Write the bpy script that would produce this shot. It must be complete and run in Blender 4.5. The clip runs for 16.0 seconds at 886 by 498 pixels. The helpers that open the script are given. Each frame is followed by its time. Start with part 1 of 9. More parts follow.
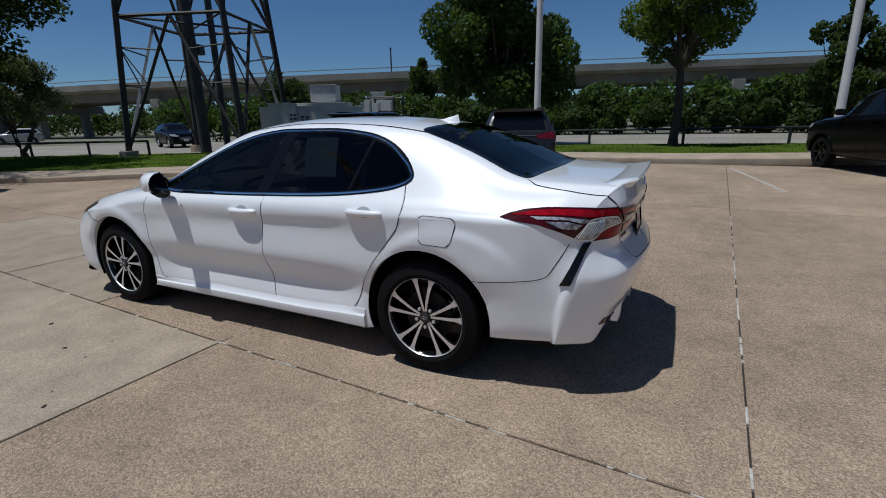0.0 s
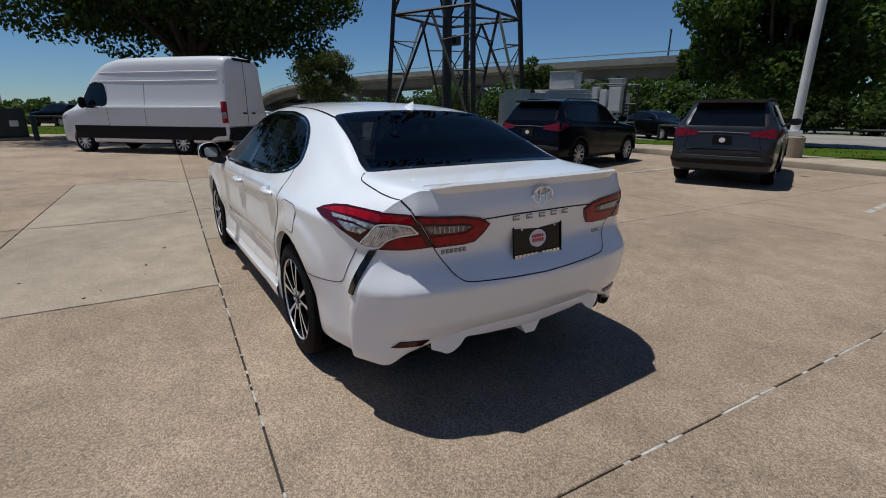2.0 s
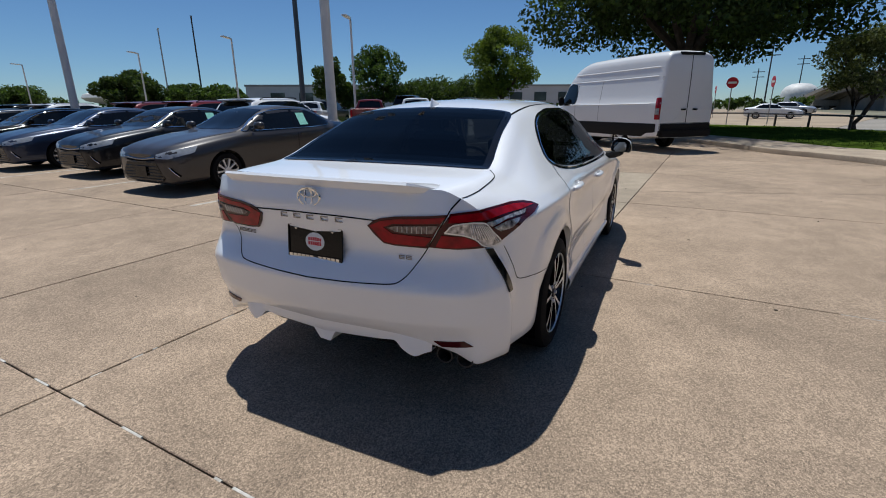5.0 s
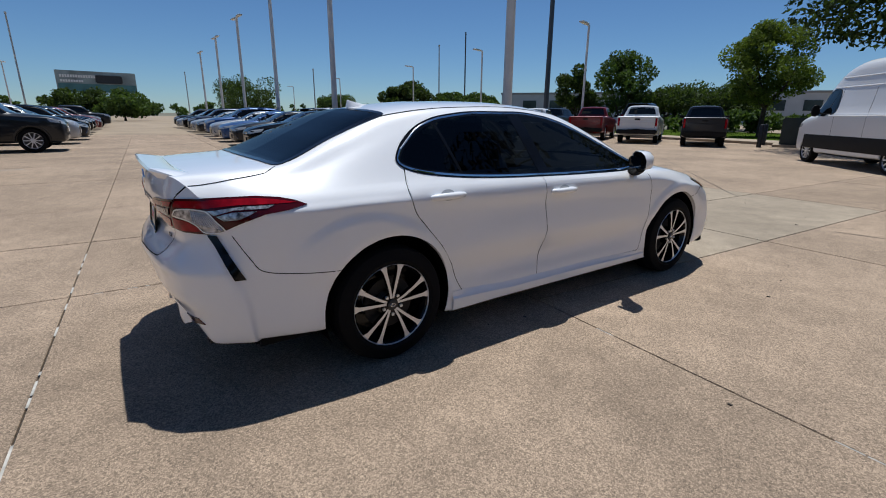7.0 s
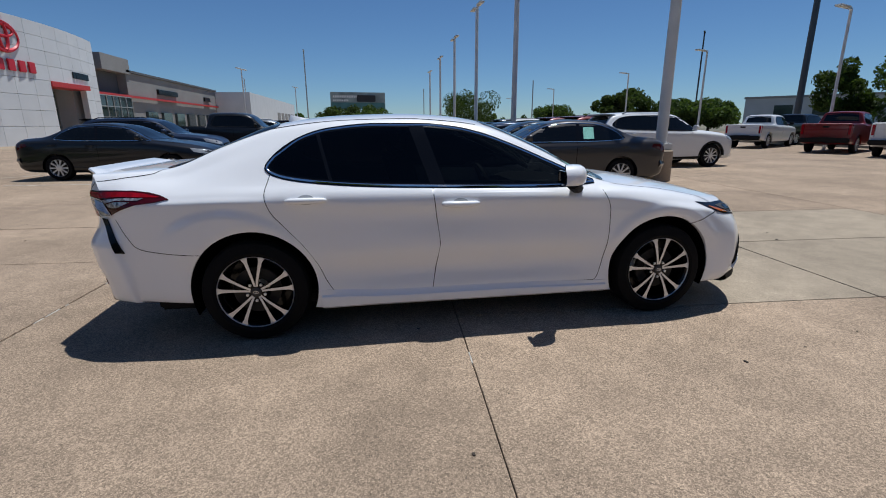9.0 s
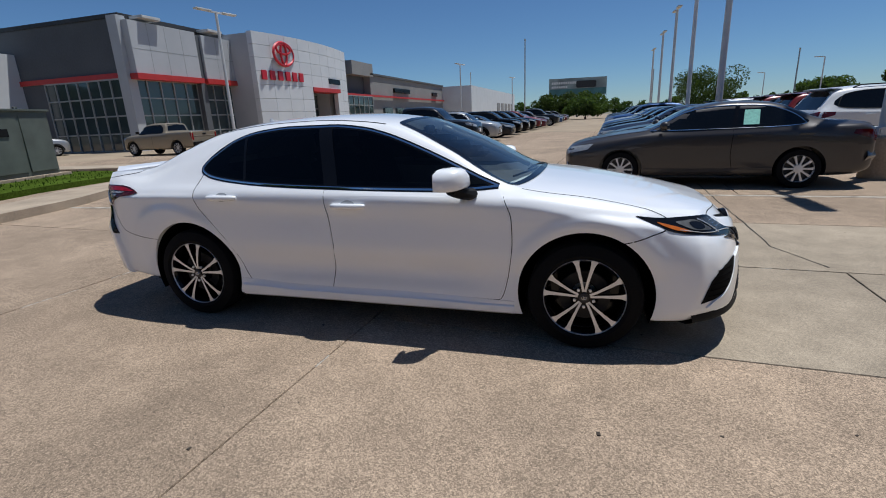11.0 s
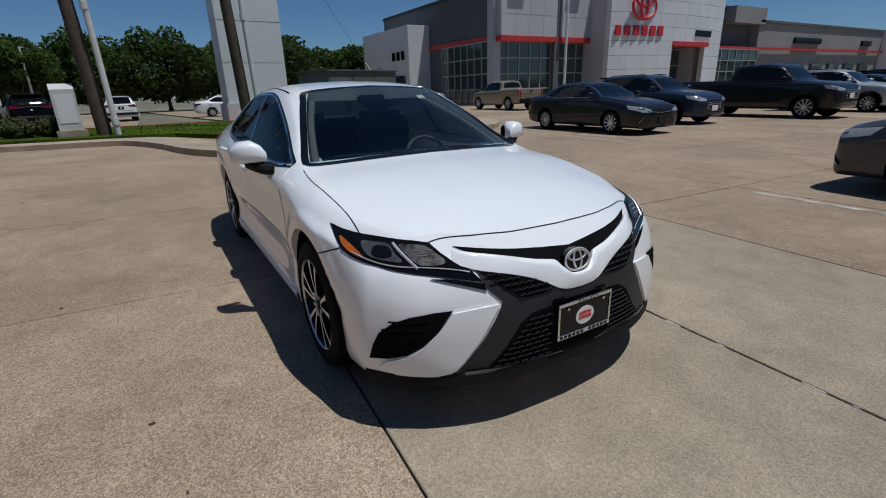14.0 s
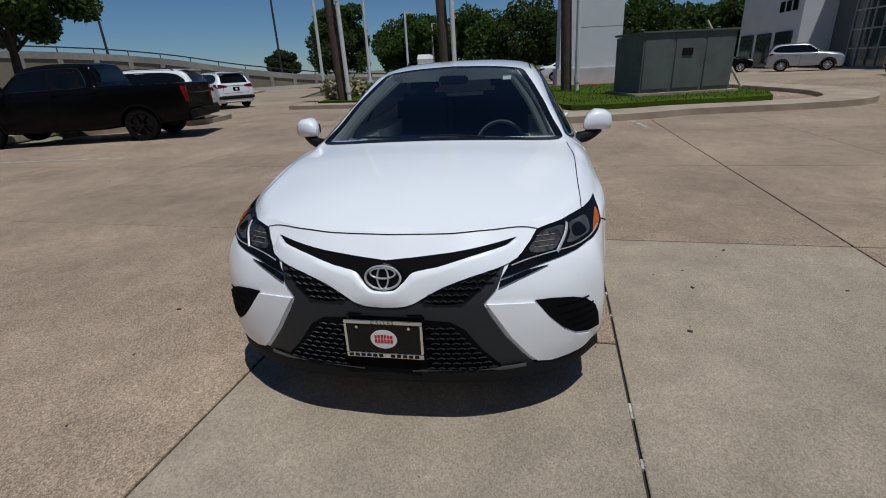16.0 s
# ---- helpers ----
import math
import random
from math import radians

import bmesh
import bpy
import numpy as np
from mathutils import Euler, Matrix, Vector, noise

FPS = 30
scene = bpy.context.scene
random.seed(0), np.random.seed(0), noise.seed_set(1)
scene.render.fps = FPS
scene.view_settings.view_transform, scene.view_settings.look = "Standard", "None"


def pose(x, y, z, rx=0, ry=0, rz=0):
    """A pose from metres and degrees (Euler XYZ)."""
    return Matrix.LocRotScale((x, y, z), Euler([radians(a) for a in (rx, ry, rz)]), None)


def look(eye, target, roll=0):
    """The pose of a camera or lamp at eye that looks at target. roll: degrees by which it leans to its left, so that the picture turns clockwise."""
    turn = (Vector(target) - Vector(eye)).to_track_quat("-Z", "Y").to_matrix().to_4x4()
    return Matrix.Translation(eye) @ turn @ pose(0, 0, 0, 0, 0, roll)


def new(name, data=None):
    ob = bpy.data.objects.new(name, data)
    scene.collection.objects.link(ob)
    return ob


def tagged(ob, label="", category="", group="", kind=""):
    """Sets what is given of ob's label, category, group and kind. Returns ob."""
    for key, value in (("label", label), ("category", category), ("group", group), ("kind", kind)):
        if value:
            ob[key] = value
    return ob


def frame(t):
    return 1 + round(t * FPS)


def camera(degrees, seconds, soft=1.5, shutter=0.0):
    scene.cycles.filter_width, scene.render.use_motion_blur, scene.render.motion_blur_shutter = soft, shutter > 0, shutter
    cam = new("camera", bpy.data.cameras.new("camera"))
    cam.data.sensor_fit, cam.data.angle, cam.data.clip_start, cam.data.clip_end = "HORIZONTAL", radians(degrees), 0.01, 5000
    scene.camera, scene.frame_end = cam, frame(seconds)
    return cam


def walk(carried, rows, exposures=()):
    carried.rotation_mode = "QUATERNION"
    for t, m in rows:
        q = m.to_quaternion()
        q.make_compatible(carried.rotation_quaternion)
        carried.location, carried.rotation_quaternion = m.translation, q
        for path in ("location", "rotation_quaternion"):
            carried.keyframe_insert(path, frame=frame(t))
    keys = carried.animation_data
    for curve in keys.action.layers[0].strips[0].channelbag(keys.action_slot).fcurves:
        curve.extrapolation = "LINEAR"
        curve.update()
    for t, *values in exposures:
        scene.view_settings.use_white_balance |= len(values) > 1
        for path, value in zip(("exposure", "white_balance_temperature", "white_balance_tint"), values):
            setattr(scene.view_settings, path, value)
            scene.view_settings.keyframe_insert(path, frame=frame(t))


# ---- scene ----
cam = camera(86.5, 16.0, 1.0)
PATH = [
    (0, (-2.6270, 3.0590, 1.4130), (-1.7620, 1.3340, 0.8870), -1.4),
    (0.5, (-3.0390, 2.7820, 1.3830), (-1.9930, 1.1620, 0.8520), -0.6),
    (1, (-3.4260, 2.3930, 1.3940), (-2.1760, 0.9260, 0.8600), -0.4),
    (1.5, (-3.8020, 2.0190, 1.3990), (-2.3710, 0.7370, 0.8440), -0.0),
    (2, (-4.0180, 1.5690, 1.3960), (-2.4090, 0.5240, 0.8310), 0.4),
    (2.5, (-4.2580, 1.1090, 1.3950), (-2.5070, 0.3350, 0.8170), 0.9),
    (3, (-4.3310, 0.6050, 1.3870), (-2.4750, 0.1510, 0.7950), 0.7),
    (3.5, (-4.4210, 0.0810, 1.4020), (-2.5160, -0.0440, 0.8050), 0.0),
    (4, (-4.3420, -0.4370, 1.3970), (-2.4520, -0.1970, 0.7900), -0.5),
    (4.5, (-4.2500, -0.9380, 1.4070), (-2.4200, -0.3850, 0.8210), -0.5),
    (5, (-4.0530, -1.4270, 1.3980), (-2.3270, -0.5980, 0.8200), -0.5),
    (5.2, (-3.9170, -1.6200, 1.4000), (-2.2420, -0.6800, 0.8450), -0.6),
    (7.3, (-2.331, -3.22, 1.358), (-1.339, -1.572, 0.812), 0.4),
    (7.5, (-2.144, -3.321, 1.379), (-1.233, -1.625, 0.84), 0.3),
    (8, (-1.68, -3.626, 1.387), (-0.966, -1.836, 0.851), 0.0),
    (8.5, (-1.196, -3.76, 1.371), (-0.681, -1.897, 0.855), -0.2),
    (9, (-0.679, -3.909, 1.372), (-0.371, -2.0, 0.861), -0.3),
    (9.2, (-0.491, -3.926, 1.409), (-0.264, -2.01, 0.884), 0.0),
    (11.3, (1.698, -3.499, 1.388), (1.004, -1.705, 0.841), -3.0),
    (11.5, (1.882, -3.409, 1.372), (1.112, -1.65, 0.813), -3.2),
    (12, (2.322, -3.091, 1.376), (1.357, -1.432, 0.812), -3.6),
    (12.5, (2.793, -2.779, 1.385), (1.64, -1.248, 0.814), -3.3),
    (13, (3.12, -2.363, 1.371), (1.793, -0.988, 0.781), -2.8),
    (13.5, (3.464, -1.936, 1.37), (1.975, -0.75, 0.758), -2.3),
    (14, (3.659, -1.457, 1.365), (2.029, -0.491, 0.724), -1.8),
    (14.5, (3.8705, -0.9841, 1.3894), (2.1123, -0.3082, 0.7183), -1.604),
    (15, (3.9743, -0.5024, 1.3846), (2.1374, -0.1464, 0.6801), -2.125),
    (15.5, (3.9762, 0.0195, 1.3998), (2.1080, 0.0137, 0.6834), -2.797),
    (16, (3.9212, 0.5350, 1.4128), (2.0867, 0.1994, 0.6920), -2.884),
]
walk(cam, [(t, look(eye, target, roll)) for t, eye, target, roll in PATH],
     exposures=[(0.0, -0.53, 5850, 8), (1.5, -0.36, 6000, 8), (2.5, -0.26, 6050, 8), (3.3, -0.05, 6050, 8), (8.0, -0.12, 5970, 9), (12.5, -0.24, 5950, 9), (14.0, -0.58, 5950, 8), (16.0, -0.64, 5920, 8)])

from mathutils.bvhtree import BVHTree

# ---- world, sun, exposure ----
SUN = Vector((0.228, 0.20, 1.0)).normalized()
world = bpy.data.worlds.new("sky")
scene.world = world
world.use_nodes = True
wn = world.node_tree.nodes
wl = world.node_tree.links
sky = wn.new("ShaderNodeTexSky")
sky.sky_type, sky.sun_disc = "NISHITA", False
sky.sun_elevation = math.asin(SUN.z)
sky.sun_rotation = math.atan2(SUN.x, SUN.y)
sky.air_density, sky.dust_density, sky.ozone_density = 1.0, 0.05, 3.2
sky.altitude = 1200
clear = wn.new("ShaderNodeVectorMath")  # a clear, deep-blue summer sky
clear.operation, clear.inputs[1].default_value = "MULTIPLY", (0.79, 0.985, 1.155)
wl.new(sky.outputs[0], clear.inputs[0])
wl.new(clear.outputs[0], wn["Background"].inputs[0])
wn["Background"].inputs[1].default_value = 0.065
sun_data = bpy.data.lights.new("sun", "SUN")
sun_data.energy, sun_data.angle, sun_data.color = 4.9, radians(0.53), (1.0, 0.955, 0.875)
sun = new("sun", sun_data)
sun.matrix_world = look(SUN * 60, (0, 0, 0))
scene.view_settings.exposure = -0.15

# ---- materials ----
MATS = {}


def material(name, color, rough=0.6, metal=0.0, spot=0.0, spot_scale=3.0, grain=0.0, grain_scale=60.0, bump=0.0, coat=0.0,
             vary=0.0, spec=0.5, tint=None, island=False):
    """A procedural surface: base colour, broad stains (spot), fine grain, relief, and a change from object to object (vary)."""
    if name in MATS:
        return MATS[name]
    m = bpy.data.materials.new(name)
    m.use_nodes = True
    n, l = m.node_tree.nodes, m.node_tree.links
    b = n["Principled BSDF"]
    b.inputs["Roughness"].default_value, b.inputs["Metallic"].default_value = rough, metal
    b.inputs["Coat Weight"].default_value, b.inputs["Coat Roughness"].default_value = coat, 0.03
    b.inputs["Specular IOR Level"].default_value = spec
    b.inputs["Base Color"].default_value = (*color, 1)
    m.diffuse_color = (*color, 1)
    if not (spot or grain or bump or vary):
        MATS[name] = m
        return m
    co = n.new("ShaderNodeTexCoord")
    last = n.new("ShaderNodeRGB").outputs[0]
    last.default_value = (*color, 1)

    def scaled(source, amount, lo=0.3, hi=0.7, second=None):
        nonlocal last
        r = n.new("ShaderNodeMapRange")
        r.inputs[1].default_value, r.inputs[2].default_value = lo, hi
        r.inputs[3].default_value, r.inputs[4].default_value = 1 - amount, 1 + amount * 0.6
        l.new(source, r.inputs[0])
        mix = n.new("ShaderNodeVectorMath")
        mix.operation = "SCALE"
        l.new(last, mix.inputs[0])
        l.new(r.outputs[0], mix.inputs["Scale"])
        last = mix.outputs[0]

    if spot:
        t = n.new("ShaderNodeTexNoise")
        t.inputs["Scale"].default_value, t.inputs["Detail"].default_value = spot_scale, 6
        l.new(co.outputs["Object"], t.inputs["Vector"])
        scaled(t.outputs[0], spot)
    if grain or bump:
        g = n.new("ShaderNodeTexNoise")
        g.inputs["Scale"].default_value, g.inputs["Detail"].default_value = grain_scale, 4
        l.new(co.outputs["Object"], g.inputs["Vector"])
        if grain:
            scaled(g.outputs[0], grain)
        if bump:
            bp = n.new("ShaderNodeBump")
            bp.inputs["Strength"].default_value, bp.inputs["Distance"].default_value = bump, 0.01
            l.new(g.outputs[0], bp.inputs["Height"])
            l.new(bp.outputs[0], b.inputs["Normal"])
    if vary:
        o = n.new("ShaderNodeNewGeometry") if island else n.new("ShaderNodeObjectInfo")
        scaled(o.outputs["Random Per Island" if island else "Random"], vary, 0, 1)
    l.new(last, b.inputs["Base Color"])
    MATS[name] = m
    return m


def aggregate(name, color, rough, stain, pebble, fine, relief):
    """Weathered concrete: broad stains, smaller blotches, and worn aggregate of pale and dark pebbles at two sizes."""
    m = material(name, color, rough, spot=stain, spot_scale=0.55, grain=0.15, grain_scale=4.0, vary=0.07, spec=0.25)
    n, l = m.node_tree.nodes, m.node_tree.links
    b = n["Principled BSDF"]
    last = b.inputs["Base Color"].links[0].from_socket
    co = n.new("ShaderNodeTexCoord")
    for scale, amount in ((130.0, pebble), (300.0, fine)):
        v = n.new("ShaderNodeTexVoronoi")
        v.inputs["Scale"].default_value = scale
        l.new(co.outputs["Object"], v.inputs["Vector"])
        q = n.new("ShaderNodeSeparateColor")
        l.new(v.outputs["Color"], q.inputs[0])
        g = n.new("ShaderNodeMapRange")
        g.inputs[3].default_value, g.inputs[4].default_value = 1 - amount, 1 + amount
        l.new(q.outputs[0], g.inputs[0])
        x = n.new("ShaderNodeVectorMath")
        x.operation = "SCALE"
        l.new(last, x.inputs[0])
        l.new(g.outputs[0], x.inputs["Scale"])
        last = x.outputs[0]
        if scale < 150 and relief:
            bp = n.new("ShaderNodeBump")
            bp.inputs["Strength"].default_value, bp.inputs["Distance"].default_value = relief, 0.004
            l.new(v.outputs["Distance"], bp.inputs["Height"])
            l.new(bp.outputs[0], b.inputs["Normal"])
    l.new(last, b.inputs["Base Color"])
    return m


def glass_material(name, tint, gloss=1.0):
    """Tinted pane: straight-through light with the tint, and a mirror gloss that follows Fresnel."""
    if name in MATS:
        return MATS[name]
    m = bpy.data.materials.new(name)
    m.use_nodes = True
    n, l = m.node_tree.nodes, m.node_tree.links
    n.remove(n["Principled BSDF"])
    t, g, f, x = (n.new("ShaderNode" + k) for k in ("BsdfTransparent", "BsdfGlossy", "Fresnel", "MixShader"))
    t.inputs[0].default_value = (*tint, 1)
    g.inputs[0].default_value, g.inputs["Roughness"].default_value = (1, 1, 1, 1), 0.01
    f.inputs[0].default_value = 1.5
    soft = n.new("ShaderNodeMath")
    soft.operation, soft.inputs[1].default_value = "MULTIPLY", gloss
    l.new(f.outputs[0], soft.inputs[0])
    l.new(soft.outputs[0], x.inputs[0])
    l.new(t.outputs[0], x.inputs[1])
    l.new(g.outputs[0], x.inputs[2])
    l.new(x.outputs[0], n["Material Output"].inputs[0])
    m.diffuse_color = (*tint, 1)
    MATS[name] = m
    return m


WHITE = material("white_paint", (0.88, 0.89, 0.91), 0.32, coat=1.0, grain=0.015, grain_scale=900)
TRIMBLACK = material("black_plastic", (0.007, 0.007, 0.0075), 0.6, spec=0.2, grain=0.15, grain_scale=300, bump=0.05)
GLOSSBLACK = material("gloss_black", (0.005, 0.005, 0.006), 0.12, spec=0.3)
GREYTRIM = material("dark_grey_trim", (0.023, 0.025, 0.029), 0.5, spec=0.35, grain=0.15, grain_scale=400, bump=0.04)
# white paint greyed: the shade of the handle recess is in the colour
CUPSHADE = material("handle_recess_shade", (0.42, 0.43, 0.45), 0.4, grain=0.05)
SILVER = material("satin_silver", (0.74, 0.74, 0.75), 0.36, metal=0.65, grain=0.05, grain_scale=200)
CHROME = material("chrome", (0.78, 0.79, 0.80), 0.07, metal=1.0)
HEADLENS = material("headlamp_lens", (0.40, 0.42, 0.44), 0.12, metal=0.25, spec=0.6, spot=0.25, spot_scale=9)
RUBBER = material("tyre_rubber", (0.0055, 0.0055, 0.006), 0.8, spec=0.15, grain=0.2, grain_scale=80, bump=0.15)
DARKMETAL = material("dark_metal", (0.05, 0.05, 0.052), 0.5, metal=0.6, spot=0.2, spot_scale=8)
BRAKE = material("brake_iron", (0.016, 0.015, 0.015), 0.6, metal=0.3, spot=0.3, spot_scale=14)
CABIN = material("cabin_dark", (0.010, 0.010, 0.011), 0.8, spec=0.15, grain=0.1, grain_scale=120)
CABINGREY = material("cabin_grey", (0.14, 0.14, 0.145), 0.75, grain=0.12, grain_scale=150)
LINER = material("arch_liner", (0.004, 0.004, 0.0042), 1.0, spec=0.0, grain=0.1, grain_scale=60)
SEAM = material("panel_gap", (0.003, 0.003, 0.0035), 0.85, spec=0.1, grain=0.1, grain_scale=50)
REDLENS = material("red_lens", (0.30, 0.003, 0.010), 0.08, spec=0.3, spot=0.4, spot_scale=22)
DARKRED = material("dark_red_lens", (0.055, 0.002, 0.004), 0.1, spec=0.4, spot=0.15, spot_scale=14)
CLEARLENS = material("clear_lens", (0.50, 0.49, 0.50), 0.16, metal=0.5, spot=0.85, spot_scale=55)
LAMPGREY = material("smoked_chrome", (0.055, 0.058, 0.065), 0.55, spec=0.2, spot=0.5, spot_scale=30)
REFLECTOR = material("lamp_reflector", (0.085, 0.085, 0.085), 0.25, metal=0.6, spot=0.8, spot_scale=45)
LIPGREY = material("lip_grey", (0.13, 0.135, 0.14), 0.38, metal=0.3, grain=0.1, grain_scale=200)
MESHGREY = material("grille_grey", (0.018, 0.019, 0.021), 0.4, spec=0.4, grain=0.1, grain_scale=200)
LIDCLEAR = material("ribbed_lid_lens", (0.20, 0.165, 0.165), 0.16, metal=0.4, spot=0.8, spot_scale=60)
SUVLAMP = material("garnet_lens", (0.13, 0.004, 0.008), 0.1, spec=0.5, spot=0.4, spot_scale=20)
# paper with the dimming of tinted glass put into its colour
SHEET = material("sheet_dimmed_by_tint", (0.007, 0.010, 0.011), 0.06, spec=0.3, spot=0.1, spot_scale=6)
DARKCHROME = material("dark_chrome", (0.26, 0.26, 0.28), 0.16, metal=1.0)
MIRROR = material("mirror_silver", (0.22, 0.23, 0.25), 0.02, metal=1.0)
AMBER = material("amber_lens", (0.40, 0.10, 0.012), 0.1, spec=0.4, spot=0.2, spot_scale=30)
SMOKE = material("smoked_lens", (0.006, 0.006, 0.007), 0.10, spec=0.2, spot=0.4, spot_scale=18)
REDPAINT = material("red_enamel", (0.55, 0.02, 0.035), 0.45, grain=0.05)
PAPER = material("paper_white", (0.78, 0.78, 0.76), 0.8, grain=0.05)
TINT = glass_material("tinted_glass", (0.030, 0.032, 0.033), 0.5)
WINDSCREEN = glass_material("windscreen_glass", (0.64, 0.70, 0.69), 1.0)


# ---- mesh helpers ----
def smooth(me, angle=35):
    for p in me.polygons:
        p.use_smooth = True
    me.set_sharp_from_angle(angle=radians(angle))


def mesh(name, bm, mats, angle=35):
    me = bpy.data.meshes.new(name)
    bm.normal_update()
    bm.to_mesh(me)
    bm.free()
    for m in (mats if isinstance(mats, (list, tuple)) else [mats]):
        me.materials.append(m)
    if angle:
        smooth(me, angle)
    return me


def part(name, bm, mat, parent, label="", angle=35):
    """Links a bmesh as one mesh object under a thing or a part."""
    ob = new(name, mesh(name, bm, mat, angle))
    ob.parent = parent
    return tagged(ob, label) if label else ob


def thing(name, label, category, group="", kind="", m=None):
    ob = new(name)
    ob.empty_display_size = 0.1
    if m is not None:
        ob.matrix_world = m
    return tagged(ob, label, category, group, kind)


def solid(name, bm, mat, label, category, group="", kind="", angle=35):
    return tagged(new(name, mesh(name, bm, mat, angle)), label, category, group, kind)


def box(bm, x0, x1, y0, y1, z0, z1, bevel=0.0, m=None):
    made = bmesh.ops.create_cube(bm, size=1)["verts"]
    for v in made:
        v.co = Vector((x0 + (v.co.x + 0.5) * (x1 - x0), y0 + (v.co.y + 0.5) * (y1 - y0), z0 + (v.co.z + 0.5) * (z1 - z0)))
    if bevel:
        edges = list({e for v in made for e in v.link_edges})
        made = list({v for f in bmesh.ops.bevel(bm, geom=edges, offset=bevel, segments=2, affect="EDGES")["faces"] for v in f.verts} | {v for v in made if v.is_valid})
    if m is not None:
        bmesh.ops.transform(bm, matrix=m, verts=[v for v in made if v.is_valid])
    return made


def tube(bm, pts, radius, sides=8, caps=True):
    """A round bar along pts; radius is one number, or one for each point."""
    pts = [Vector(p) for p in pts]
    rad = radius if isinstance(radius, (list, tuple)) else [radius] * len(pts)
    rings = []
    for i, p in enumerate(pts):
        d = (pts[min(i + 1, len(pts) - 1)] - pts[max(i - 1, 0)]).normalized()
        a = d.cross(Vector((0, 0, 1)) if abs(d.z) < 0.9 else Vector((1, 0, 0))).normalized()
        c = d.cross(a)
        rings.append([bm.verts.new(p + (a * math.cos(2 * math.pi * k / sides) + c * math.sin(2 * math.pi * k / sides)) * rad[i]) for k in range(sides)])
    for r, s in zip(rings, rings[1:]):
        for k in range(sides):
            bm.faces.new((r[k], r[(k + 1) % sides], s[(k + 1) % sides], s[k]))
    if caps:
        bm.faces.new(rings[0][::-1])
        bm.faces.new(rings[-1])


def lathe(bm, profile, sides=32, axis="y", centre=(0, 0, 0)):
    """Turns (radius, height) pairs about an axis."""
    rings = []
    for r, h in profile:
        ring = []
        for k in range(sides):
            a = 2 * math.pi * k / sides
            c, s = r * math.cos(a), r * math.sin(a)
            v = (c, h, s) if axis == "y" else (c, s, h)
            ring.append(bm.verts.new(Vector(v) + Vector(centre)))
        rings.append(ring)
    for r, s in zip(rings, rings[1:]):
        for k in range(sides):
            bm.faces.new((r[k], s[k], s[(k + 1) % sides], r[(k + 1) % sides]))
    return rings


def prism(bm, outline, z0, z1, m=None):
    """A flat outline (x, y) raised from z0 to z1."""
    lo = [bm.verts.new((x, y, z0)) for x, y in outline]
    hi = [bm.verts.new((x, y, z1)) for x, y in outline]
    k = len(lo)
    bm.faces.new(lo[::-1])
    bm.faces.new(hi)
    for i in range(k):
        bm.faces.new((lo[i], lo[(i + 1) % k], hi[(i + 1) % k], hi[i]))
    if m is not None:
        bmesh.ops.transform(bm, matrix=m, verts=lo + hi)
    return lo + hi


def pchip(P, n):
    """A smooth curve through the points that never overshoots, n steps to a span."""
    P = np.asarray(P, float)
    h = np.maximum(np.linalg.norm(np.diff(P, axis=0), axis=1) ** 0.7, 1e-6)[:, None]
    s = np.diff(P, axis=0) / h
    d = np.zeros_like(P)
    if len(P) > 2:
        a, b = s[:-1], s[1:]
        w1, w2 = 2 * h[1:] + h[:-1], h[1:] + 2 * h[:-1]
        good = a * b > 0
        with np.errstate(divide="ignore", invalid="ignore"):
            d[1:-1] = np.where(good, (w1 + w2) / (w1 / a + w2 / b), 0)
    d[0], d[-1] = s[0], s[-1]
    out = []
    for i in range(len(P) - 1):
        t = np.linspace(0, 1, n, endpoint=False)[:, None]
        out.append((2 * t**3 - 3 * t**2 + 1) * P[i] + (t**3 - 2 * t**2 + t) * h[i] * d[i]
                   + (3 * t**2 - 2 * t**3) * P[i + 1] + (t**3 - t**2) * h[i] * d[i + 1])
    return np.vstack(out + [P[-1:]])


def grid_faces(bm, G):
    vs = [[bm.verts.new(p) for p in row] for row in G]
    for a, b in zip(vs, vs[1:]):
        for i in range(len(a) - 1):
            try:
                bm.faces.new((a[i], a[i + 1], b[i + 1], b[i]))
            except ValueError:
                pass
    return vs


def boolean(base, cutters, mat_index=0):
    """The mesh of base with the cutters taken away; all three are throw-away objects."""
    for c in cutters:
        md = base.modifiers.new("cut", "BOOLEAN")
        md.operation, md.object, md.solver = "DIFFERENCE", c, "EXACT"
    dg = bpy.context.evaluated_depsgraph_get()
    me = bpy.data.meshes.new_from_object(base.evaluated_get(dg))
    for o in (base, *cutters):
        bpy.data.objects.remove(o)
    return me


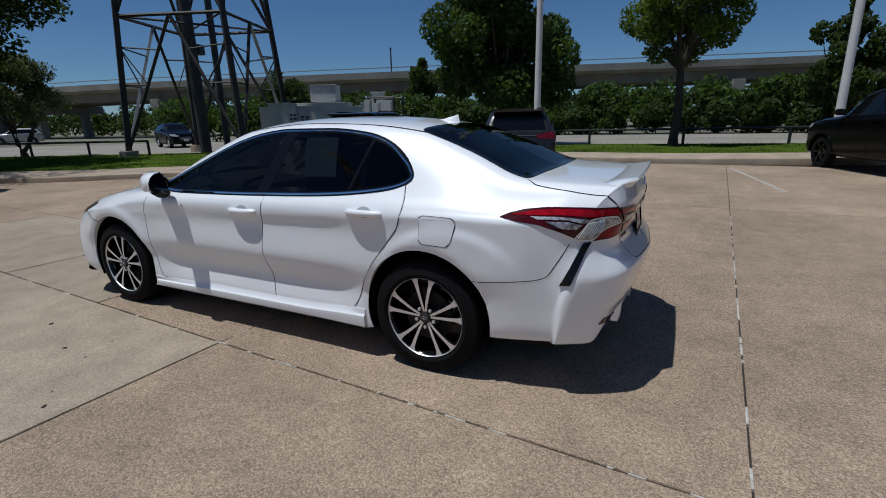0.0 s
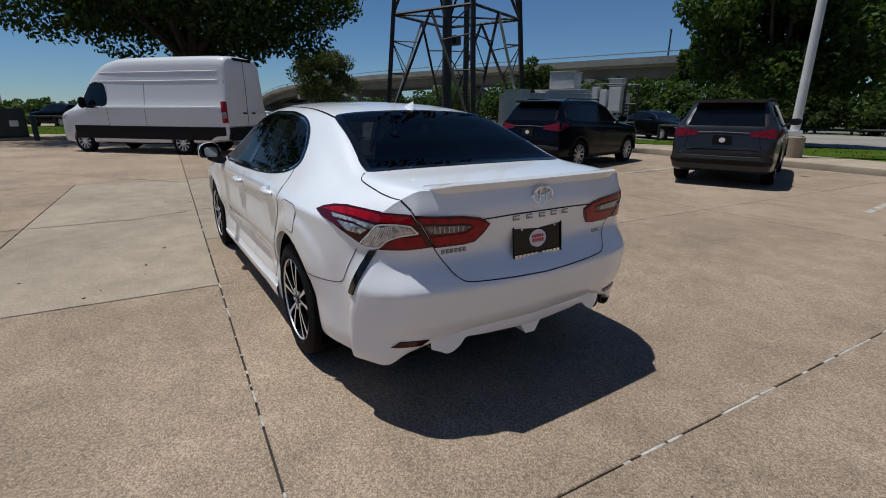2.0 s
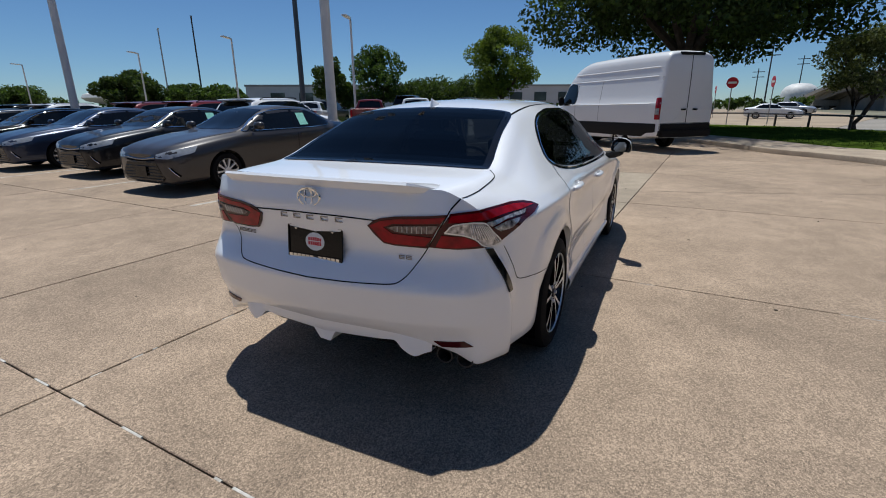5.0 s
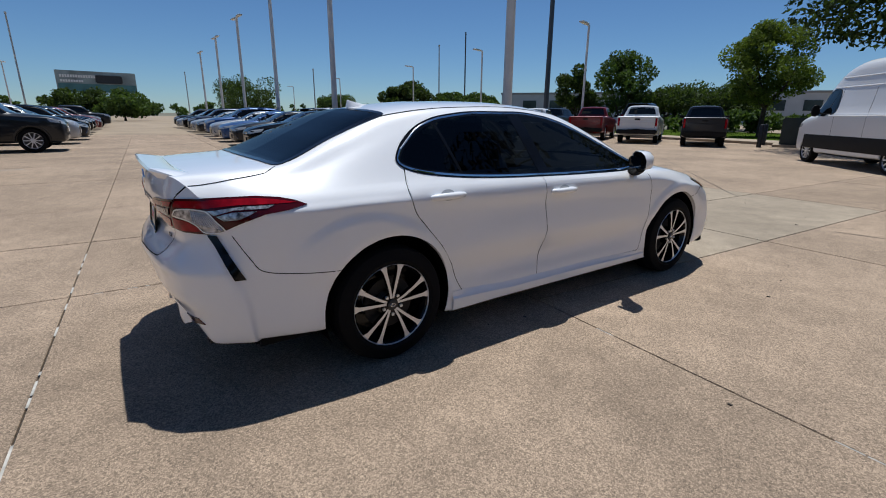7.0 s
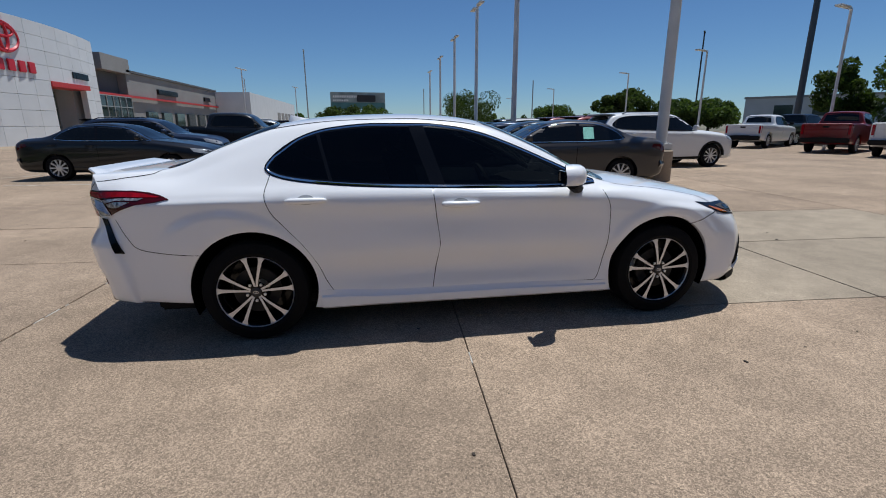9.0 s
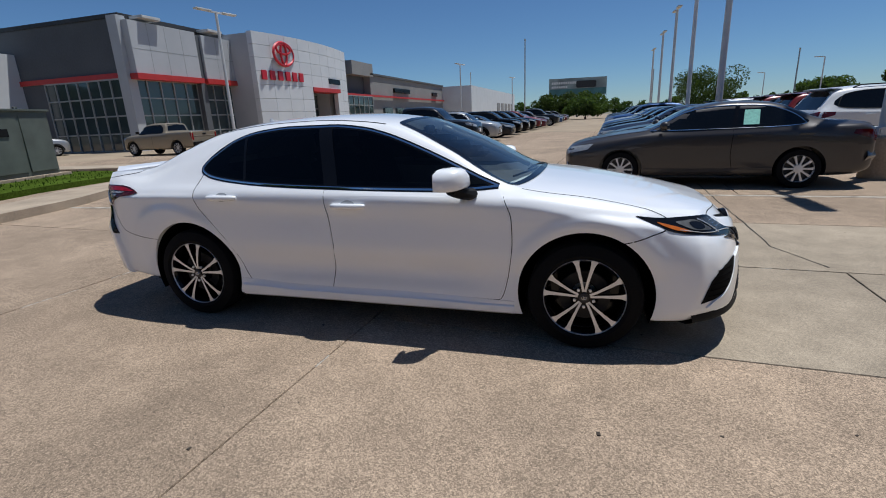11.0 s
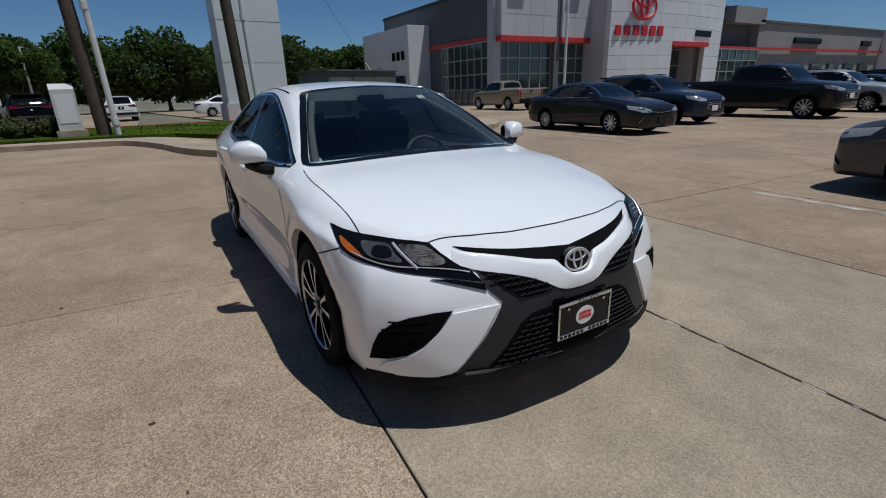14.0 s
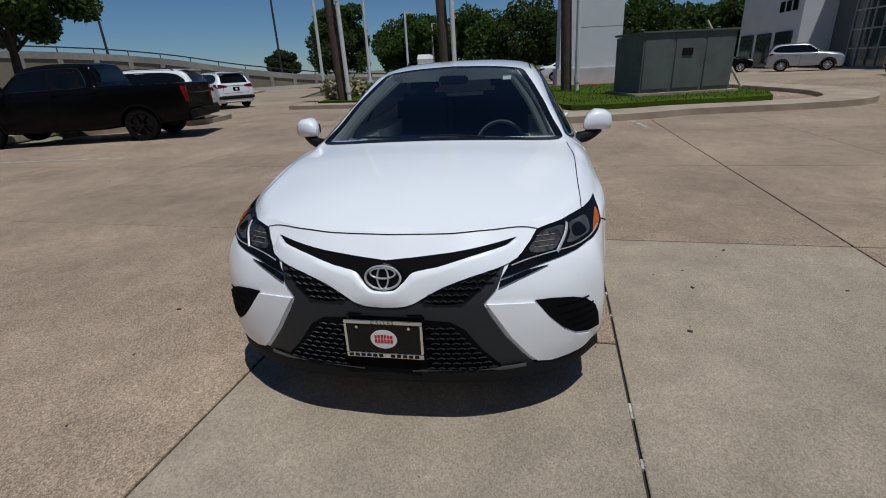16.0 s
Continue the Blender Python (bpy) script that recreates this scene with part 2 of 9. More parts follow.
class Skin:
    """Lays patches and strips on a closed body: outlines are given by rough points and dropped on to it along a direction."""

    def __init__(self, bm):
        self.tree = BVHTree.FromBMesh(bm)

    def axes(self, D):
        D = Vector(D).normalized()
        U = D.cross(Vector((0, 0, 1)) if abs(D.z) < 0.95 else Vector((0, 1, 0))).normalized()
        return D, U, U.cross(D)

    def drop(self, p, D, off):
        hit, nrm, _, _ = self.tree.ray_cast(p + D * 3, -D)
        if hit is None or (hit - p).dot(D) < -0.6:
            hit, nrm, _, _ = self.tree.find_nearest(p)
        if nrm.dot(D) < 0:
            nrm = -nrm
        return hit + nrm * off, nrm

    def patch(self, pts, D, off=0.003, thick=0.006, res=0.05, round_=0):
        D, U, V = self.axes(D)
        P = [Vector(p) for p in pts]
        mid = sum(P, Vector()) / len(P)
        flat = [((p - mid).dot(U), (p - mid).dot(V)) for p in P]
        if round_:
            k = len(flat)
            out = []
            for i in range(k):
                p0, p1, p2, p3 = (np.array(flat[(i + j) % k]) for j in (-1, 0, 1, 2))
                for t in np.linspace(0, 1, round_, endpoint=False):
                    out.append(tuple(0.5 * (2 * p1 + (p2 - p0) * t + (2 * p0 - 5 * p1 + 4 * p2 - p3) * t * t + (3 * p1 - p0 - 3 * p2 + p3) * t**3)))
            flat = out
        bm = bmesh.new()
        bm.faces.new([bm.verts.new((u, v, 0)) for u, v in flat])
        us, vs = [f[0] for f in flat], [f[1] for f in flat]
        for lo, hi, no in ((min(us), max(us), (1, 0, 0)), (min(vs), max(vs), (0, 1, 0))):
            k = int((hi - lo) / res)
            for i in range(1, k + 1):
                w = lo + (hi - lo) * i / (k + 1)
                bmesh.ops.bisect_plane(bm, geom=bm.verts[:] + bm.edges[:] + bm.faces[:], plane_co=Vector(no) * w, plane_no=no, dist=1e-5)
        bmesh.ops.triangulate(bm, faces=[f for f in bm.faces if len(f.verts) > 4])
        bm.normal_update()
        if bm.faces and sum(f.normal.z for f in bm.faces) < 0:
            bmesh.ops.reverse_faces(bm, faces=bm.faces[:])
        nrm = {}
        for v in bm.verts:
            v.co, nrm[v] = self.drop(mid + U * v.co.x + V * v.co.y, D, off)
        if thick:
            rim = [e for e in bm.edges if e.is_boundary]
            old = {v: v.co.copy() for e in rim for v in e.verts}
            made = bmesh.ops.extrude_edge_only(bm, edges=rim)["geom"]
            near = {tuple(round(c, 6) for c in co): nrm[v] for v, co in old.items()}
            for v in (g for g in made if isinstance(g, bmesh.types.BMVert)):
                v.co -= near.get(tuple(round(c, 6) for c in v.co), D) * thick
        bmesh.ops.recalc_face_normals(bm, faces=bm.faces[:])
        if sum(f.normal.dot(D) * f.calc_area() for f in bm.faces) < 0:
            bmesh.ops.reverse_faces(bm, faces=bm.faces[:])
        return bm

    def strip(self, pts, D, width, off=0.0012, n=8, bm=None, bulge=0.0, closed=False):
        """A ribbon along the points; bulge lifts its middle."""
        D, U, V = self.axes(D)
        P = pchip(list(pts) + ([pts[0]] if closed else []), n)
        bm = bm or bmesh.new()
        rows = []
        for i, p in enumerate(P):
            p = Vector(p)
            d = Vector(P[min(i + 1, len(P) - 1)]) - Vector(P[max(i - 1, 0)])
            s = D.cross(d).normalized() * width / 2
            cols = [self.drop(p - s, D, off)[0]] + ([self.drop(p, D, off + bulge)[0]] if bulge else []) + [self.drop(p + s, D, off)[0]]
            rows.append([bm.verts.new(c) for c in cols])
        for a, b in zip(rows, rows[1:]):
            for k in range(len(a) - 1):
                bm.faces.new((a[k], b[k], b[k + 1], a[k + 1]))
        bm.normal_update()
        if sum(f.normal.dot(D) for f in bm.faces) < 0:
            bmesh.ops.reverse_faces(bm, faces=bm.faces[:])
        return bm


def mirrored(pts, side):
    return [(p[0], p[1] * side, p[2]) for p in pts]

# ---- the white sedan: front towards +x, ground at z = 0 ----
HUB = 1.4125


def ramp(v, a, b):
    t = min(1.0, max(0.0, (v - a) / (b - a)))
    return t * t * (3 - 2 * t)


def sculpt(p):
    """Pressed lines of the half body: shoulder line, rear haunch, arch flares, lower door scoop, bumper shelf, bonnet ridges."""
    x, y, z = p
    flank = ramp(y, 0.70, 0.84) * (1 - ramp(x, 1.86, 2.02)) * ramp(x, -2.12, -1.98)
    if flank > 0 and 0.2 < z < 1.0:
        # shoulder line, sharp along its top
        line = float(np.interp(x, [-2.0, -1.27, -1.04, -0.33, 0.10, 0.93, 1.35], [0.925, 0.913, 0.897, 0.861, 0.833, 0.792, 0.78]))
        strong = ramp(x, -1.75, -1.25) * (1 - ramp(x, 0.9, 1.35))
        y += flank * strong * 0.008 * math.exp(-abs(z - line) / 0.045)
        # haunch over the rear wheel and flare over the front one
        r = math.hypot(x + 1.56, z - 0.334)
        y += flank * 0.013 * (1 - ramp(r, 0.495, 0.552)) * ramp(z, 0.50, 0.66) * ramp(x, -2.0, -1.8)
        r = math.hypot(x - 1.43, z - 0.334)
        y += flank * 0.013 * (1 - ramp(r, 0.455, 0.515)) * ramp(z, 0.45, 0.62)
        for hub in (-1.4125, 1.4125):
            r = math.hypot(x - hub, z - 0.345)
            y -= flank * 0.010 * (1 - ramp(r, 0.392, 0.418))
        # lower doors drawn in above the skirt
        y -= flank * 0.007 * ramp(x, -0.98, -0.75) * (1 - ramp(x, 0.75, 0.98)) * math.exp(-((z - 0.36) / 0.10) ** 2)
    if x < -2.1 and 0.4 < z < 0.9:
        x -= ramp(-x, 2.1, 2.3) * 0.010 * math.exp(-abs(z - 0.652) / 0.035)
    if 1.05 < x < 2.12 and z > 0.78:
        mid = 0.60 - 0.06 * ramp(x, 1.1, 2.1)
        z += 0.004 * math.exp(-abs(y - mid) / 0.07) * ramp(x, 1.05, 1.3) * (1 - ramp(x, 1.95, 2.12))
    p.x, p.y, p.z = x, y, z


def sedan_shell():
    """The closed half-net of the body, mirrored: a top sheet (hood, screen, roof, deck) and a belt sheet round the flanks."""
    xs0 = [2.18, 1.75, 1.40, 1.10, 0.62, 0.13, -0.12, -0.40, -0.80, -1.28, -1.62, -1.95, -2.18, -2.425]
    z0 = [0.800, 0.908, 0.968, 1.005, 1.235, 1.418, 1.447, 1.458, 1.449, 1.392, 1.258, 1.120, 1.105, 1.085]
    xs1 = [2.165, 1.74, 1.39, 1.085, 0.60, 0.115, -0.13, -0.40, -0.80, -1.27, -1.61, -1.94, -2.17, -2.415]
    y1 = [0.30, 0.32, 0.34, 0.35, 0.33, 0.30, 0.30, 0.30, 0.30, 0.30, 0.315, 0.335, 0.335, 0.33]
    z1 = [0.802, 0.903, 0.961, 0.998, 1.226, 1.407, 1.437, 1.448, 1.438, 1.383, 1.252, 1.117, 1.103, 1.085]
    xs2 = [2.04, 1.72, 1.40, 0.97, 0.56, 0.09, -0.14, -0.40, -0.80, -1.25, -1.58, -1.93, -2.15, -2.375]
    y2 = [0.60, 0.70, 0.735, 0.715, 0.645, 0.565, 0.550, 0.548, 0.545, 0.535, 0.60, 0.665, 0.655, 0.61]
    z2 = [0.812, 0.868, 0.928, 0.985, 1.190, 1.372, 1.402, 1.414, 1.404, 1.358, 1.240, 1.106, 1.092, 1.080]
    xs3 = [2.00, 1.70, 1.38, 1.03, 0.59, 0.09, -0.14, -0.40, -0.80, -1.20, -1.52, -1.89, -2.12, -2.335]
    y3 = [0.67, 0.78, 0.814, 0.780, 0.705, 0.630, 0.617, 0.614, 0.617, 0.650, 0.705, 0.745, 0.735, 0.675]
    z3 = [0.802, 0.860, 0.916, 0.965, 1.140, 1.330, 1.362, 1.374, 1.358, 1.270, 1.165, 1.055, 1.045, 1.048]
    xs4 = [1.96, 1.68, 1.38, 1.03, 0.60, 0.10, -0.14, -0.40, -0.80, -1.15, -1.50, -1.88, -2.12, -2.295]
    y4 = [0.715, 0.825, 0.856, 0.846, 0.856, 0.862, 0.863, 0.862, 0.856, 0.848, 0.842, 0.820, 0.788, 0.735]
    z4 = [0.792, 0.842, 0.894, 0.940, 0.952, 0.964, 0.970, 0.978, 0.995, 1.018, 1.018, 1.000, 0.998, 1.000]
    xs5 = [1.93, 1.66, 1.36, 1.00, 0.60, 0.10, -0.14, -0.40, -0.80, -1.15, -1.50, -1.88, -2.12, -2.265]
    y5 = [0.762, 0.866, 0.896, 0.887, 0.893, 0.897, 0.898, 0.898, 0.898, 0.898, 0.895, 0.868, 0.825, 0.765]
    z5 = [0.775, 0.814, 0.860, 0.912, 0.922, 0.932, 0.935, 0.938, 0.948, 0.960, 0.960, 0.952, 0.955, 0.960]
    zero = [0.0] * 14
    top = np.array([np.array(r).T for r in ((xs0, zero, z0), (xs1, y1, z1), (xs2, y2, z2), (xs3, y3, z3), (xs4, y4, z4), (xs5, y5, z5))])

    front = [  # from the middle to the corner, row by row downwards: x, y
        ([2.238, 2.218, 2.097, 2.058, 2.013, 1.965], [0, 0.30, 0.625, 0.708, 0.765, 0.815], [0.74, 0.74, 0.745, 0.745, 0.74, 0.735]),
        ([2.31, 2.29, 2.175, 2.12, 2.065, 2.00], [0, 0.31, 0.635, 0.738, 0.803, 0.853], [0.655] * 6),
        ([2.35, 2.325, 2.22, 2.155, 2.085, 2.01], [0, 0.31, 0.635, 0.748, 0.824, 0.875], [0.55] * 6),
        ([2.362, 2.337, 2.237, 2.165, 2.085, 2.00], [0, 0.31, 0.635, 0.757, 0.835, 0.887], [0.42] * 6),
        ([2.366, 2.341, 2.236, 2.155, 2.065, 1.97], [0, 0.31, 0.635, 0.76, 0.836, 0.887], [0.30] * 6),
        ([2.33, 2.305, 2.20, 2.11, 2.02, 1.93], [0, 0.31, 0.62, 0.73, 0.80, 0.852], [0.215] * 6),
        ([2.10, 2.10, 2.05, 2.00, 1.95, 1.85], [0, 0.28, 0.50, 0.60, 0.65, 0.68], [0.20] * 6)]
    wide = np.array([0.908, 0.919, 0.906, 0.902, 0.902, 0.902, 0.902, 0.904, 0.913, 0.920, 0.896, 0.852])
    bulge = np.array([0, 0, 0.3, 1, 1, 1, 1, 0.8, 0.2, 0, 0, 0])
    xs = np.array(xs5[1:13])
    zt = np.array(z5[1:13])
    side = [
        (xs, wide + 0.003 * bulge, zt - 0.045),
        (xs, wide - 0.010 * bulge, np.array([0.69, 0.73, 0.77, 0.80, 0.80, 0.80, 0.80, 0.80, 0.80, 0.80, 0.79, 0.79])),
        (xs, wide + 0.003 * bulge, np.array([0.57, 0.59, 0.60] + [0.61] * 9)),
        (xs, wide - 0.008 - 0.032 * bulge, np.array([0.43] * 10 + [0.45, 0.47])),
        (xs, wide - 0.012 - 0.008 * bulge, np.array([0.30] * 10 + [0.36, 0.38])),
        (xs, wide - 0.030, np.array([0.205] + [0.195] * 7 + [0.205, 0.25, 0.285, 0.295])),
        (xs, np.full(12, 0.68), np.array([0.20] * 10 + [0.25, 0.26]))]
    rear = [
        ([-2.255, -2.30, -2.345, -2.395, -2.445, -2.458], [0.775, 0.742, 0.692, 0.630, 0.33, 0], [0.92, 0.94, 0.955, 0.965, 0.97, 0.97]),
        ([-2.235, -2.285, -2.33, -2.365, -2.405, -2.418], [0.80, 0.772, 0.722, 0.652, 0.33, 0], [0.80] * 6),
        ([-2.21, -2.285, -2.358, -2.418, -2.485, -2.507], [0.852, 0.819, 0.768, 0.685, 0.34, 0], [0.648] * 6),
        ([-2.18, -2.262, -2.345, -2.405, -2.467, -2.487], [0.865, 0.828, 0.773, 0.685, 0.34, 0], [0.52] * 6),
        ([-2.165, -2.248, -2.325, -2.382, -2.442, -2.462], [0.862, 0.824, 0.765, 0.672, 0.34, 0], [0.41, 0.42, 0.43, 0.45, 0.455, 0.455]),
        ([-2.14, -2.225, -2.308, -2.345, -2.39, -2.41], [0.842, 0.802, 0.752, 0.655, 0.34, 0], [0.292, 0.292, 0.297, 0.352, 0.405, 0.405]),
        ([-2.00, -2.02, -2.05, -2.08, -2.10, -2.10], [0.66, 0.62, 0.58, 0.50, 0.28, 0], [0.27, 0.28, 0.285, 0.34, 0.36, 0.36])]
    belt = np.array([np.vstack([np.array(f).T, np.array(s).T, np.array(r).T]) for f, s, r in zip(front, side, rear)])
    nu, nv = 11, 6
    ghost = belt[0][5:19]
    along = [pchip(row, nu) for row in top]
    gl = pchip(ghost, nu)
    T = np.array([pchip(np.array([r[j] for r in along] + [gl[j]]), nv)[: 5 * nv + 1] for j in range(len(gl))])  # [j][v]
    rim = np.vstack([T[0], T[1:-1, -1], T[-1][::-1]])
    inner = np.vstack([T[0] * np.nan, T[1:-1, -1 - nv], T[-1][::-1] * np.nan])
    rows = []
    for row in belt:
        f = pchip(row, 8)
        fine = np.vstack([pchip(row[:7], nv)[: 5 * nv + 1], pchip(row[4:20], nu)[nu + 1: 14 * nu], pchip(row[17:], nv)[nv:]])
        rows.append(fine)
    B = []
    for j in range(len(rim)):
        stack = [rim[j]] + [r[j] for r in rows]
        if np.isnan(inner[j][0]):
            B.append(pchip(np.array(stack), 8))
        else:
            B.append(pchip(np.array([inner[j]] + stack), 8)[8:])
    bm = bmesh.new()
    grid_faces(bm, T)
    grid_faces(bm, np.array(B))
    under = [b[-1] for b in B]
    grid_faces(bm, np.array([[u, (u[0], 0, u[2])] for u in under]))
    for v in bm.verts:
        sculpt(v.co)
    bmesh.ops.mirror(bm, geom=bm.verts[:] + bm.edges[:] + bm.faces[:], axis="Y", merge_dist=0.0005)
    bmesh.ops.remove_doubles(bm, verts=bm.verts[:], dist=0.0008)
    bmesh.ops.dissolve_degenerate(bm, dist=0.0003, edges=bm.edges[:])
    bmesh.ops.recalc_face_normals(bm, faces=bm.faces[:])
    return bm


def throwaway(bm):
    me = bpy.data.meshes.new("cutter")
    bmesh.ops.recalc_face_normals(bm, faces=bm.faces[:])
    bm.to_mesh(me)
    bm.free()
    return new("cutter", me)


SCREEN = [(1.085, 0, 1.0), (1.07, 0.36, 0.995), (0.955, 0.738, 0.985), (0.68, 0.658, 1.122), (0.51, 0.604, 1.214), (0.32, 0.540, 1.307), (0.175, 0.480, 1.365), (0.18, 0.28, 1.380), (0.19, 0, 1.388)]
SCREEN = SCREEN + [(x, -y, z) for x, y, z in SCREEN[-2:0:-1]]
REARGLASS = [(-1.285, 0, 1.39), (-1.275, 0.32, 1.38), (-1.26, 0.515, 1.36), (-1.57, 0.57, 1.24), (-1.905, 0.625, 1.11), (-1.93, 0.33, 1.12), (-1.94, 0, 1.12)]
REARGLASS = REARGLASS + [(x, -y, z) for x, y, z in REARGLASS[-2:0:-1]]
# side glass line: front tip, along the belt to the rear kick, and back along the roof rail
DLO = [(0.895, 0.792, 0.982), (0.62, 0.84, 0.966), (0.10, 0.86, 0.974), (-0.25, 0.86, 0.984), (-0.70, 0.855, 1.002), (-1.02, 0.85, 1.030),
       (-1.235, 0.82, 1.070), (-1.295, 0.79, 1.112), (-1.255, 0.75, 1.172), (-1.07, 0.66, 1.295), (-0.90, 0.63, 1.342), (-0.60, 0.605, 1.368), (-0.30, 0.61, 1.368),
       (-0.06, 0.622, 1.345), (0.113, 0.644, 1.304), (0.274, 0.668, 1.247), (0.427, 0.693, 1.184), (0.60, 0.725, 1.108), (0.78, 0.765, 1.027)]


def cut_body(bm, arches):
    """Hollows the cabin, opens the windows and cuts the wheel arches."""
    me = bpy.data.meshes.new("body")
    bm.to_mesh(me)
    base = new("base", me)
    cutters = []
    c = bmesh.new()
    side = [(1.0, 0.55), (0.98, 0.93), (0.56, 1.14), (0.10, 1.34), (-0.4, 1.385), (-0.9, 1.375), (-1.25, 1.33), (-1.60, 1.19), (-1.86, 1.06), (-1.70, 0.9), (-1.0, 0.5)]
    prism(c, [(x, z) for x, z in side], -0.56, 0.56, Matrix.Rotation(radians(90), 4, "X"))
    cutters.append(throwaway(c))
    for outline, d in ((SCREEN, (0.42, 0, 0.907)), (REARGLASS, (-0.37, 0, 0.93))):
        d = Vector(d)
        mid = sum((Vector(p) for p in outline), Vector()) / len(outline)
        c = bmesh.new()
        inn = [mid + (Vector(p) - mid) * 0.965 for p in outline]
        lo = [c.verts.new(p - d * 0.16) for p in inn]
        hi = [c.verts.new(p + d * 0.12) for p in inn]
        k = len(lo)
        c.faces.new(lo)
        c.faces.new(hi[::-1])
        for i in range(k):
            c.faces.new((lo[i], hi[i], hi[(i + 1) % k], lo[(i + 1) % k]))
        cutters.append(throwaway(c))
    mid = sum((Vector(p) for p in DLO), Vector()) / len(DLO)
    for s in (1, -1):
        c = bmesh.new()
        inn = [mid + (Vector(p) - mid) * 0.97 for p in DLO]
        prism(c, [(p.x, p.z) for p in inn], -1.05 if s > 0 else 0.45, -0.45 if s > 0 else 1.05, Matrix.Rotation(radians(90), 4, "X"))
        cutters.append(throwaway(c))
        for x in (HUB, -HUB):
            c = bmesh.new()
            ring = lathe(c, [(0.392, 0.60 * s), (0.392, 1.10 * s)], 56, "y", (x, 0, arches))
            c.faces.new(ring[0])
            c.faces.new(ring[1][::-1])
            cutters.append(throwaway(c))
    return boolean(base, cutters)


def ellipse_ring(bm, m, a, b, width, depth, n=36):
    """A raised oval ring in the local xy-plane."""
    rows = []
    for k in range(n):
        t = 2 * math.pi * k / n
        c, s = math.cos(t), math.sin(t)
        rows.append([bm.verts.new(m @ Vector(p)) for p in (((a - width) * c, (b - width) * s, 0), ((a - width * 0.7) * c, (b - width * 0.7) * s, depth),
                                                            ((a - width * 0.3) * c, (b - width * 0.3) * s, depth), (a * c, b * s, 0))])
    for k in range(n):
        p, q = rows[k], rows[(k + 1) % n]
        for i in range(3):
            bm.faces.new((p[i], q[i], q[i + 1], p[i + 1]))
    bmesh.ops.recalc_face_normals(bm, faces=bm.faces[:])


def build_wheel(parent, x, side, spokes="sport"):
    """One road wheel under its car: tyre, rim, spokes, cap, nuts and brake disc. side: +1 left, -1 right."""
    w = part("wheel", bmesh.new(), RUBBER, parent)
    w.matrix_basis = pose(x, side * 0.79, 0.334, 0, 0, 0 if side > 0 else 180)
    bm = bmesh.new()
    lathe(bm, [(0.232, -0.10), (0.30, -0.116), (0.322, -0.105), (0.333, -0.08), (0.334, -0.03), (0.329, -0.028), (0.329, -0.022), (0.334, -0.02), (0.334, 0.02), (0.329, 0.022), (0.329, 0.028), (0.334, 0.03),
               (0.333, 0.08), (0.322, 0.103), (0.30, 0.113), (0.27, 0.115), (0.262, 0.119), (0.245, 0.112), (0.236, 0.10)], 48)
    part("tyre", bm, RUBBER, w)
    bm = bmesh.new()
    lathe(bm, [(0.236, 0.107), (0.222, 0.09), (0.212, 0.04), (0.205, -0.09), (0.10, -0.10)], 48)
    part("rim_barrel", bm, GLOSSBLACK, w)
    bm = bmesh.new()
    lathe(bm, [(0.2345, 0.100), (0.2385, 0.1085), (0.2365, 0.1115), (0.2335, 0.107), (0.231, 0.095)], 56)
    part("rim", bm, SILVER, w, "machined silver rim lip")
    for k in range(5):
        for j in (-1, 1):
            mid = radians(72 * k + 90)
            bm = bmesh.new()
            rows = []
            for r, a, half, y in ((0.036, mid + j * radians(9.0), 0.0066, 0.096), (0.085, mid + j * radians(9.8), 0.0074, 0.103), (0.155, mid + j * radians(11.6), 0.0092, 0.106), (0.205, mid + j * radians(12.5), 0.0118, 0.106), (0.2335, mid + j * radians(13.2), 0.0215, 0.105)):
                c = Vector((math.cos(a) * r, y, math.sin(a) * r))
                t = Vector((-math.sin(a), 0, math.cos(a))) * half
                rows.append([bm.verts.new(p) for p in (c - t * 0.9 + Vector((0, -0.03, 0)), c - t, c + t, c + t * 0.9 + Vector((0, -0.03, 0)))])
            for p, q in zip(rows, rows[1:]):
                for i in range(3):
                    f = bm.faces.new((p[i], p[i + 1], q[i + 1], q[i]))
                    f.material_index = 0 if i == 1 else 1
            bmesh.ops.recalc_face_normals(bm, faces=bm.faces[:])
            if sum(f.normal.y for f in bm.faces) < 0:
                bmesh.ops.reverse_faces(bm, faces=bm.faces[:])
            part("spoke", bm, [SILVER, GLOSSBLACK], w, angle=20)
    bm = bmesh.new()
    lathe(bm, [(0.068, 0.080), (0.064, 0.094), (0.034, 0.096), (0.0, 0.096)], 24)
    part("hub", bm, GLOSSBLACK, w)
    bm = bmesh.new()
    lathe(bm, [(0.031, 0.096), (0.030, 0.104), (0.024, 0.106), (0.0, 0.106)], 24)
    cap = part("centre_cap", bm, DARKMETAL, w)
    bm = bmesh.new()
    ellipse_ring(bm, pose(0, 0.1065, 0, -90, 0, 0), 0.017, 0.0115, 0.004, 0.002, 20)
    ellipse_ring(bm, pose(0, 0.1065, 0, -90, 0, 0), 0.006, 0.0115, 0.003, 0.002, 16)
    part("cap_ring", bm, CHROME, cap)
    for k in range(5):
        a = radians(72 * k + 90 + 36)
        bm = bmesh.new()
        lathe(bm, [(0.0105, 0.092), (0.0095, 0.104), (0.0, 0.105)], 6, "y", (math.cos(a) * 0.0572, 0, math.sin(a) * 0.0572))
        part("wheel_nut", bm, SILVER, w)
    bm = bmesh.new()
    lathe(bm, [(0.075, 0.03), (0.085, 0.05), (0.15, 0.05), (0.15, 0.026), (0.075, 0.026)], 40)
    part("brake_disc", bm, BRAKE, w)
    return w


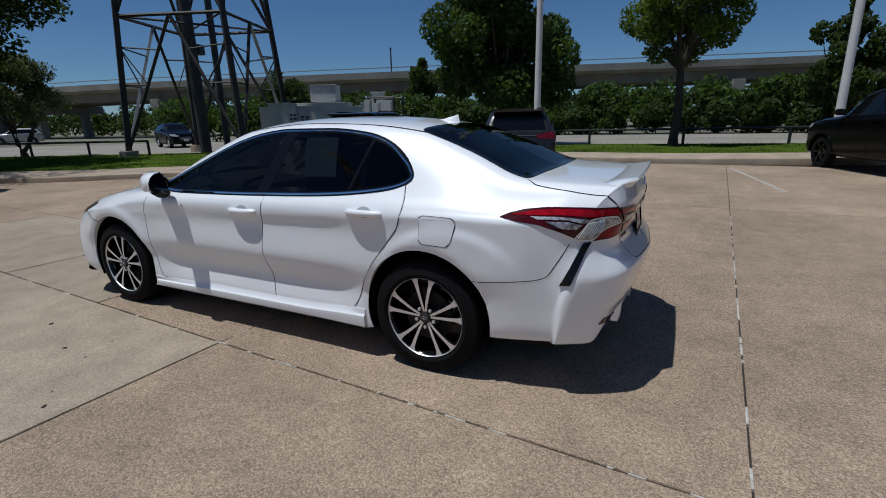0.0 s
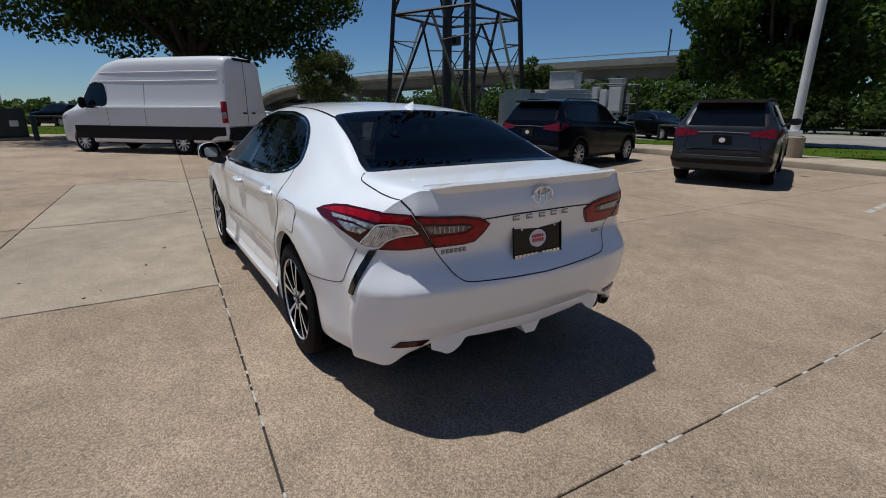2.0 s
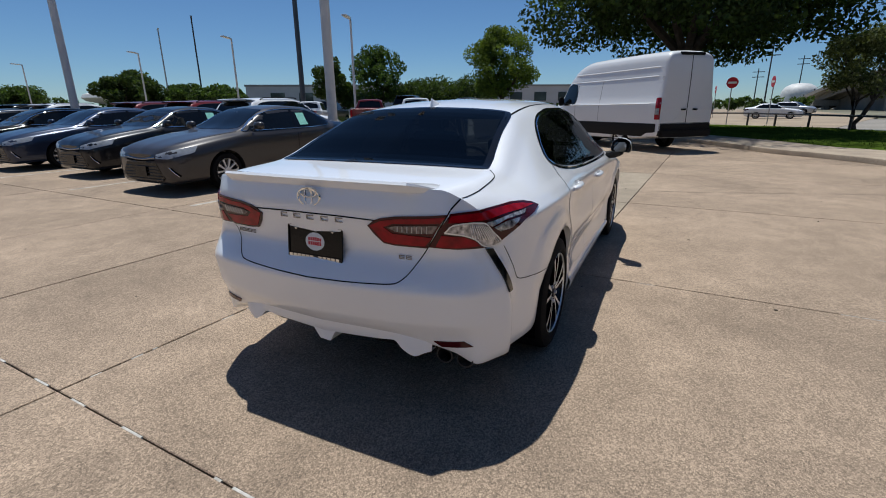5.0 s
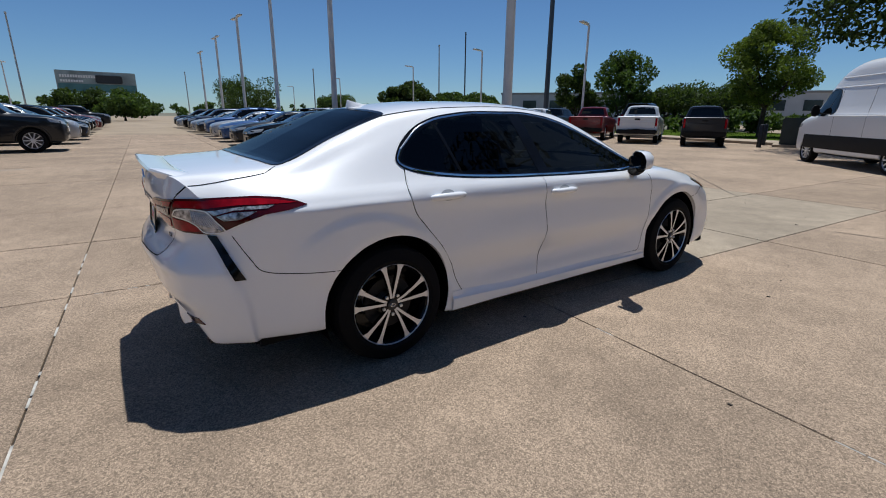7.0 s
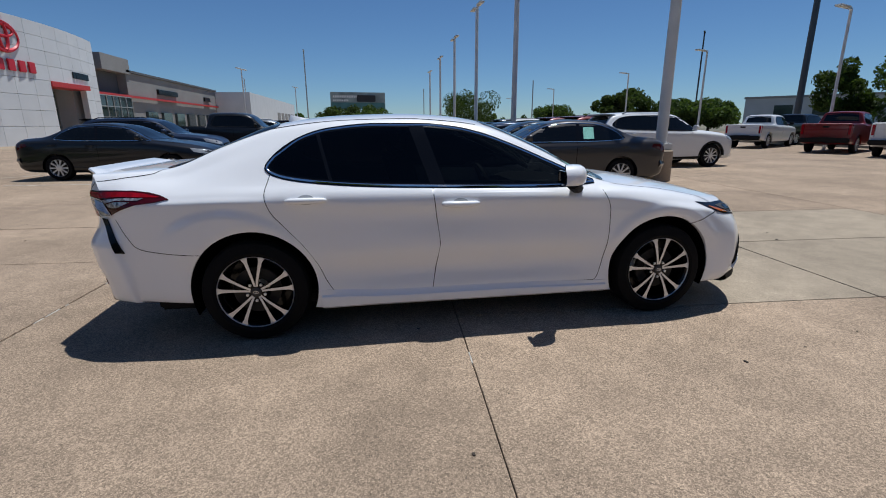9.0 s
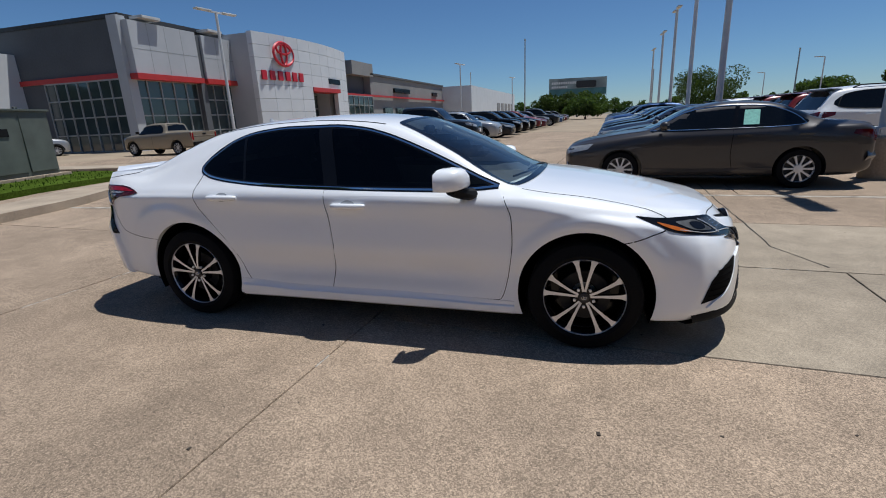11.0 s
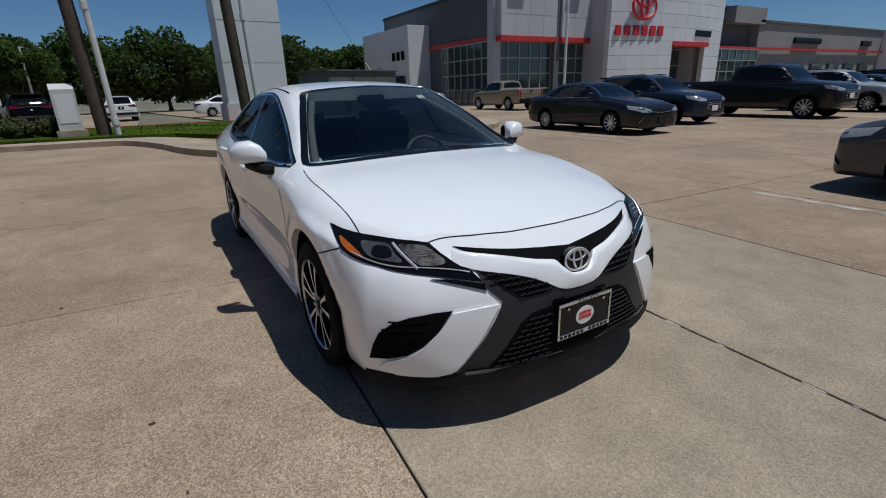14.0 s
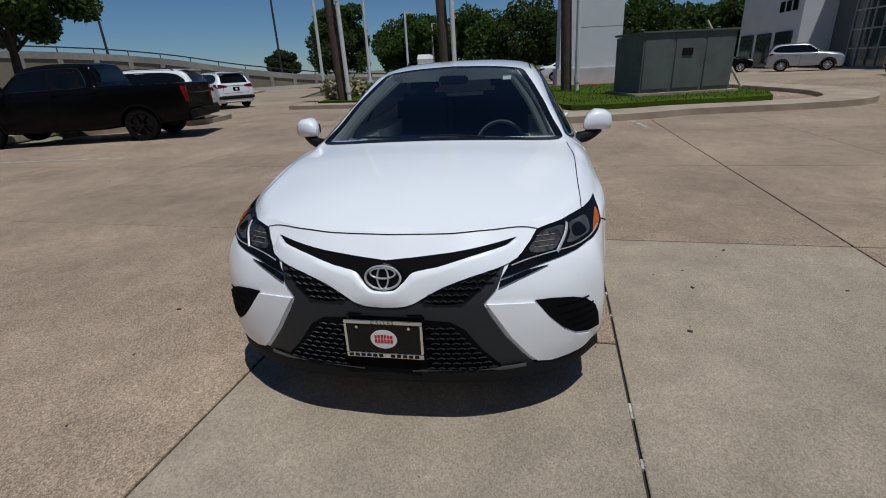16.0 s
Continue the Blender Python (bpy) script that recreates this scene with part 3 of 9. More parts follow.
def plate(parent, m, rear):
    """Dealer plate with its lettered frame as bars, on the front or the rear."""
    bm = bmesh.new()
    box(bm, -0.152, 0.152, -0.078, 0.078, 0, 0.004, m=m)
    p = part("licence_plate", bm, GLOSSBLACK, parent, "black dealer plate with an oval white badge")
    bm = bmesh.new()
    for x0, x1, y0, y1 in ((-0.158, 0.158, 0.068, 0.084), (-0.158, 0.158, -0.084, -0.062), (-0.158, -0.148, -0.062, 0.068), (0.148, 0.158, -0.062, 0.068)):
        box(bm, x0, x1, y0, y1, 0.003, 0.009, 0.002, m)
    f = part("plate_frame", bm, GLOSSBLACK if rear else CHROME, p, "plate frame with a dealer's lettering")
    for k in range(12):
        if k != 6:
            bm = bmesh.new()
            box(bm, -0.148 + k * 0.0245, -0.130 + k * 0.0245, -0.080, -0.066, 0.0088, 0.0096, m=m)
            part("letter_bar", bm, CHROME if rear else GLOSSBLACK, f)
    cu = bpy.data.curves.new("frame_text", "FONT")
    cu.body, cu.size, cu.extrude, cu.align_x, cu.align_y = "D A L L A S", 0.019, 0.0005, "CENTER", "CENTER"
    tx = new("frame_text", cu)
    me = bpy.data.meshes.new_from_object(tx.evaluated_get(bpy.context.evaluated_depsgraph_get()))
    bpy.data.objects.remove(tx)
    me.materials.append(CHROME if rear else GLOSSBLACK)
    t = new("frame_text", me)
    t.parent, t.matrix_basis = f, m @ pose(0, 0.0762, 0.0094)
    bm = bmesh.new()
    for sx in (-0.105, 0.105):
        lathe(bm, [(0.007, 0.009), (0.006, 0.012), (0.0, 0.0125)], 10, "z", (sx, 0.055, 0))
    bmesh.ops.transform(bm, matrix=m, verts=bm.verts[:])
    part("plate_screw", bm, CHROME, p)
    bm = bmesh.new()
    prism(bm, [(0.054 * math.cos(a), 0.042 * math.sin(a)) for a in np.linspace(0, 2 * math.pi, 28, endpoint=False)], 0.003, 0.0052, m)
    o = part("oval_badge", bm, PAPER, p, "white oval badge with red lettering bars")
    bm = bmesh.new()
    for k in range(6):
        box(bm, -0.037 + k * 0.0127, -0.027 + k * 0.0127, 0.004, 0.021 - abs(k - 2.5) * 0.0015, 0.0050, 0.0060, m=m)
        box(bm, -0.037 + k * 0.0127, -0.027 + k * 0.0127, -0.017, 0.0, 0.0050, 0.0060, m=m)
    part("badge_lettering", bm, REDPAINT, o)
    return p


def white_sedan():
    car = thing("sedan", "glossy white four-door sedan with tinted glass parked on concrete", "car")
    shell = sedan_shell()
    skin = Skin(shell)
    tree = skin.tree
    me = cut_body(shell, 0.345)
    shell.free()
    bm = bmesh.new()
    bm.from_mesh(me)
    for f in bm.faces:
        c = f.calc_center_median()
        near = tree.find_nearest(c)
        well = any(math.hypot(c.x - hx, c.z - 0.345) < 0.3955 for hx in (HUB, -HUB))
        for hx in (HUB, -HUB):
            way = Vector((c.x - hx, 0, c.z - 0.345))
            if way.length < 0.43 and abs(f.normal.y) < 0.6 and f.normal.dot(way.normalized()) < -0.5:
                well = True
        f.material_index = 1 if (near[3] > 0.004 or well or c.z < 0.215 and abs(f.normal.z) > 0.8) else 0
    bm.to_mesh(me)
    bm.free()
    me.materials.clear()
    me.materials.append(WHITE)
    me.materials.append(LINER)
    smooth(me, 32)
    body = new("body", me)
    body.parent = car
    tagged(body, "glossy white steel body shell")
    L, R = (0, 1, 0), (0, -1, 0)
    UP, REAR, FRONT = (0, 0, 1), (-1, 0, 0), (1, 0, 0)

    # glass
    part("windscreen", skin.patch(SCREEN, (0.42, 0, 0.907), 0.0035, 0.006, 0.06, 5), WINDSCREEN, car, "clear windscreen", angle=0)
    part("rear_window", skin.patch(REARGLASS, (-0.37, 0, 0.93), 0.0035, 0.006, 0.06, 5), TINT, car, "dark tinted rear window", angle=0)
    bm = skin.strip(SCREEN, (0.42, 0, 0.907), 0.042, 0.0045, 6, closed=True)
    part("screen_border", bm, GLOSSBLACK, car)
    bm = skin.strip(REARGLASS, (-0.37, 0, 0.93), 0.035, 0.0045, 6, closed=True)
    part("rear_screen_border", bm, GLOSSBLACK, car)
    for s in (1, -1):
        D = (0, s, 0)
        dlo = mirrored(DLO, s)
        split = [(-0.235, 0.86 * s, 0.985), (-0.325, 0.62 * s, 1.362)]
        front_glass = dlo[:3] + [split[0], (-0.30, 0.62 * s, 1.362)] + dlo[13:]
        rear_glass = [split[0]] + dlo[4:12] + [(-0.34, 0.62 * s, 1.362)]
        part("front_door_glass", skin.patch(front_glass, D, 0.003, 0.006, 0.06), TINT, car, "dark tinted side window", angle=0)
        part("rear_door_glass", skin.patch(rear_glass, D, 0.003, 0.006, 0.06), TINT, car, "dark tinted side window", angle=0)
        if s > 0:
            # lies just outside the pane; its dark colour stands for the view through tint
            part("window_sheet", skin.patch([(-0.47, 0.8, 1.325), (-0.72, 0.8, 1.325), (-0.78, 0.8, 1.10), (-0.54, 0.8, 1.095)], D, 0.0042, 0.001, 0.06), SHEET, car, "paper sheet in the window, coloured as dimmed by the tint")
        bm = skin.patch([(-0.165, 0.86 * s, 0.985), (-0.265, 0.86 * s, 0.987), (-0.385, 0.62 * s, 1.362), (-0.285, 0.62 * s, 1.362)], D, 0.005, 0.004, 0.06)
        part("door_pillar", bm, GLOSSBLACK, car, "black window pillar")
        bm = skin.strip([(-0.90, 0.85 * s, 1.018), (-0.985, 0.63 * s, 1.33)], D, 0.022, 0.0045, 8)
        part("quarter_divider", bm, GLOSSBLACK, car)
        part("window_border", skin.strip(dlo, D, 0.028, 0.004, 5, closed=True), GLOSSBLACK, car)
        chrome = dlo[:9]
        part("belt_moulding", skin.strip(chrome, D, 0.011, 0.0055, 5, bulge=0.003), CHROME, car, "bright window moulding")
        part("roof_moulding", skin.strip(dlo[8:] + dlo[:1], D, 0.009, 0.0052, 5, bulge=0.002), CHROME, car)
        # doors: seams under, skins over
        fd = [(0.935, 0.88 * s, 0.93), (0.985, 0.90 * s, 0.80), (0.99, 0.905 * s, 0.66), (0.965, 0.90 * s, 0.45), (0.905, 0.89 * s, 0.285),
              (0.3, 0.89 * s, 0.278), (-0.262, 0.89 * s, 0.285), (-0.235, 0.89 * s, 0.45), (-0.212, 0.90 * s, 0.61), (-0.235, 0.90 * s, 0.80), (-0.255, 0.89 * s, 0.958)]
        rd = [(-0.255, 0.89 * s, 0.958), (-0.235, 0.90 * s, 0.80), (-0.212, 0.90 * s, 0.61), (-0.235, 0.89 * s, 0.45), (-0.262, 0.89 * s, 0.285), (-0.6, 0.89 * s, 0.29),
              (-0.90, 0.89 * s, 0.305), (-0.955, 0.89 * s, 0.37), (-1.01, 0.90 * s, 0.50), (-1.09, 0.91 * s, 0.63), (-1.195, 0.91 * s, 0.755), (-1.275, 0.90 * s, 0.86), (-1.302, 0.89 * s, 0.96), (-1.275, 0.86 * s, 1.07)]
        for name, o in (("front_door", fd), ("rear_door", rd)):
            belt = [(x, 0.87 * s, z - 0.012) for x, y, z in (DLO[0:4] if name == "front_door" else DLO[3:7])]
            outline = o + (belt[::-1] if name == "front_door" else belt[::-1])
            mid = sum((Vector(p) for p in outline), Vector()) / len(outline)
            d = part(name, skin.patch([mid + (Vector(p) - mid) * 0.9935 for p in outline], D, 0.0022, 0.002, 0.024), WHITE, car, "white door skin")
            part("door_seam", skin.strip(o, D, 0.0042, 0.0013, 6), SEAM, d)
            hx, hz = (-0.075, 0.872) if name == "front_door" else (-1.055, 0.918)
            bm = bmesh.new()
            # no hollow is cut; a grey oval on the door paints the recess's shade
            cup = [(hx + 0.052 * math.cos(a), 0.9 * s, hz + 0.006 + 0.030 * math.sin(a)) for a in np.linspace(0, 2 * math.pi, 18, endpoint=False)]
            part("handle_cup", skin.patch(cup, D, 0.003, 0.0, 0.05), CUPSHADE, d)
            P = [skin.drop(Vector((hx + u, 0.9 * s, hz)), Vector(D), o2)[0] for u, o2 in ((-0.122, 0.002), (-0.095, 0.014), (-0.04, 0.022), (0.04, 0.022), (0.09, 0.014), (0.122, 0.002))]
            bm = bmesh.new()
            tube(bm, pchip(P, 4), [0.011 + 0.009 * math.sin(math.pi * i / 20) ** 0.6 for i in range(21)], 12)
            part("door_handle", bm, WHITE, d, "body-coloured pull handle")
        # sill moulding, wheel-arch lip, mirror
        bm = bmesh.new()
        rows = []
        for x in np.linspace(1.0, -1.0, 41):
            lift = 0.026 * ramp(-x, 0.45, 0.98) - 0.014 * ramp(x, 0.2, 0.95)
            y_in = skin.drop(Vector((x, 0.9 * s, 0.31 + lift)), Vector(D), 0)[0].y * s
            out = 0.899 + 0.008 * ramp(-x, 0.6, 1.0)
            rows.append([(x, s * q, z) for q, z in ((y_in - 0.006, 0.300 + lift), (y_in + 0.004, 0.296 + lift), (out - 0.010, 0.268 + lift * 0.8), (out, 0.258 + lift * 0.7), (out + 0.002, 0.246 + lift * 0.5), (out - 0.006, 0.205), (out - 0.03, 0.188), (0.70, 0.186))])
        grid_faces(bm, rows)
        bmesh.ops.recalc_face_normals(bm, faces=bm.faces[:])
        part("side_skirt", bm, WHITE, car, "white side skirt with a raised ledge", 28)
        for x in (HUB, -HUB):
            bm = bmesh.new()
            prof = [(0.3925, 0.872), (0.396, 0.60)]
            ring = lathe(bm, [(0.391, 0.88 * s), (0.391, 0.615 * s), (0.36, 0.610 * s), (0.0, 0.610 * s)], 48, "y", (x, 0, 0.345))
            bmesh.ops.delete(bm, geom=[v for v in bm.verts if v.co.z < 0.19], context="VERTS")
            part("wheel_well", bm, LINER, car)
            build_wheel(car, x, s)
        bm = bmesh.new()
        pts = [(0.73, 0.94, 1.03), (0.70, 1.0, 1.035), (0.67, 1.06, 1.03), (0.64, 1.095, 1.02)]
        rows = []
        for (x, y, z), (hx, hz) in zip([(0.705, 0.905, 1.02), (0.675, 0.93, 1.03), (0.655, 0.975, 1.04), (0.635, 1.035, 1.036), (0.612, 1.075, 1.028), (0.595, 1.092, 1.020)],
                                       [(0.04, 0.034), (0.075, 0.062), (0.095, 0.078), (0.095, 0.076), (0.080, 0.062), (0.045, 0.032)]):
            ring = []
            for k in range(16):
                a = 2 * math.pi * k / 16
                c, q = math.cos(a), math.sin(a)
                px = max(-0.55, abs(c) ** 0.62 * (1 if c > 0 else -1)) * hx
                ring.append(bm.verts.new((x + px, s * y, z + abs(q) ** 0.62 * (1 if q > 0 else -0.66) * hz)))
            rows.append(ring)
        for a, b in zip(rows, rows[1:]):
            for k in range(16):
                bm.faces.new((a[k], a[(k + 1) % 16], b[(k + 1) % 16], b[k]))
        bm.faces.new(rows[0])
        bm.faces.new(rows[-1])
        bmesh.ops.recalc_face_normals(bm, faces=bm.faces[:])
        for f in bm.faces:
            if f.normal.x < -0.25:
                f.material_index = 1
        mir = part("door_mirror", bm, [WHITE, GLOSSBLACK], car, "white door mirror on a black foot", 50)
        bm = bmesh.new()
        tube(bm, pchip([(0.735, 0.872 * s, 0.948), (0.72, 0.915 * s, 0.953), (0.69, 0.965 * s, 0.972), (0.665, 1.0 * s, 0.992)], 4), [0.036] * 13, 10)
        bmesh.ops.scale(bm, vec=(1.25, 1, 1), space=Matrix.Translation((-0.71, 0, 0)), verts=bm.verts[:])
        part("mirror_foot", bm, TRIMBLACK, mir)
        bm = bmesh.new()
        box(bm, 0.577, 0.582, min(0.945 * s, 1.05 * s), max(0.945 * s, 1.05 * s), 0.995, 1.078, 0.012)
        part("mirror_glass", bm, MIRROR, mir)
        # tail lamp: outer on the quarter, inner on the lid
        D = (-0.80, 0.60 * s, 0)
        outer = mirrored([(-1.845, 0.87, 0.945), (-1.91, 0.86, 0.966), (-1.985, 0.84, 0.982), (-2.077, 0.81, 0.992), (-2.19, 0.785, 0.993), (-2.278, 0.746, 0.992), (-2.372, 0.652, 0.987), (-2.392, 0.616, 0.93), (-2.386, 0.562, 0.842),
                          (-2.345, 0.68, 0.836), (-2.308, 0.747, 0.835), (-2.272, 0.776, 0.834), (-2.222, 0.803, 0.844), (-2.15, 0.841, 0.880), (-2.045, 0.867, 0.915), (-1.93, 0.87, 0.927)], s)
        tl = part("tail_lamp", skin.patch(outer, D, 0.006, 0.01, 0.035), DARKRED, car, "red and clear tail lamp")
        part("red_lens", skin.patch(mirrored([(-1.90, 0.865, 0.955), (-2.0, 0.835, 0.974), (-2.077, 0.81, 0.982), (-2.19, 0.785, 0.984), (-2.278, 0.746, 0.982), (-2.369, 0.653, 0.978), (-2.379, 0.640, 0.95), (-2.27, 0.762, 0.950), (-2.15, 0.82, 0.958), (-2.03, 0.85, 0.955)], s), D, 0.0085, 0.002, 0.03), REDLENS, tl)
        part("red_lens", skin.patch(mirrored([(-2.385, 0.618, 0.900), (-2.344, 0.699, 0.889), (-2.314, 0.737, 0.868), (-2.298, 0.755, 0.845), (-2.345, 0.68, 0.843), (-2.378, 0.59, 0.848)], s), D, 0.0085, 0.002, 0.03), REDLENS, tl)
        clear = mirrored([(-2.386, 0.634, 0.912), (-2.374, 0.662, 0.940), (-2.325, 0.716, 0.944), (-2.277, 0.759, 0.937), (-2.244, 0.785, 0.897), (-2.209, 0.811, 0.850), (-2.25, 0.788, 0.838), (-2.286, 0.766, 0.842), (-2.314, 0.737, 0.875), (-2.344, 0.699, 0.895)], s)
        cl = part("clear_lens", skin.patch(clear, D, 0.009, 0.003, 0.03), CLEARLENS, tl, "clear ribbed lens")
        part("lens_rim", skin.strip(clear, D, 0.006, 0.0105, 4, closed=True), SILVER, cl)
        for k in range(11):
            u = k / 10
            top, low = Vector((-2.325, 0.716, 0.940)).lerp(Vector((-2.262, 0.770, 0.922)), u), Vector((-2.322, 0.728, 0.884)).lerp(Vector((-2.222, 0.803, 0.852)), u)
            part("lens_rib", skin.strip(mirrored([tuple(top), tuple(low)], s), D, 0.004, 0.010, 4, bulge=0.003), SILVER, cl)
        part("lamp_band", skin.patch(mirrored([(-2.272, 0.762, 0.937), (-2.143, 0.824, 0.949), (-2.0, 0.855, 0.950), (-2.035, 0.859, 0.937), (-2.169, 0.821, 0.937), (-2.245, 0.783, 0.918)], s), D, 0.0095, 0.002, 0.03), CLEARLENS, tl)
        part("red_lens", skin.patch(mirrored([(-2.236, 0.787, 0.913), (-2.174, 0.822, 0.929), (-2.076, 0.855, 0.929), (-2.15, 0.841, 0.900), (-2.21, 0.809, 0.893)], s), D, 0.009, 0.002, 0.03), CLEARLENS, tl)
        D2 = (-0.95, 0.3 * s, 0)
        inner = mirrored([(-2.438, 0.299, 0.922), (-2.441, 0.330, 0.944), (-2.441, 0.362, 0.957), (-2.435, 0.435, 0.970), (-2.381, 0.6455, 0.984), (-2.398, 0.609, 0.925), (-2.387, 0.555, 0.836), (-2.404, 0.411, 0.836), (-2.409, 0.358, 0.843), (-2.423, 0.322, 0.882)], s)
        tl2 = part("lid_lamp", skin.patch(inner, D2, 0.006, 0.01, 0.035), DARKRED, car, "red lamp on the boot lid")
        part("red_lens", skin.patch(mirrored([(-2.436, 0.310, 0.923), (-2.438, 0.365, 0.948), (-2.432, 0.435, 0.960), (-2.384, 0.636, 0.973), (-2.392, 0.620, 0.950), (-2.43, 0.42, 0.940), (-2.43, 0.375, 0.922), (-2.42, 0.41, 0.895), (-2.40, 0.585, 0.888), (-2.39, 0.548, 0.846), (-2.404, 0.415, 0.846), (-2.41, 0.362, 0.852)], s), D2, 0.0085, 0.002, 0.03), REDLENS, tl2)
        cl = part("clear_lens", skin.patch(mirrored([(-2.431, 0.395, 0.922), (-2.43, 0.43, 0.931), (-2.397, 0.612, 0.942), (-2.398, 0.588, 0.907), (-2.416, 0.475, 0.901), (-2.423, 0.425, 0.907)], s), D2, 0.0095, 0.002, 0.03), LIDCLEAR, tl2, "dim ribbed lens")
        for k in range(7):
            y = 0.44 + k * 0.022
            part("lens_rib", skin.strip(mirrored([(-2.42, y, 0.931 + k * 0.001), (-2.42, y - 0.003, 0.907)], s), D2, 0.004, 0.0105, 3, bulge=0.003), SILVER, cl)
        # corner slit, reflector, bumper seam
        D = (-0.5, 0.86 * s, 0)
        part("bumper_slit", skin.patch(mirrored([(-2.279, 0.768, 0.830), (-2.248, 0.789, 0.826), (-2.215, 0.816, 0.755), (-2.18, 0.835, 0.68), (-2.152, 0.846, 0.618), (-2.195, 0.836, 0.622), (-2.224, 0.821, 0.694), (-2.257, 0.792, 0.777)], s), D, 0.009, 0.008, 0.022), GLOSSBLACK, car, "black bumper slit")
        part("bumper_seam", skin.strip(mirrored([(-1.715, 0.915, 0.598), (-1.92, 0.89, 0.616), (-2.03, 0.87, 0.630), (-2.085, 0.858, 0.650), (-2.13, 0.845, 0.72), (-2.185, 0.815, 0.825)], s), D, 0.004, 0.001, 6), SEAM, car)
        part("reflector", skin.patch(mirrored([(-2.374, 0.575, 0.414), (-2.345, 0.705, 0.424), (-2.325, 0.740, 0.396), (-2.36, 0.605, 0.388)], s), (-0.9, 0.4 * s, 0), 0.005, 0.006, 0.04), DARKRED, car, "red rear reflector")
        # headlamp
        D = (0.78, 0.62 * s, 0.10)
        lamp = mirrored([(1.671, 0.853, 0.822), (1.758, 0.826, 0.809), (1.837, 0.788, 0.801), (1.958, 0.711, 0.796), (2.041, 0.634, 0.791), (2.075, 0.584, 0.782), (2.119, 0.556, 0.746), (2.17, 0.52, 0.71), (2.211, 0.476, 0.686), (2.252, 0.444, 0.641),
                         (2.174, 0.582, 0.668), (2.122, 0.66, 0.681), (2.061, 0.738, 0.697), (2.018, 0.776, 0.708), (1.969, 0.814, 0.716), (1.906, 0.84, 0.725), (1.833, 0.861, 0.744), (1.748, 0.862, 0.785)], s)
        hl = part("headlamp", skin.patch(lamp, D, 0.005, 0.012, 0.03), SMOKE, car, "dark-housed headlamp with a clear lens")
        part("turn_lamp", skin.patch(mirrored([(1.775, 0.847, 0.785), (1.83, 0.832, 0.770), (1.935, 0.812, 0.738), (1.945, 0.815, 0.728), (1.885, 0.842, 0.740), (1.82, 0.857, 0.763)], s), D, 0.008, 0.002, 0.03, 3), AMBER, hl, "amber side lamp")
        p1 = part("projector", skin.patch(mirrored([(1.88, 0.796, 0.775), (1.93, 0.757, 0.778), (1.986, 0.718, 0.777), (2.03, 0.712, 0.750), (2.068, 0.699, 0.723), (2.021, 0.756, 0.727), (1.96, 0.80, 0.740)], s), D, 0.008, 0.002, 0.03, 3), LAMPGREY, hl, "smoked lamp reflector")
        part("lens_bowl", skin.patch(mirrored([(1.955, 0.760, 0.768), (2.0, 0.722, 0.765), (2.03, 0.725, 0.742), (2.01, 0.752, 0.733), (1.965, 0.782, 0.742)], s), D, 0.010, 0.001, 0.03, 4), GLOSSBLACK, p1)
        p2 = part("projector", skin.patch(mirrored([(2.018, 0.691, 0.776), (2.05, 0.64, 0.777), (2.077, 0.600, 0.770), (2.11, 0.572, 0.745), (2.142, 0.552, 0.722), (2.152, 0.568, 0.707), (2.112, 0.645, 0.709), (2.075, 0.675, 0.738)], s), D, 0.008, 0.002, 0.03, 3), REFLECTOR, hl)
        for k in range(3):
            z = 0.722 + k * 0.018
            part("reflector_rib", skin.strip(mirrored([(2.10 - k * 0.012, 0.648 + k * 0.006, z), (2.145 - k * 0.016, 0.575 + k * 0.008, z + 0.002)], s), D, 0.003, 0.0095, 3, bulge=0.002), CHROME, p2)
        part("chrome_spear", skin.strip(mirrored([(1.997, 0.705, 0.780), (2.066, 0.685, 0.737), (2.114, 0.657, 0.698)], s), D, 0.010, 0.0095, 6, bulge=0.004), SILVER, hl)
        part("lamp_strip", skin.strip(mirrored([(1.88, 0.832, 0.742), (2.012, 0.774, 0.717), (2.07, 0.716, 0.708), (2.119, 0.64, 0.701), (2.18, 0.545, 0.690), (2.215, 0.482, 0.678)], s), D, 0.004, 0.0095, 6, bulge=0.002), SILVER, hl)
        part("lower_trim", skin.patch(mirrored([(2.156, 0.624, 0.664), (2.2, 0.544, 0.657), (2.255, 0.441, 0.634), (2.267, 0.435, 0.608), (2.231, 0.508, 0.631), (2.184, 0.586, 0.653)], s), D, 0.007, 0.005, 0.02), SMOKE, hl)
        part("hood_seam", skin.strip(mirrored([(1.033, 0.778, 0.965), (1.265, 0.797, 0.934), (1.514, 0.79, 0.898), (1.706, 0.785, 0.857), (1.81, 0.785, 0.817), (1.840, 0.786, 0.801)], s), (0.2, 0.2 * s, 1), 0.0045, 0.0012, 6), SEAM, car)
        part("fender_seam", skin.strip(mirrored([(1.60, 0.905, 0.674), (1.71, 0.885, 0.712), (1.82, 0.863, 0.750)], s), (0.5, 0.86 * s, 0), 0.006, 0.001, 6), SEAM, car)
        part("deck_seam", skin.strip(mirrored([(-1.925, 0.655, 1.11), (-1.99, 0.70, 1.08), (-2.173, 0.709, 1.059), (-2.257, 0.699, 1.048), (-2.342, 0.673, 1.031), (-2.371, 0.653, 1.0)], s), (-0.3, 0.3 * s, 0.9), 0.005, 0.0012, 6), SEAM, car)
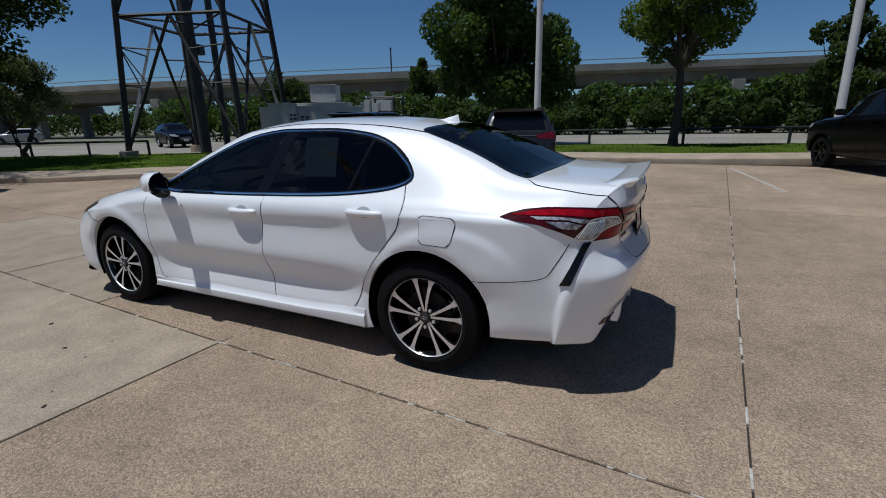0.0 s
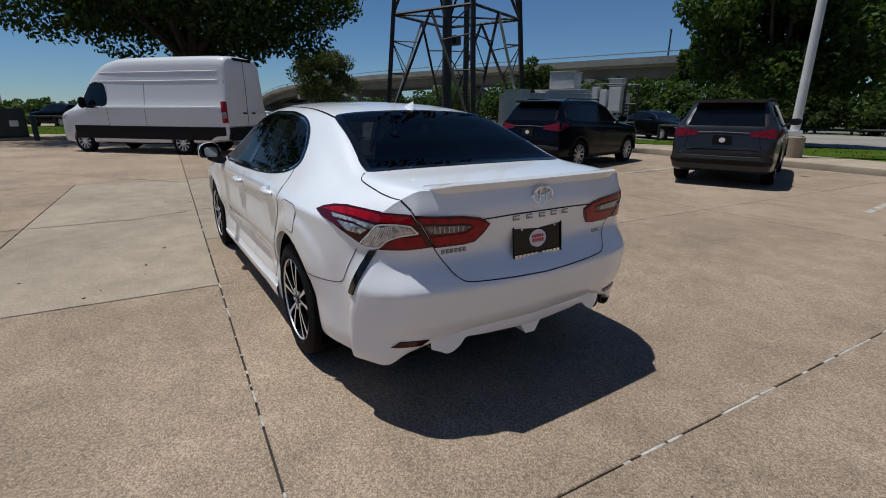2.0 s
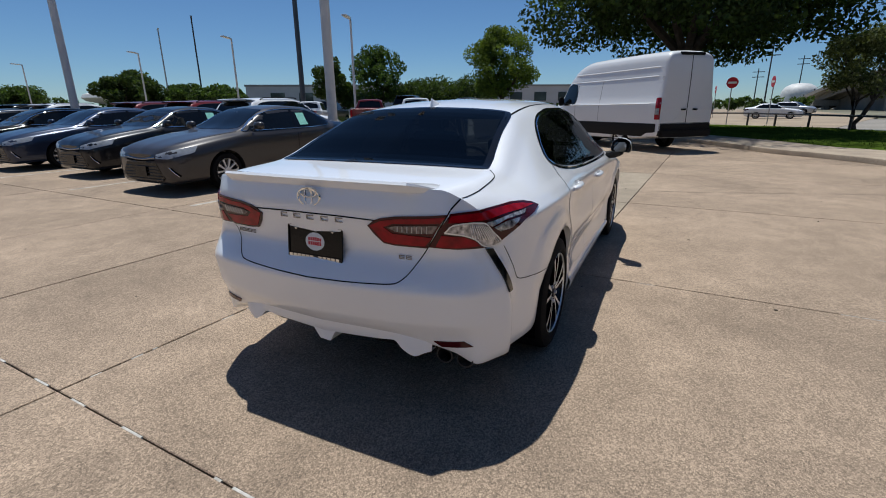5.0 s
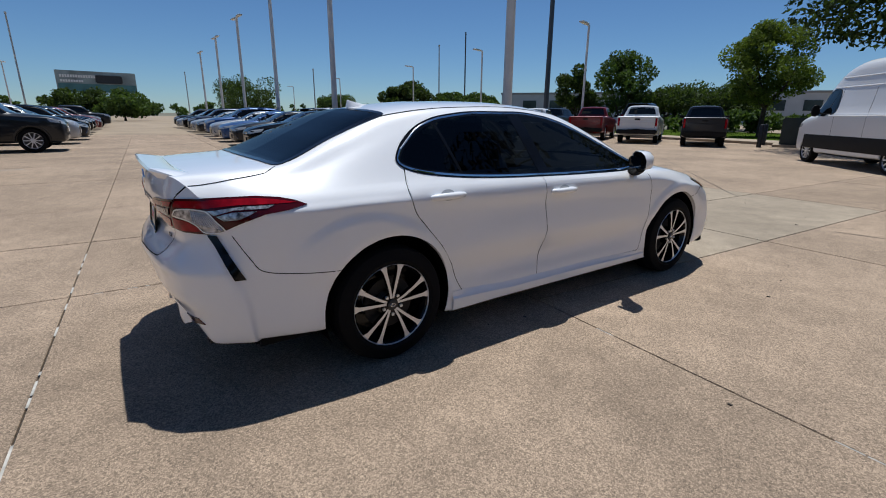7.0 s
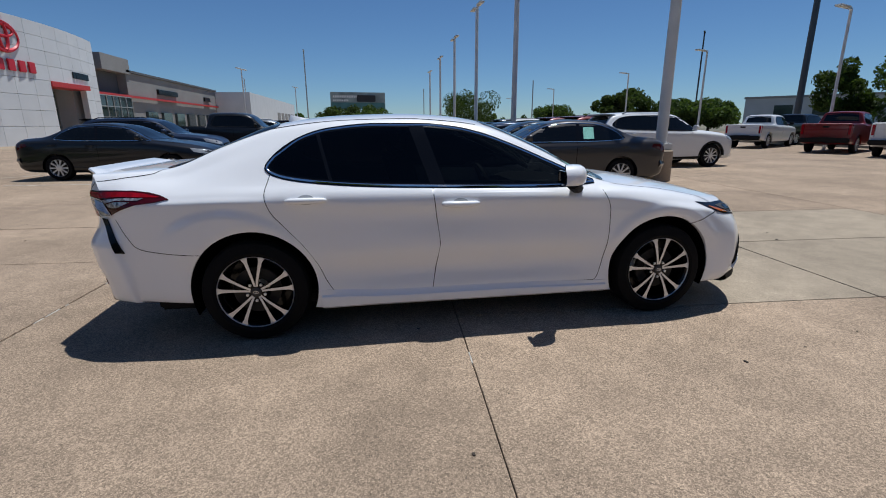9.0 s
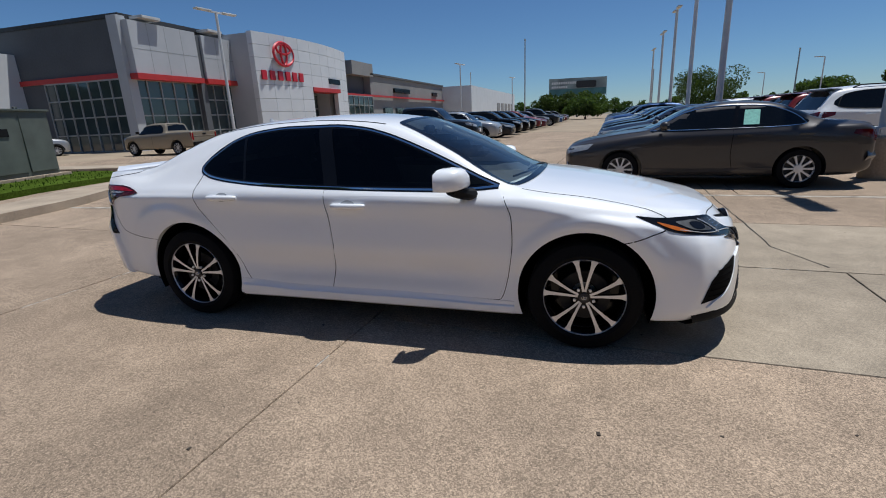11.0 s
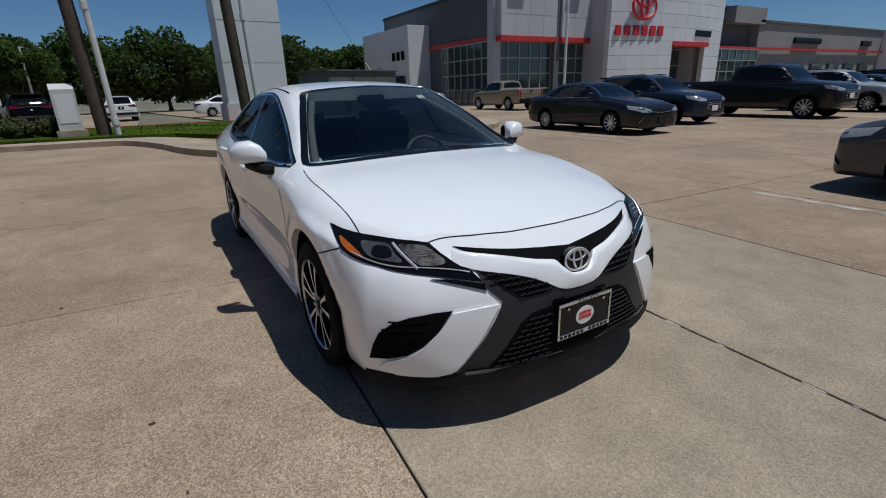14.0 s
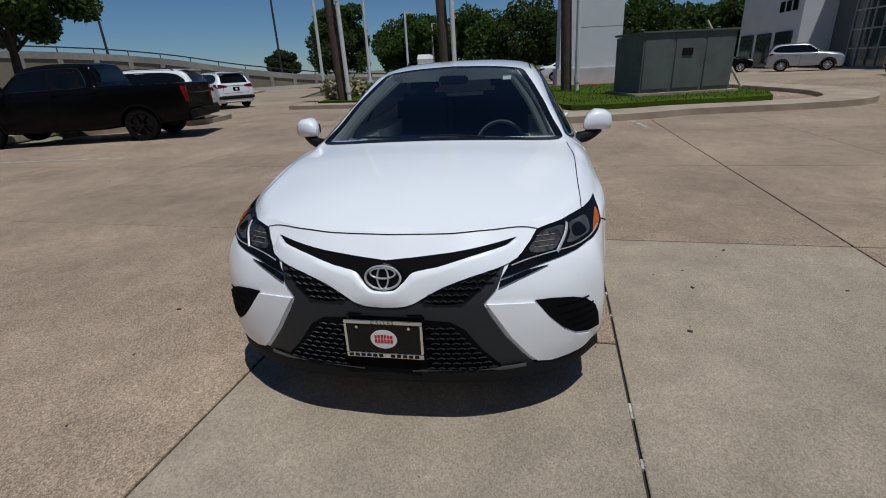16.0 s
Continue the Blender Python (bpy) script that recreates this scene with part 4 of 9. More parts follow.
        part("lid_seam", skin.strip(mirrored([(-2.371, 0.653, 1.0), (-2.387, 0.643, 0.974), (-2.398, 0.60, 0.90), (-2.387, 0.556, 0.834), (-2.394, 0.513, 0.768), (-2.422, 0.472, 0.708), (-2.437, 0.432, 0.684), (-2.448, 0.345, 0.676), (-2.462, 0.144, 0.668), (-2.475, 0.0, 0.666)], s), REAR, 0.0045, 0.0012, 6), SEAM, car)
        part("roof_joint", skin.strip(mirrored([(0.09, 0.568, 1.385), (-0.4, 0.552, 1.415), (-1.0, 0.545, 1.39), (-1.28, 0.545, 1.35)], s), UP, 0.012, 0.001, 6), SEAM, car)
    # fuel door on the left quarter
    fuel = [(-1.435, 0.9, 0.93), (-1.60, 0.9, 0.925), (-1.625, 0.9, 0.90), (-1.60, 0.9, 0.80), (-1.57, 0.9, 0.775), (-1.435, 0.9, 0.78), (-1.415, 0.9, 0.80), (-1.415, 0.9, 0.915)]
    flap = part("fuel_flap", skin.patch(fuel, L, 0.002, 0.002, 0.05), WHITE, car, "white fuel filler flap")
    part("flap_seam", skin.strip(fuel, L, 0.0045, 0.0012, 5, closed=True), SEAM, flap)

    # rear: spoiler, bright strip, badge bars, emblem, plate, lower skirt, exhaust
    bm = bmesh.new()
    rows = []
    for y in np.linspace(-0.60, 0.60, 25):
        e = min(1, (0.60 - abs(y)) / 0.10)
        xb = -2.415 - 0.012 * (1 - (y / 0.6) ** 2) + 0.06 * (1 - e)
        zb = 1.083
        prof = [(xb + 0.13, zb - 0.006), (xb + 0.11, zb + 0.009 * e), (xb + 0.04, zb - 0.002 + 0.022 * e), (xb - 0.028 * e, zb - 0.004 + 0.034 * e), (xb - 0.036 * e, zb - 0.006 + 0.026 * e), (xb - 0.004, zb - 0.016), (xb + 0.02, zb - 0.02)]
        rows.append([(x, y, z) for x, z in prof])
    grid_faces(bm, rows)
    bm.faces.ensure_lookup_table()
    bmesh.ops.recalc_face_normals(bm, faces=bm.faces[:])
    part("spoiler", bm, WHITE, car, "white lip spoiler", 30)
    part("lid_strip", skin.strip([(-2.44, 0.335, 0.945), (-2.45, 0.15, 0.950), (-2.46, 0.0, 0.951), (-2.45, -0.15, 0.950), (-2.44, -0.335, 0.945)], REAR, 0.006, 0.0015, 8), SEAM, car, "dark line across the boot lid")
    for k in range(5):
        bm = bmesh.new()
        y = 0.155 - k * 0.0775
        m = Matrix.Translation(skin.drop(Vector((-2.45, y, 0.931)), Vector(REAR), 0.001)[0]) @ Matrix.Rotation(radians(-90), 4, "Y")
        for x0, x1, y0, y1 in ((0.006, 0.011, -0.020, 0.020), (-0.011, -0.006, -0.020, 0.020), (-0.006, 0.006, 0.014, 0.020)):
            box(bm, x0, x1, y0, y1, 0, 0.004, 0.001, m)
        part("badge_bar", bm, DARKCHROME, car)
    for y, n in ((0.46, 6), (-0.455, 2)):
        for k in range(n):
            bm = bmesh.new()
            yy = y + (n / 2 - k - 0.5) * 0.021 * (1 if n > 2 else 1.6)
            m = Matrix.Translation(skin.drop(Vector((-2.45, yy, 0.812 if n > 2 else 0.785)), Vector(REAR), 0.001)[0]) @ Matrix.Rotation(radians(-90), 4, "Y")
            w = 0.008 if n > 2 else 0.014
            for x0, x1 in ((0.005, 0.009), (-0.002, 0.002), (-0.009, -0.005)):
                box(bm, x0, x1, -w, w, 0, 0.003, 0.0008, m)
            box(bm, -0.009, 0.009, w - 0.003, w, 0, 0.003, 0.0008, m)
            part("badge_bar", bm, DARKCHROME, car)
    at, nrm = skin.drop(Vector((-2.45, 0, 1.022)), Vector(REAR), 0.002)
    m = Matrix.Translation(at) @ Matrix(((0, 0, -1, 0), (-1, 0, 0, 0), (0, 1, 0, 0), (0, 0, 0, 1)))
    bm = bmesh.new()
    ellipse_ring(bm, m, 0.066, 0.044, 0.010, 0.006)
    ellipse_ring(bm, m, 0.025, 0.043, 0.008, 0.006, 28)
    ellipse_ring(bm, m @ Matrix.Translation((0, 0.017, 0)), 0.048, 0.022, 0.008, 0.006, 28)
    part("oval_emblem", bm, CHROME, car, "chrome oval emblem")
    at, nrm = skin.drop(Vector((-2.45, 0, 0.812)), Vector(REAR), 0.0)
    m = Matrix.Translation(at + Vector((-0.012, 0, 0))) @ Matrix(((0, 0, -1, 0), (-1, 0, 0, 0), (0, 1, 0, 0), (0, 0, 0, 1))) @ pose(0, 0, 0, -6, 0, 0)
    plate(car, m, True)
    # lower rear skirt with its fins, the dark valance and twin pipes
    for s in (1, -1):
        bm = bmesh.new()
        prof = mirrored([(-2.440, 0.0, 0.440), (-2.425, 0.30, 0.445), (-2.412, 0.39, 0.448), (-2.40, 0.44, 0.44), (-2.388, 0.50, 0.43), (-2.38, 0.54, 0.425), (-2.37, 0.58, 0.42)], s)
        mid = mirrored([(-2.436, 0.0, 0.392), (-2.424, 0.30, 0.406), (-2.414, 0.39, 0.41), (-2.412, 0.435, 0.385), (-2.408, 0.49, 0.36), (-2.392, 0.53, 0.375), (-2.375, 0.565, 0.385)], s)
        low = mirrored([(-2.425, 0.0, 0.362), (-2.415, 0.30, 0.378), (-2.408, 0.385, 0.384), (-2.412, 0.43, 0.350), (-2.402, 0.487, 0.322), (-2.390, 0.53, 0.340), (-2.375, 0.56, 0.350)], s)
        lo2 = mirrored([(-2.36, 0.0, 0.362), (-2.35, 0.30, 0.378), (-2.34, 0.385, 0.384), (-2.34, 0.43, 0.350), (-2.34, 0.487, 0.322), (-2.33, 0.53, 0.340), (-2.33, 0.56, 0.350)], s)
        grid_faces(bm, [pchip(p, 5) for p in (prof, mid, low, lo2)])
        bmesh.ops.recalc_face_normals(bm, faces=bm.faces[:])
        part("rear_skirt", bm, WHITE, car, "white lower skirt", 25)
    bm = bmesh.new()
    prism(bm, [(-0.068, 0), (-0.03, -0.060), (0.03, -0.055), (0.068, 0)], 0, 0.10, Matrix(((0, 0, 1, -2.424), (1, 0, 0, 0), (0, 1, 0, 0.370), (0, 0, 0, 1))))
    part("skirt_fin", bm, WHITE, car, angle=20)
    bm = bmesh.new()
    box(bm, -2.30, -1.85, -0.66, 0.66, 0.30, 0.40, 0.03)
    part("rear_valance", bm, TRIMBLACK, car)
    for y in (-0.60, -0.70):
        bm = bmesh.new()
        lathe(bm, [(0.034, 0.0), (0.040, 0.0), (0.042, -0.012), (0.042, -0.20)], 24, "z")
        lathe(bm, [(0.034, 0.0), (0.033, -0.19), (0.0, -0.19)], 24, "z")
        bmesh.ops.transform(bm, matrix=Matrix.Translation((-2.325, y, 0.315)) @ Matrix.Rotation(radians(-90), 4, "Y"), verts=bm.verts[:])
        part("exhaust_tip", bm, DARKMETAL, car, "dark steel exhaust tip")
    bm = bmesh.new()
    box(bm, -2.1, 2.05, -0.66, 0.66, 0.16, 0.24, 0.02)
    part("underbody", bm, TRIMBLACK, car)

    # front: grille mouth, grey surround, white bar, slit, corner vents, lip
    half = [(2.3, 0.0, 0.552), (2.3, 0.06, 0.552), (2.3, 0.115, 0.563), (2.3, 0.15, 0.582), (2.3, 0.23, 0.622), (2.3, 0.335, 0.657), (2.3, 0.466, 0.687), (2.3, 0.435, 0.608), (2.3, 0.387, 0.556), (2.3, 0.417, 0.499), (2.3, 0.476, 0.404), (2.3, 0.545, 0.316), (2.3, 0.59, 0.265), (2.3, 0.50, 0.24), (2.3, 0.0, 0.235)]
    part("grille_surround", skin.patch(half + mirrored(half[-2:0:-1], -1), FRONT, 0.006, 0.012, 0.05), GREYTRIM, car, "dark grey grille surround")
    half = [(2.3, 0.0, 0.500), (2.3, 0.15, 0.498), (2.3, 0.26, 0.488), (2.3, 0.315, 0.455), (2.3, 0.385, 0.36), (2.3, 0.455, 0.285), (2.3, 0.42, 0.270), (2.3, 0.0, 0.262)]
    part("lower_grille", skin.patch(half + mirrored(half[-2:0:-1], -1), FRONT, 0.009, 0.004, 0.05), SEAM, car, "black mesh grille")
    mesh_bm = bmesh.new()
    for r in range(9):
        for k in range(24):
            y, z = -0.46 + k * 0.04 + (r % 2) * 0.02, 0.285 + r * 0.022
            if abs(y) > 0.28 + (0.485 - z) * 0.75 or z > 0.47 or abs(y) < 0.17:
                continue
            a = skin.drop(Vector((2.3, y - 0.016, z)), Vector(FRONT), 0.012)[0]
            c = skin.drop(Vector((2.3, y, z + 0.008)), Vector(FRONT), 0.018)[0]
            b = skin.drop(Vector((2.3, y + 0.016, z)), Vector(FRONT), 0.012)[0]
            tube(mesh_bm, [a, c, b], 0.0032, 4)
    tagged(part("grille_mesh", mesh_bm, MESHGREY, car), kind="stuff")
    for s in (1, -1):
        up = mirrored([(2.3, 0.452, 0.678), (2.3, 0.334, 0.650), (2.3, 0.223, 0.615), (2.3, 0.143, 0.572), (2.3, 0.205, 0.560), (2.3, 0.277, 0.560), (2.3, 0.312, 0.565), (2.3, 0.344, 0.586), (2.3, 0.384, 0.620)], s)
        g = part("upper_grille", skin.patch(up, FRONT, 0.010, 0.004, 0.05), SEAM, car, "black mesh beside the bar")
        mesh_bm = bmesh.new()
        for r in range(6):
            for k in range(11):
                y, z = 0.14 + k * 0.032 + (r % 2) * 0.016, 0.570 + r * 0.022
                if z > 0.612 + (y - 0.223) * 0.30 or y < 0.16 or z < 0.563 + max(0, y - 0.30) * 0.62 or y > 0.445:
                    continue
                a, c, b = (skin.drop(Vector((2.3, s * (y + dy), z + dz)), Vector(FRONT), o)[0] for dy, dz, o in ((-0.013, 0, 0.012), (0, 0.007, 0.018), (0.013, 0, 0.012)))
                tube(mesh_bm, [a, c, b], 0.003, 4)
        tagged(part("grille_mesh", mesh_bm, MESHGREY, g), kind="stuff")
        slit = mirrored([(2.3, 0.0, 0.710), (2.3, 0.118, 0.719), (2.3, 0.261, 0.733), (2.3, 0.393, 0.750), (2.3, 0.507, 0.766), (2.3, 0.461, 0.740), (2.3, 0.338, 0.713), (2.3, 0.207, 0.683), (2.3, 0.113, 0.666), (2.3, 0.082, 0.637), (2.3, 0.036, 0.607), (2.3, 0.0, 0.605)], s)
        part("grille_slit", skin.patch(slit, FRONT, 0.004, 0.003, 0.05), SEAM, car, "narrow black slit over the bar")
        above = pchip(mirrored([(2.3, 0.0, 0.607), (2.3, 0.036, 0.609), (2.3, 0.082, 0.639), (2.3, 0.113, 0.668), (2.3, 0.207, 0.685), (2.3, 0.338, 0.715), (2.3, 0.461, 0.740), (2.3, 0.515, 0.756)], s), 6)
        below = pchip(mirrored([(2.3, 0.0, 0.549), (2.3, 0.06, 0.550), (2.3, 0.115, 0.562), (2.3, 0.15, 0.580), (2.3, 0.23, 0.620), (2.3, 0.335, 0.655), (2.3, 0.466, 0.684), (2.3, 0.535, 0.710)], s), 6)
        rows = []
        for i, (a, b) in enumerate(zip(above, below)):
            e = min(1.0, (len(above) - 1 - i) / 9) ** 0.7
            rows.append([skin.drop(Vector(a + (b - a) * f), Vector(FRONT), o)[0] for f, o in ((0, 0.001), (0.0, 0.001 + 0.016 * e), (0.12, 0.002 + 0.024 * e), (0.32, 0.002 + 0.025 * e), (1.0, 0.002 + 0.009 * e), (1.0, -0.01))])
        bm = bmesh.new()
        grid_faces(bm, rows)
        bmesh.ops.recalc_face_normals(bm, faces=bm.faces[:])
        part("grille_bar", bm, WHITE, car, "white bar across the nose", 40)
        part("hood_edge_seam", skin.strip(mirrored([(2.187, 0.0, 0.789), (2.178, 0.239, 0.794), (2.148, 0.392, 0.800), (2.10, 0.507, 0.797), (2.083, 0.552, 0.791), (2.073, 0.588, 0.781)], s), (0.7, 0, 0.7), 0.005, 0.0012, 6), SEAM, car)
        D = (0.85, 0.53 * s, 0)
        vent = mirrored([(2.23, 0.576, 0.546), (2.20, 0.644, 0.543), (2.152, 0.726, 0.528), (2.112, 0.778, 0.505), (2.068, 0.821, 0.457), (2.048, 0.84, 0.406), (2.023, 0.852, 0.333), (2.091, 0.801, 0.345), (2.154, 0.74, 0.370), (2.191, 0.686, 0.411), (2.217, 0.63, 0.471)], s)
        v = part("bumper_vent", skin.patch(vent, D, 0.006, 0.005, 0.022), SEAM, car, "black slatted bumper vent")
        for k in range(5):
            z = 0.36 + k * 0.034
            y0, y1 = (0.825, 0.825, 0.815, 0.795, 0.76)[k], (0.765, 0.71, 0.675, 0.645, 0.63)[k]
            sl = [(2.05, s * y0, z + 0.012), (2.10, s * (y0 + y1) / 2, z + 0.012), (2.15, s * y1, z + 0.012)]
            part("vent_slat", skin.strip(sl, D, 0.008, 0.004, 4, bulge=0.005), LINER, v)
        part("bumper_blade", skin.patch(mirrored([(2.294, 0.392, 0.553), (2.262, 0.49, 0.545), (2.231, 0.576, 0.536), (2.217, 0.635, 0.463), (2.189, 0.691, 0.402), (2.152, 0.745, 0.360), (2.086, 0.803, 0.333), (2.05, 0.82, 0.300), (2.10, 0.77, 0.274), (2.2, 0.64, 0.268), (2.237, 0.589, 0.280),
                                                   (2.252, 0.553, 0.316), (2.275, 0.484, 0.404), (2.287, 0.425, 0.499)], s), D, 0.011, 0.013, 0.05), WHITE, car, "white blade of the bumper corner")
        lip = mirrored([(2.36, 0.0, 0.232), (2.34, 0.30, 0.230), (2.24, 0.60, 0.228), (2.12, 0.76, 0.224), (1.98, 0.86, 0.222)], s)
        bm = bmesh.new()
        P = pchip(lip, 6)
        rows = [[(p[0] - 0.02, p[1] * 0.985, p[2] + 0.062), (p[0] + 0.010, p[1] * 1.008, p[2] + 0.045), (p[0] + 0.022, p[1] * 1.016, p[2] + 0.008), (p[0] + 0.020, p[1] * 1.014, p[2] - 0.008), (p[0] - 0.01, p[1], p[2] - 0.02), (p[0] - 0.10, p[1] * 0.9, p[2] - 0.02)] for p in P]
        grid_faces(bm, rows)
        bmesh.ops.recalc_face_normals(bm, faces=bm.faces[:])
        li = part("front_lip", bm, TRIMBLACK, car, "black front lip")
        part("lip_strip", skin.strip(mirrored([(2.34, 0.10, 0.262), (2.32, 0.33, 0.262), (2.24, 0.55, 0.27)], s), FRONT, 0.026, 0.012, 6, bulge=0.004), LIPGREY, li, "dull grey strip on the lip")
    at, nrm = skin.drop(Vector((2.3, 0, 0.662)), Vector(FRONT), 0.0)
    m = Matrix.Translation(at + Vector((0.020, 0, 0))) @ Matrix(((0, 0, 1, 0), (1, 0, 0, 0), (0, 1, 0, 0), (0, 0, 0, 1))) @ pose(0, 0, 0, -12, 0, 0)
    bm = bmesh.new()
    prism(bm, [(0.078 * math.cos(a), 0.054 * math.sin(a)) for a in np.linspace(0, 2 * math.pi, 32, endpoint=False)], -0.03, 0.0, m)
    em = part("emblem_disc", bm, GLOSSBLACK, car, "black disc with a chrome oval emblem", 20)
    bm = bmesh.new()
    ellipse_ring(bm, m, 0.075, 0.051, 0.010, 0.006)
    ellipse_ring(bm, m, 0.026, 0.048, 0.008, 0.006, 28)
    ellipse_ring(bm, m @ Matrix.Translation((0, 0.018, 0)), 0.054, 0.025, 0.008, 0.006, 28)
    part("oval_emblem", bm, SILVER, em)
    at, nrm = skin.drop(Vector((2.3, 0, 0.425)), Vector(FRONT), 0.0)
    plate(car, Matrix.Translation(at + Vector((0.022, 0, 0))) @ Matrix(((0, 0, 1, 0), (1, 0, 0, 0), (0, 1, 0, 0), (0, 0, 0, 1))), False)
    bm = bmesh.new()
    box(bm, 2.30, 2.362, -0.16, 0.16, 0.30, 0.52, 0.008)
    part("plate_mount", bm, GLOSSBLACK, car)

    # roof fin, wipers, cabin
    bm = bmesh.new()
    rows = []
    for x, h, w in ((-1.04, 0.0, 0.018), (-1.12, 0.016, 0.026), (-1.20, 0.045, 0.020), (-1.235, 0.060, 0.010), (-1.25, 0.0, 0.014)):
        zb = 1.425 - max(0, -1.0 - x) * 0.14
        rows.append([(x, -w, zb - 0.01), (x, -w * 0.45, zb + h * 0.6), (x, 0, zb + h), (x, w * 0.45, zb + h * 0.6), (x, w, zb - 0.01)])
    grid_faces(bm, rows)
    bmesh.ops.recalc_face_normals(bm, faces=bm.faces[:])
    part("roof_antenna", bm, WHITE, car, "white shark-fin antenna", 60)
    for pts in ([(1.06, 0.30, 1.012), (1.03, 0.05, 1.022), (1.005, -0.22, 1.022)], [(1.045, -0.10, 1.012), (1.0, -0.35, 1.015), (0.95, -0.56, 1.012)]):
        bm = bmesh.new()
        tube(bm, pchip(pts, 5), 0.007, 6)
        part("wiper", bm, TRIMBLACK, car, "black wiper arm")
    bm = bmesh.new()
    rows = [pchip([(x, -0.555, z - 0.03), (x + 0.02, -0.3, z), (x + 0.02, 0, z + dz), (x + 0.02, 0.3, z), (x, 0.555, z - 0.03)], 4) for x, z, dz in ((0.95, 0.94, 0.0), (0.80, 0.955, 0.0), (0.60, 0.955, 0.01), (0.50, 0.92, 0.0), (0.48, 0.72, 0.0))]
    grid_faces(bm, rows)
    bmesh.ops.recalc_face_normals(bm, faces=bm.faces[:])
    part("dashboard", bm, CABINGREY, car)
    bm = bmesh.new()
    ellipse_ring(bm, pose(0.40, 0.36, 0.86, 0, 62, 0), 0.19, 0.185, 0.026, 0.026, 32)
    box(bm, -0.06, 0.06, -0.16, 0.16, -0.01, 0.012, 0.01, pose(0.40, 0.36, 0.86, 0, 62, 0))
    part("steering_wheel", bm, CABINGREY, car)
    for y in (0.36, -0.36):
        bm = bmesh.new()
        box(bm, -0.30, 0.22, y - 0.25, y + 0.25, 0.52, 0.68, 0.05)
        box(bm, -0.09, 0.09, y - 0.25, y + 0.25, -0.05, 0.60, 0.06, Matrix.Translation((-0.30, 0, 0.62)) @ Matrix.Rotation(radians(-16), 4, "Y"))
        box(bm, -0.05, 0.05, y - 0.13, y + 0.13, 0.0, 0.17, 0.04, Matrix.Translation((-0.475, 0, 1.20)) @ Matrix.Rotation(radians(-10), 4, "Y"))
        part("front_seat", bm, CABIN, car)
    bm = bmesh.new()
    box(bm, -1.20, -0.75, -0.54, 0.54, 0.52, 0.68, 0.05)
    box(bm, -0.09, 0.09, -0.54, 0.54, -0.02, 0.52, 0.06, Matrix.Translation((-1.22, 0, 0.62)) @ Matrix.Rotation(radians(-22), 4, "Y"))
    part("rear_seat", bm, CABIN, car)
    bm = bmesh.new()
    box(bm, 0.20, 0.225, -0.11, 0.11, 1.285, 1.345, 0.012)
    part("cabin_mirror", bm, CABIN, car)
    for s in (1, -1):
        bm = bmesh.new()
        P = pchip([(0.93, 0.70 * s, 0.975), (0.55, 0.595 * s, 1.165), (0.20, 0.47 * s, 1.32)], 5)
        tube(bm, [p - np.array([0.02, 0.03 * s, 0.01]) for p in P], 0.022, 8)
        part("pillar_trim", bm, CABINGREY, car, "grey cabin pillar trim")
    bm = bmesh.new()
    m = Matrix.Translation((0.255, 0.40, 1.318)) @ pose(0, 0, 0, 0, 24, 0)
    box(bm, -0.03, 0.03, -0.03, 0.03, 0.0, 0.001, m=m)
    part("windscreen_sticker", bm, PAPER, car, "small white sticker inside the windscreen")
    return car


white_sedan()

# ---- surfaces of the surroundings ----
CONCRETE = aggregate("tan_concrete", (0.322, 0.243, 0.174), 0.9, 0.24, 0.34, 0.42, 0.10)
GREYSLAB = aggregate("grey_concrete", (0.322, 0.266, 0.198), 0.88, 0.20, 0.18, 0.23, 0.05)
FARLOT = material("far_concrete", (0.325, 0.252, 0.172), 0.9, spot=0.22, spot_scale=0.25, grain=0.2, grain_scale=20)
JOINT = material("joint_tar", (0.035, 0.030, 0.025), 0.9, spot=0.5, spot_scale=9, grain=0.4, grain_scale=70)
CHIP = material("joint_sealant", (0.44, 0.42, 0.38), 0.8, spot=0.4, spot_scale=20)
KERB = material("kerb_concrete", (0.375, 0.30, 0.22), 0.9, spot=0.25, spot_scale=1.5, grain=0.2, grain_scale=40, bump=0.15)
GRASS = material("lawn", (0.062, 0.098, 0.014), 1.0, spec=0.0, spot=0.35, spot_scale=0.7, grain=0.45, grain_scale=25, bump=0.3)
BLADE = material("grass_blade", (0.085, 0.135, 0.020), 0.9, spec=0.03, vary=0.30, island=True)
DRYGRASS = material("ornamental_grass", (0.28, 0.26, 0.13), 0.9, vary=0.4, island=True)
EARTH = material("far_ground", (0.17, 0.16, 0.11), 0.95, spot=0.4, spot_scale=0.03, grain=0.3, grain_scale=0.4)
ROAD = material("light_road", (0.26, 0.235, 0.20), 0.9, spot=0.2, spot_scale=0.25, grain=0.2, grain_scale=10)
PAINTLINE = material("worn_line_paint", (0.43, 0.39, 0.33), 0.8, spot=0.6, spot_scale=6, grain=0.3, grain_scale=60)
REDKERB = material("red_kerb_paint", (0.45, 0.10, 0.08), 0.8, spot=0.35, spot_scale=2)
BARK = material("bark", (0.060, 0.048, 0.038), 0.95, spot=0.35, spot_scale=5, grain=0.35, grain_scale=25, bump=0.6)
LEAFDARK = material("dark_leaves", (0.046, 0.074, 0.020), 0.7, spec=0.2, vary=0.5, island=True, spot=0.3, spot_scale=0.4)
LEAFMID = material("mid_leaves", (0.060, 0.100, 0.026), 0.7, spec=0.2, vary=0.5, island=True, spot=0.3, spot_scale=0.4)
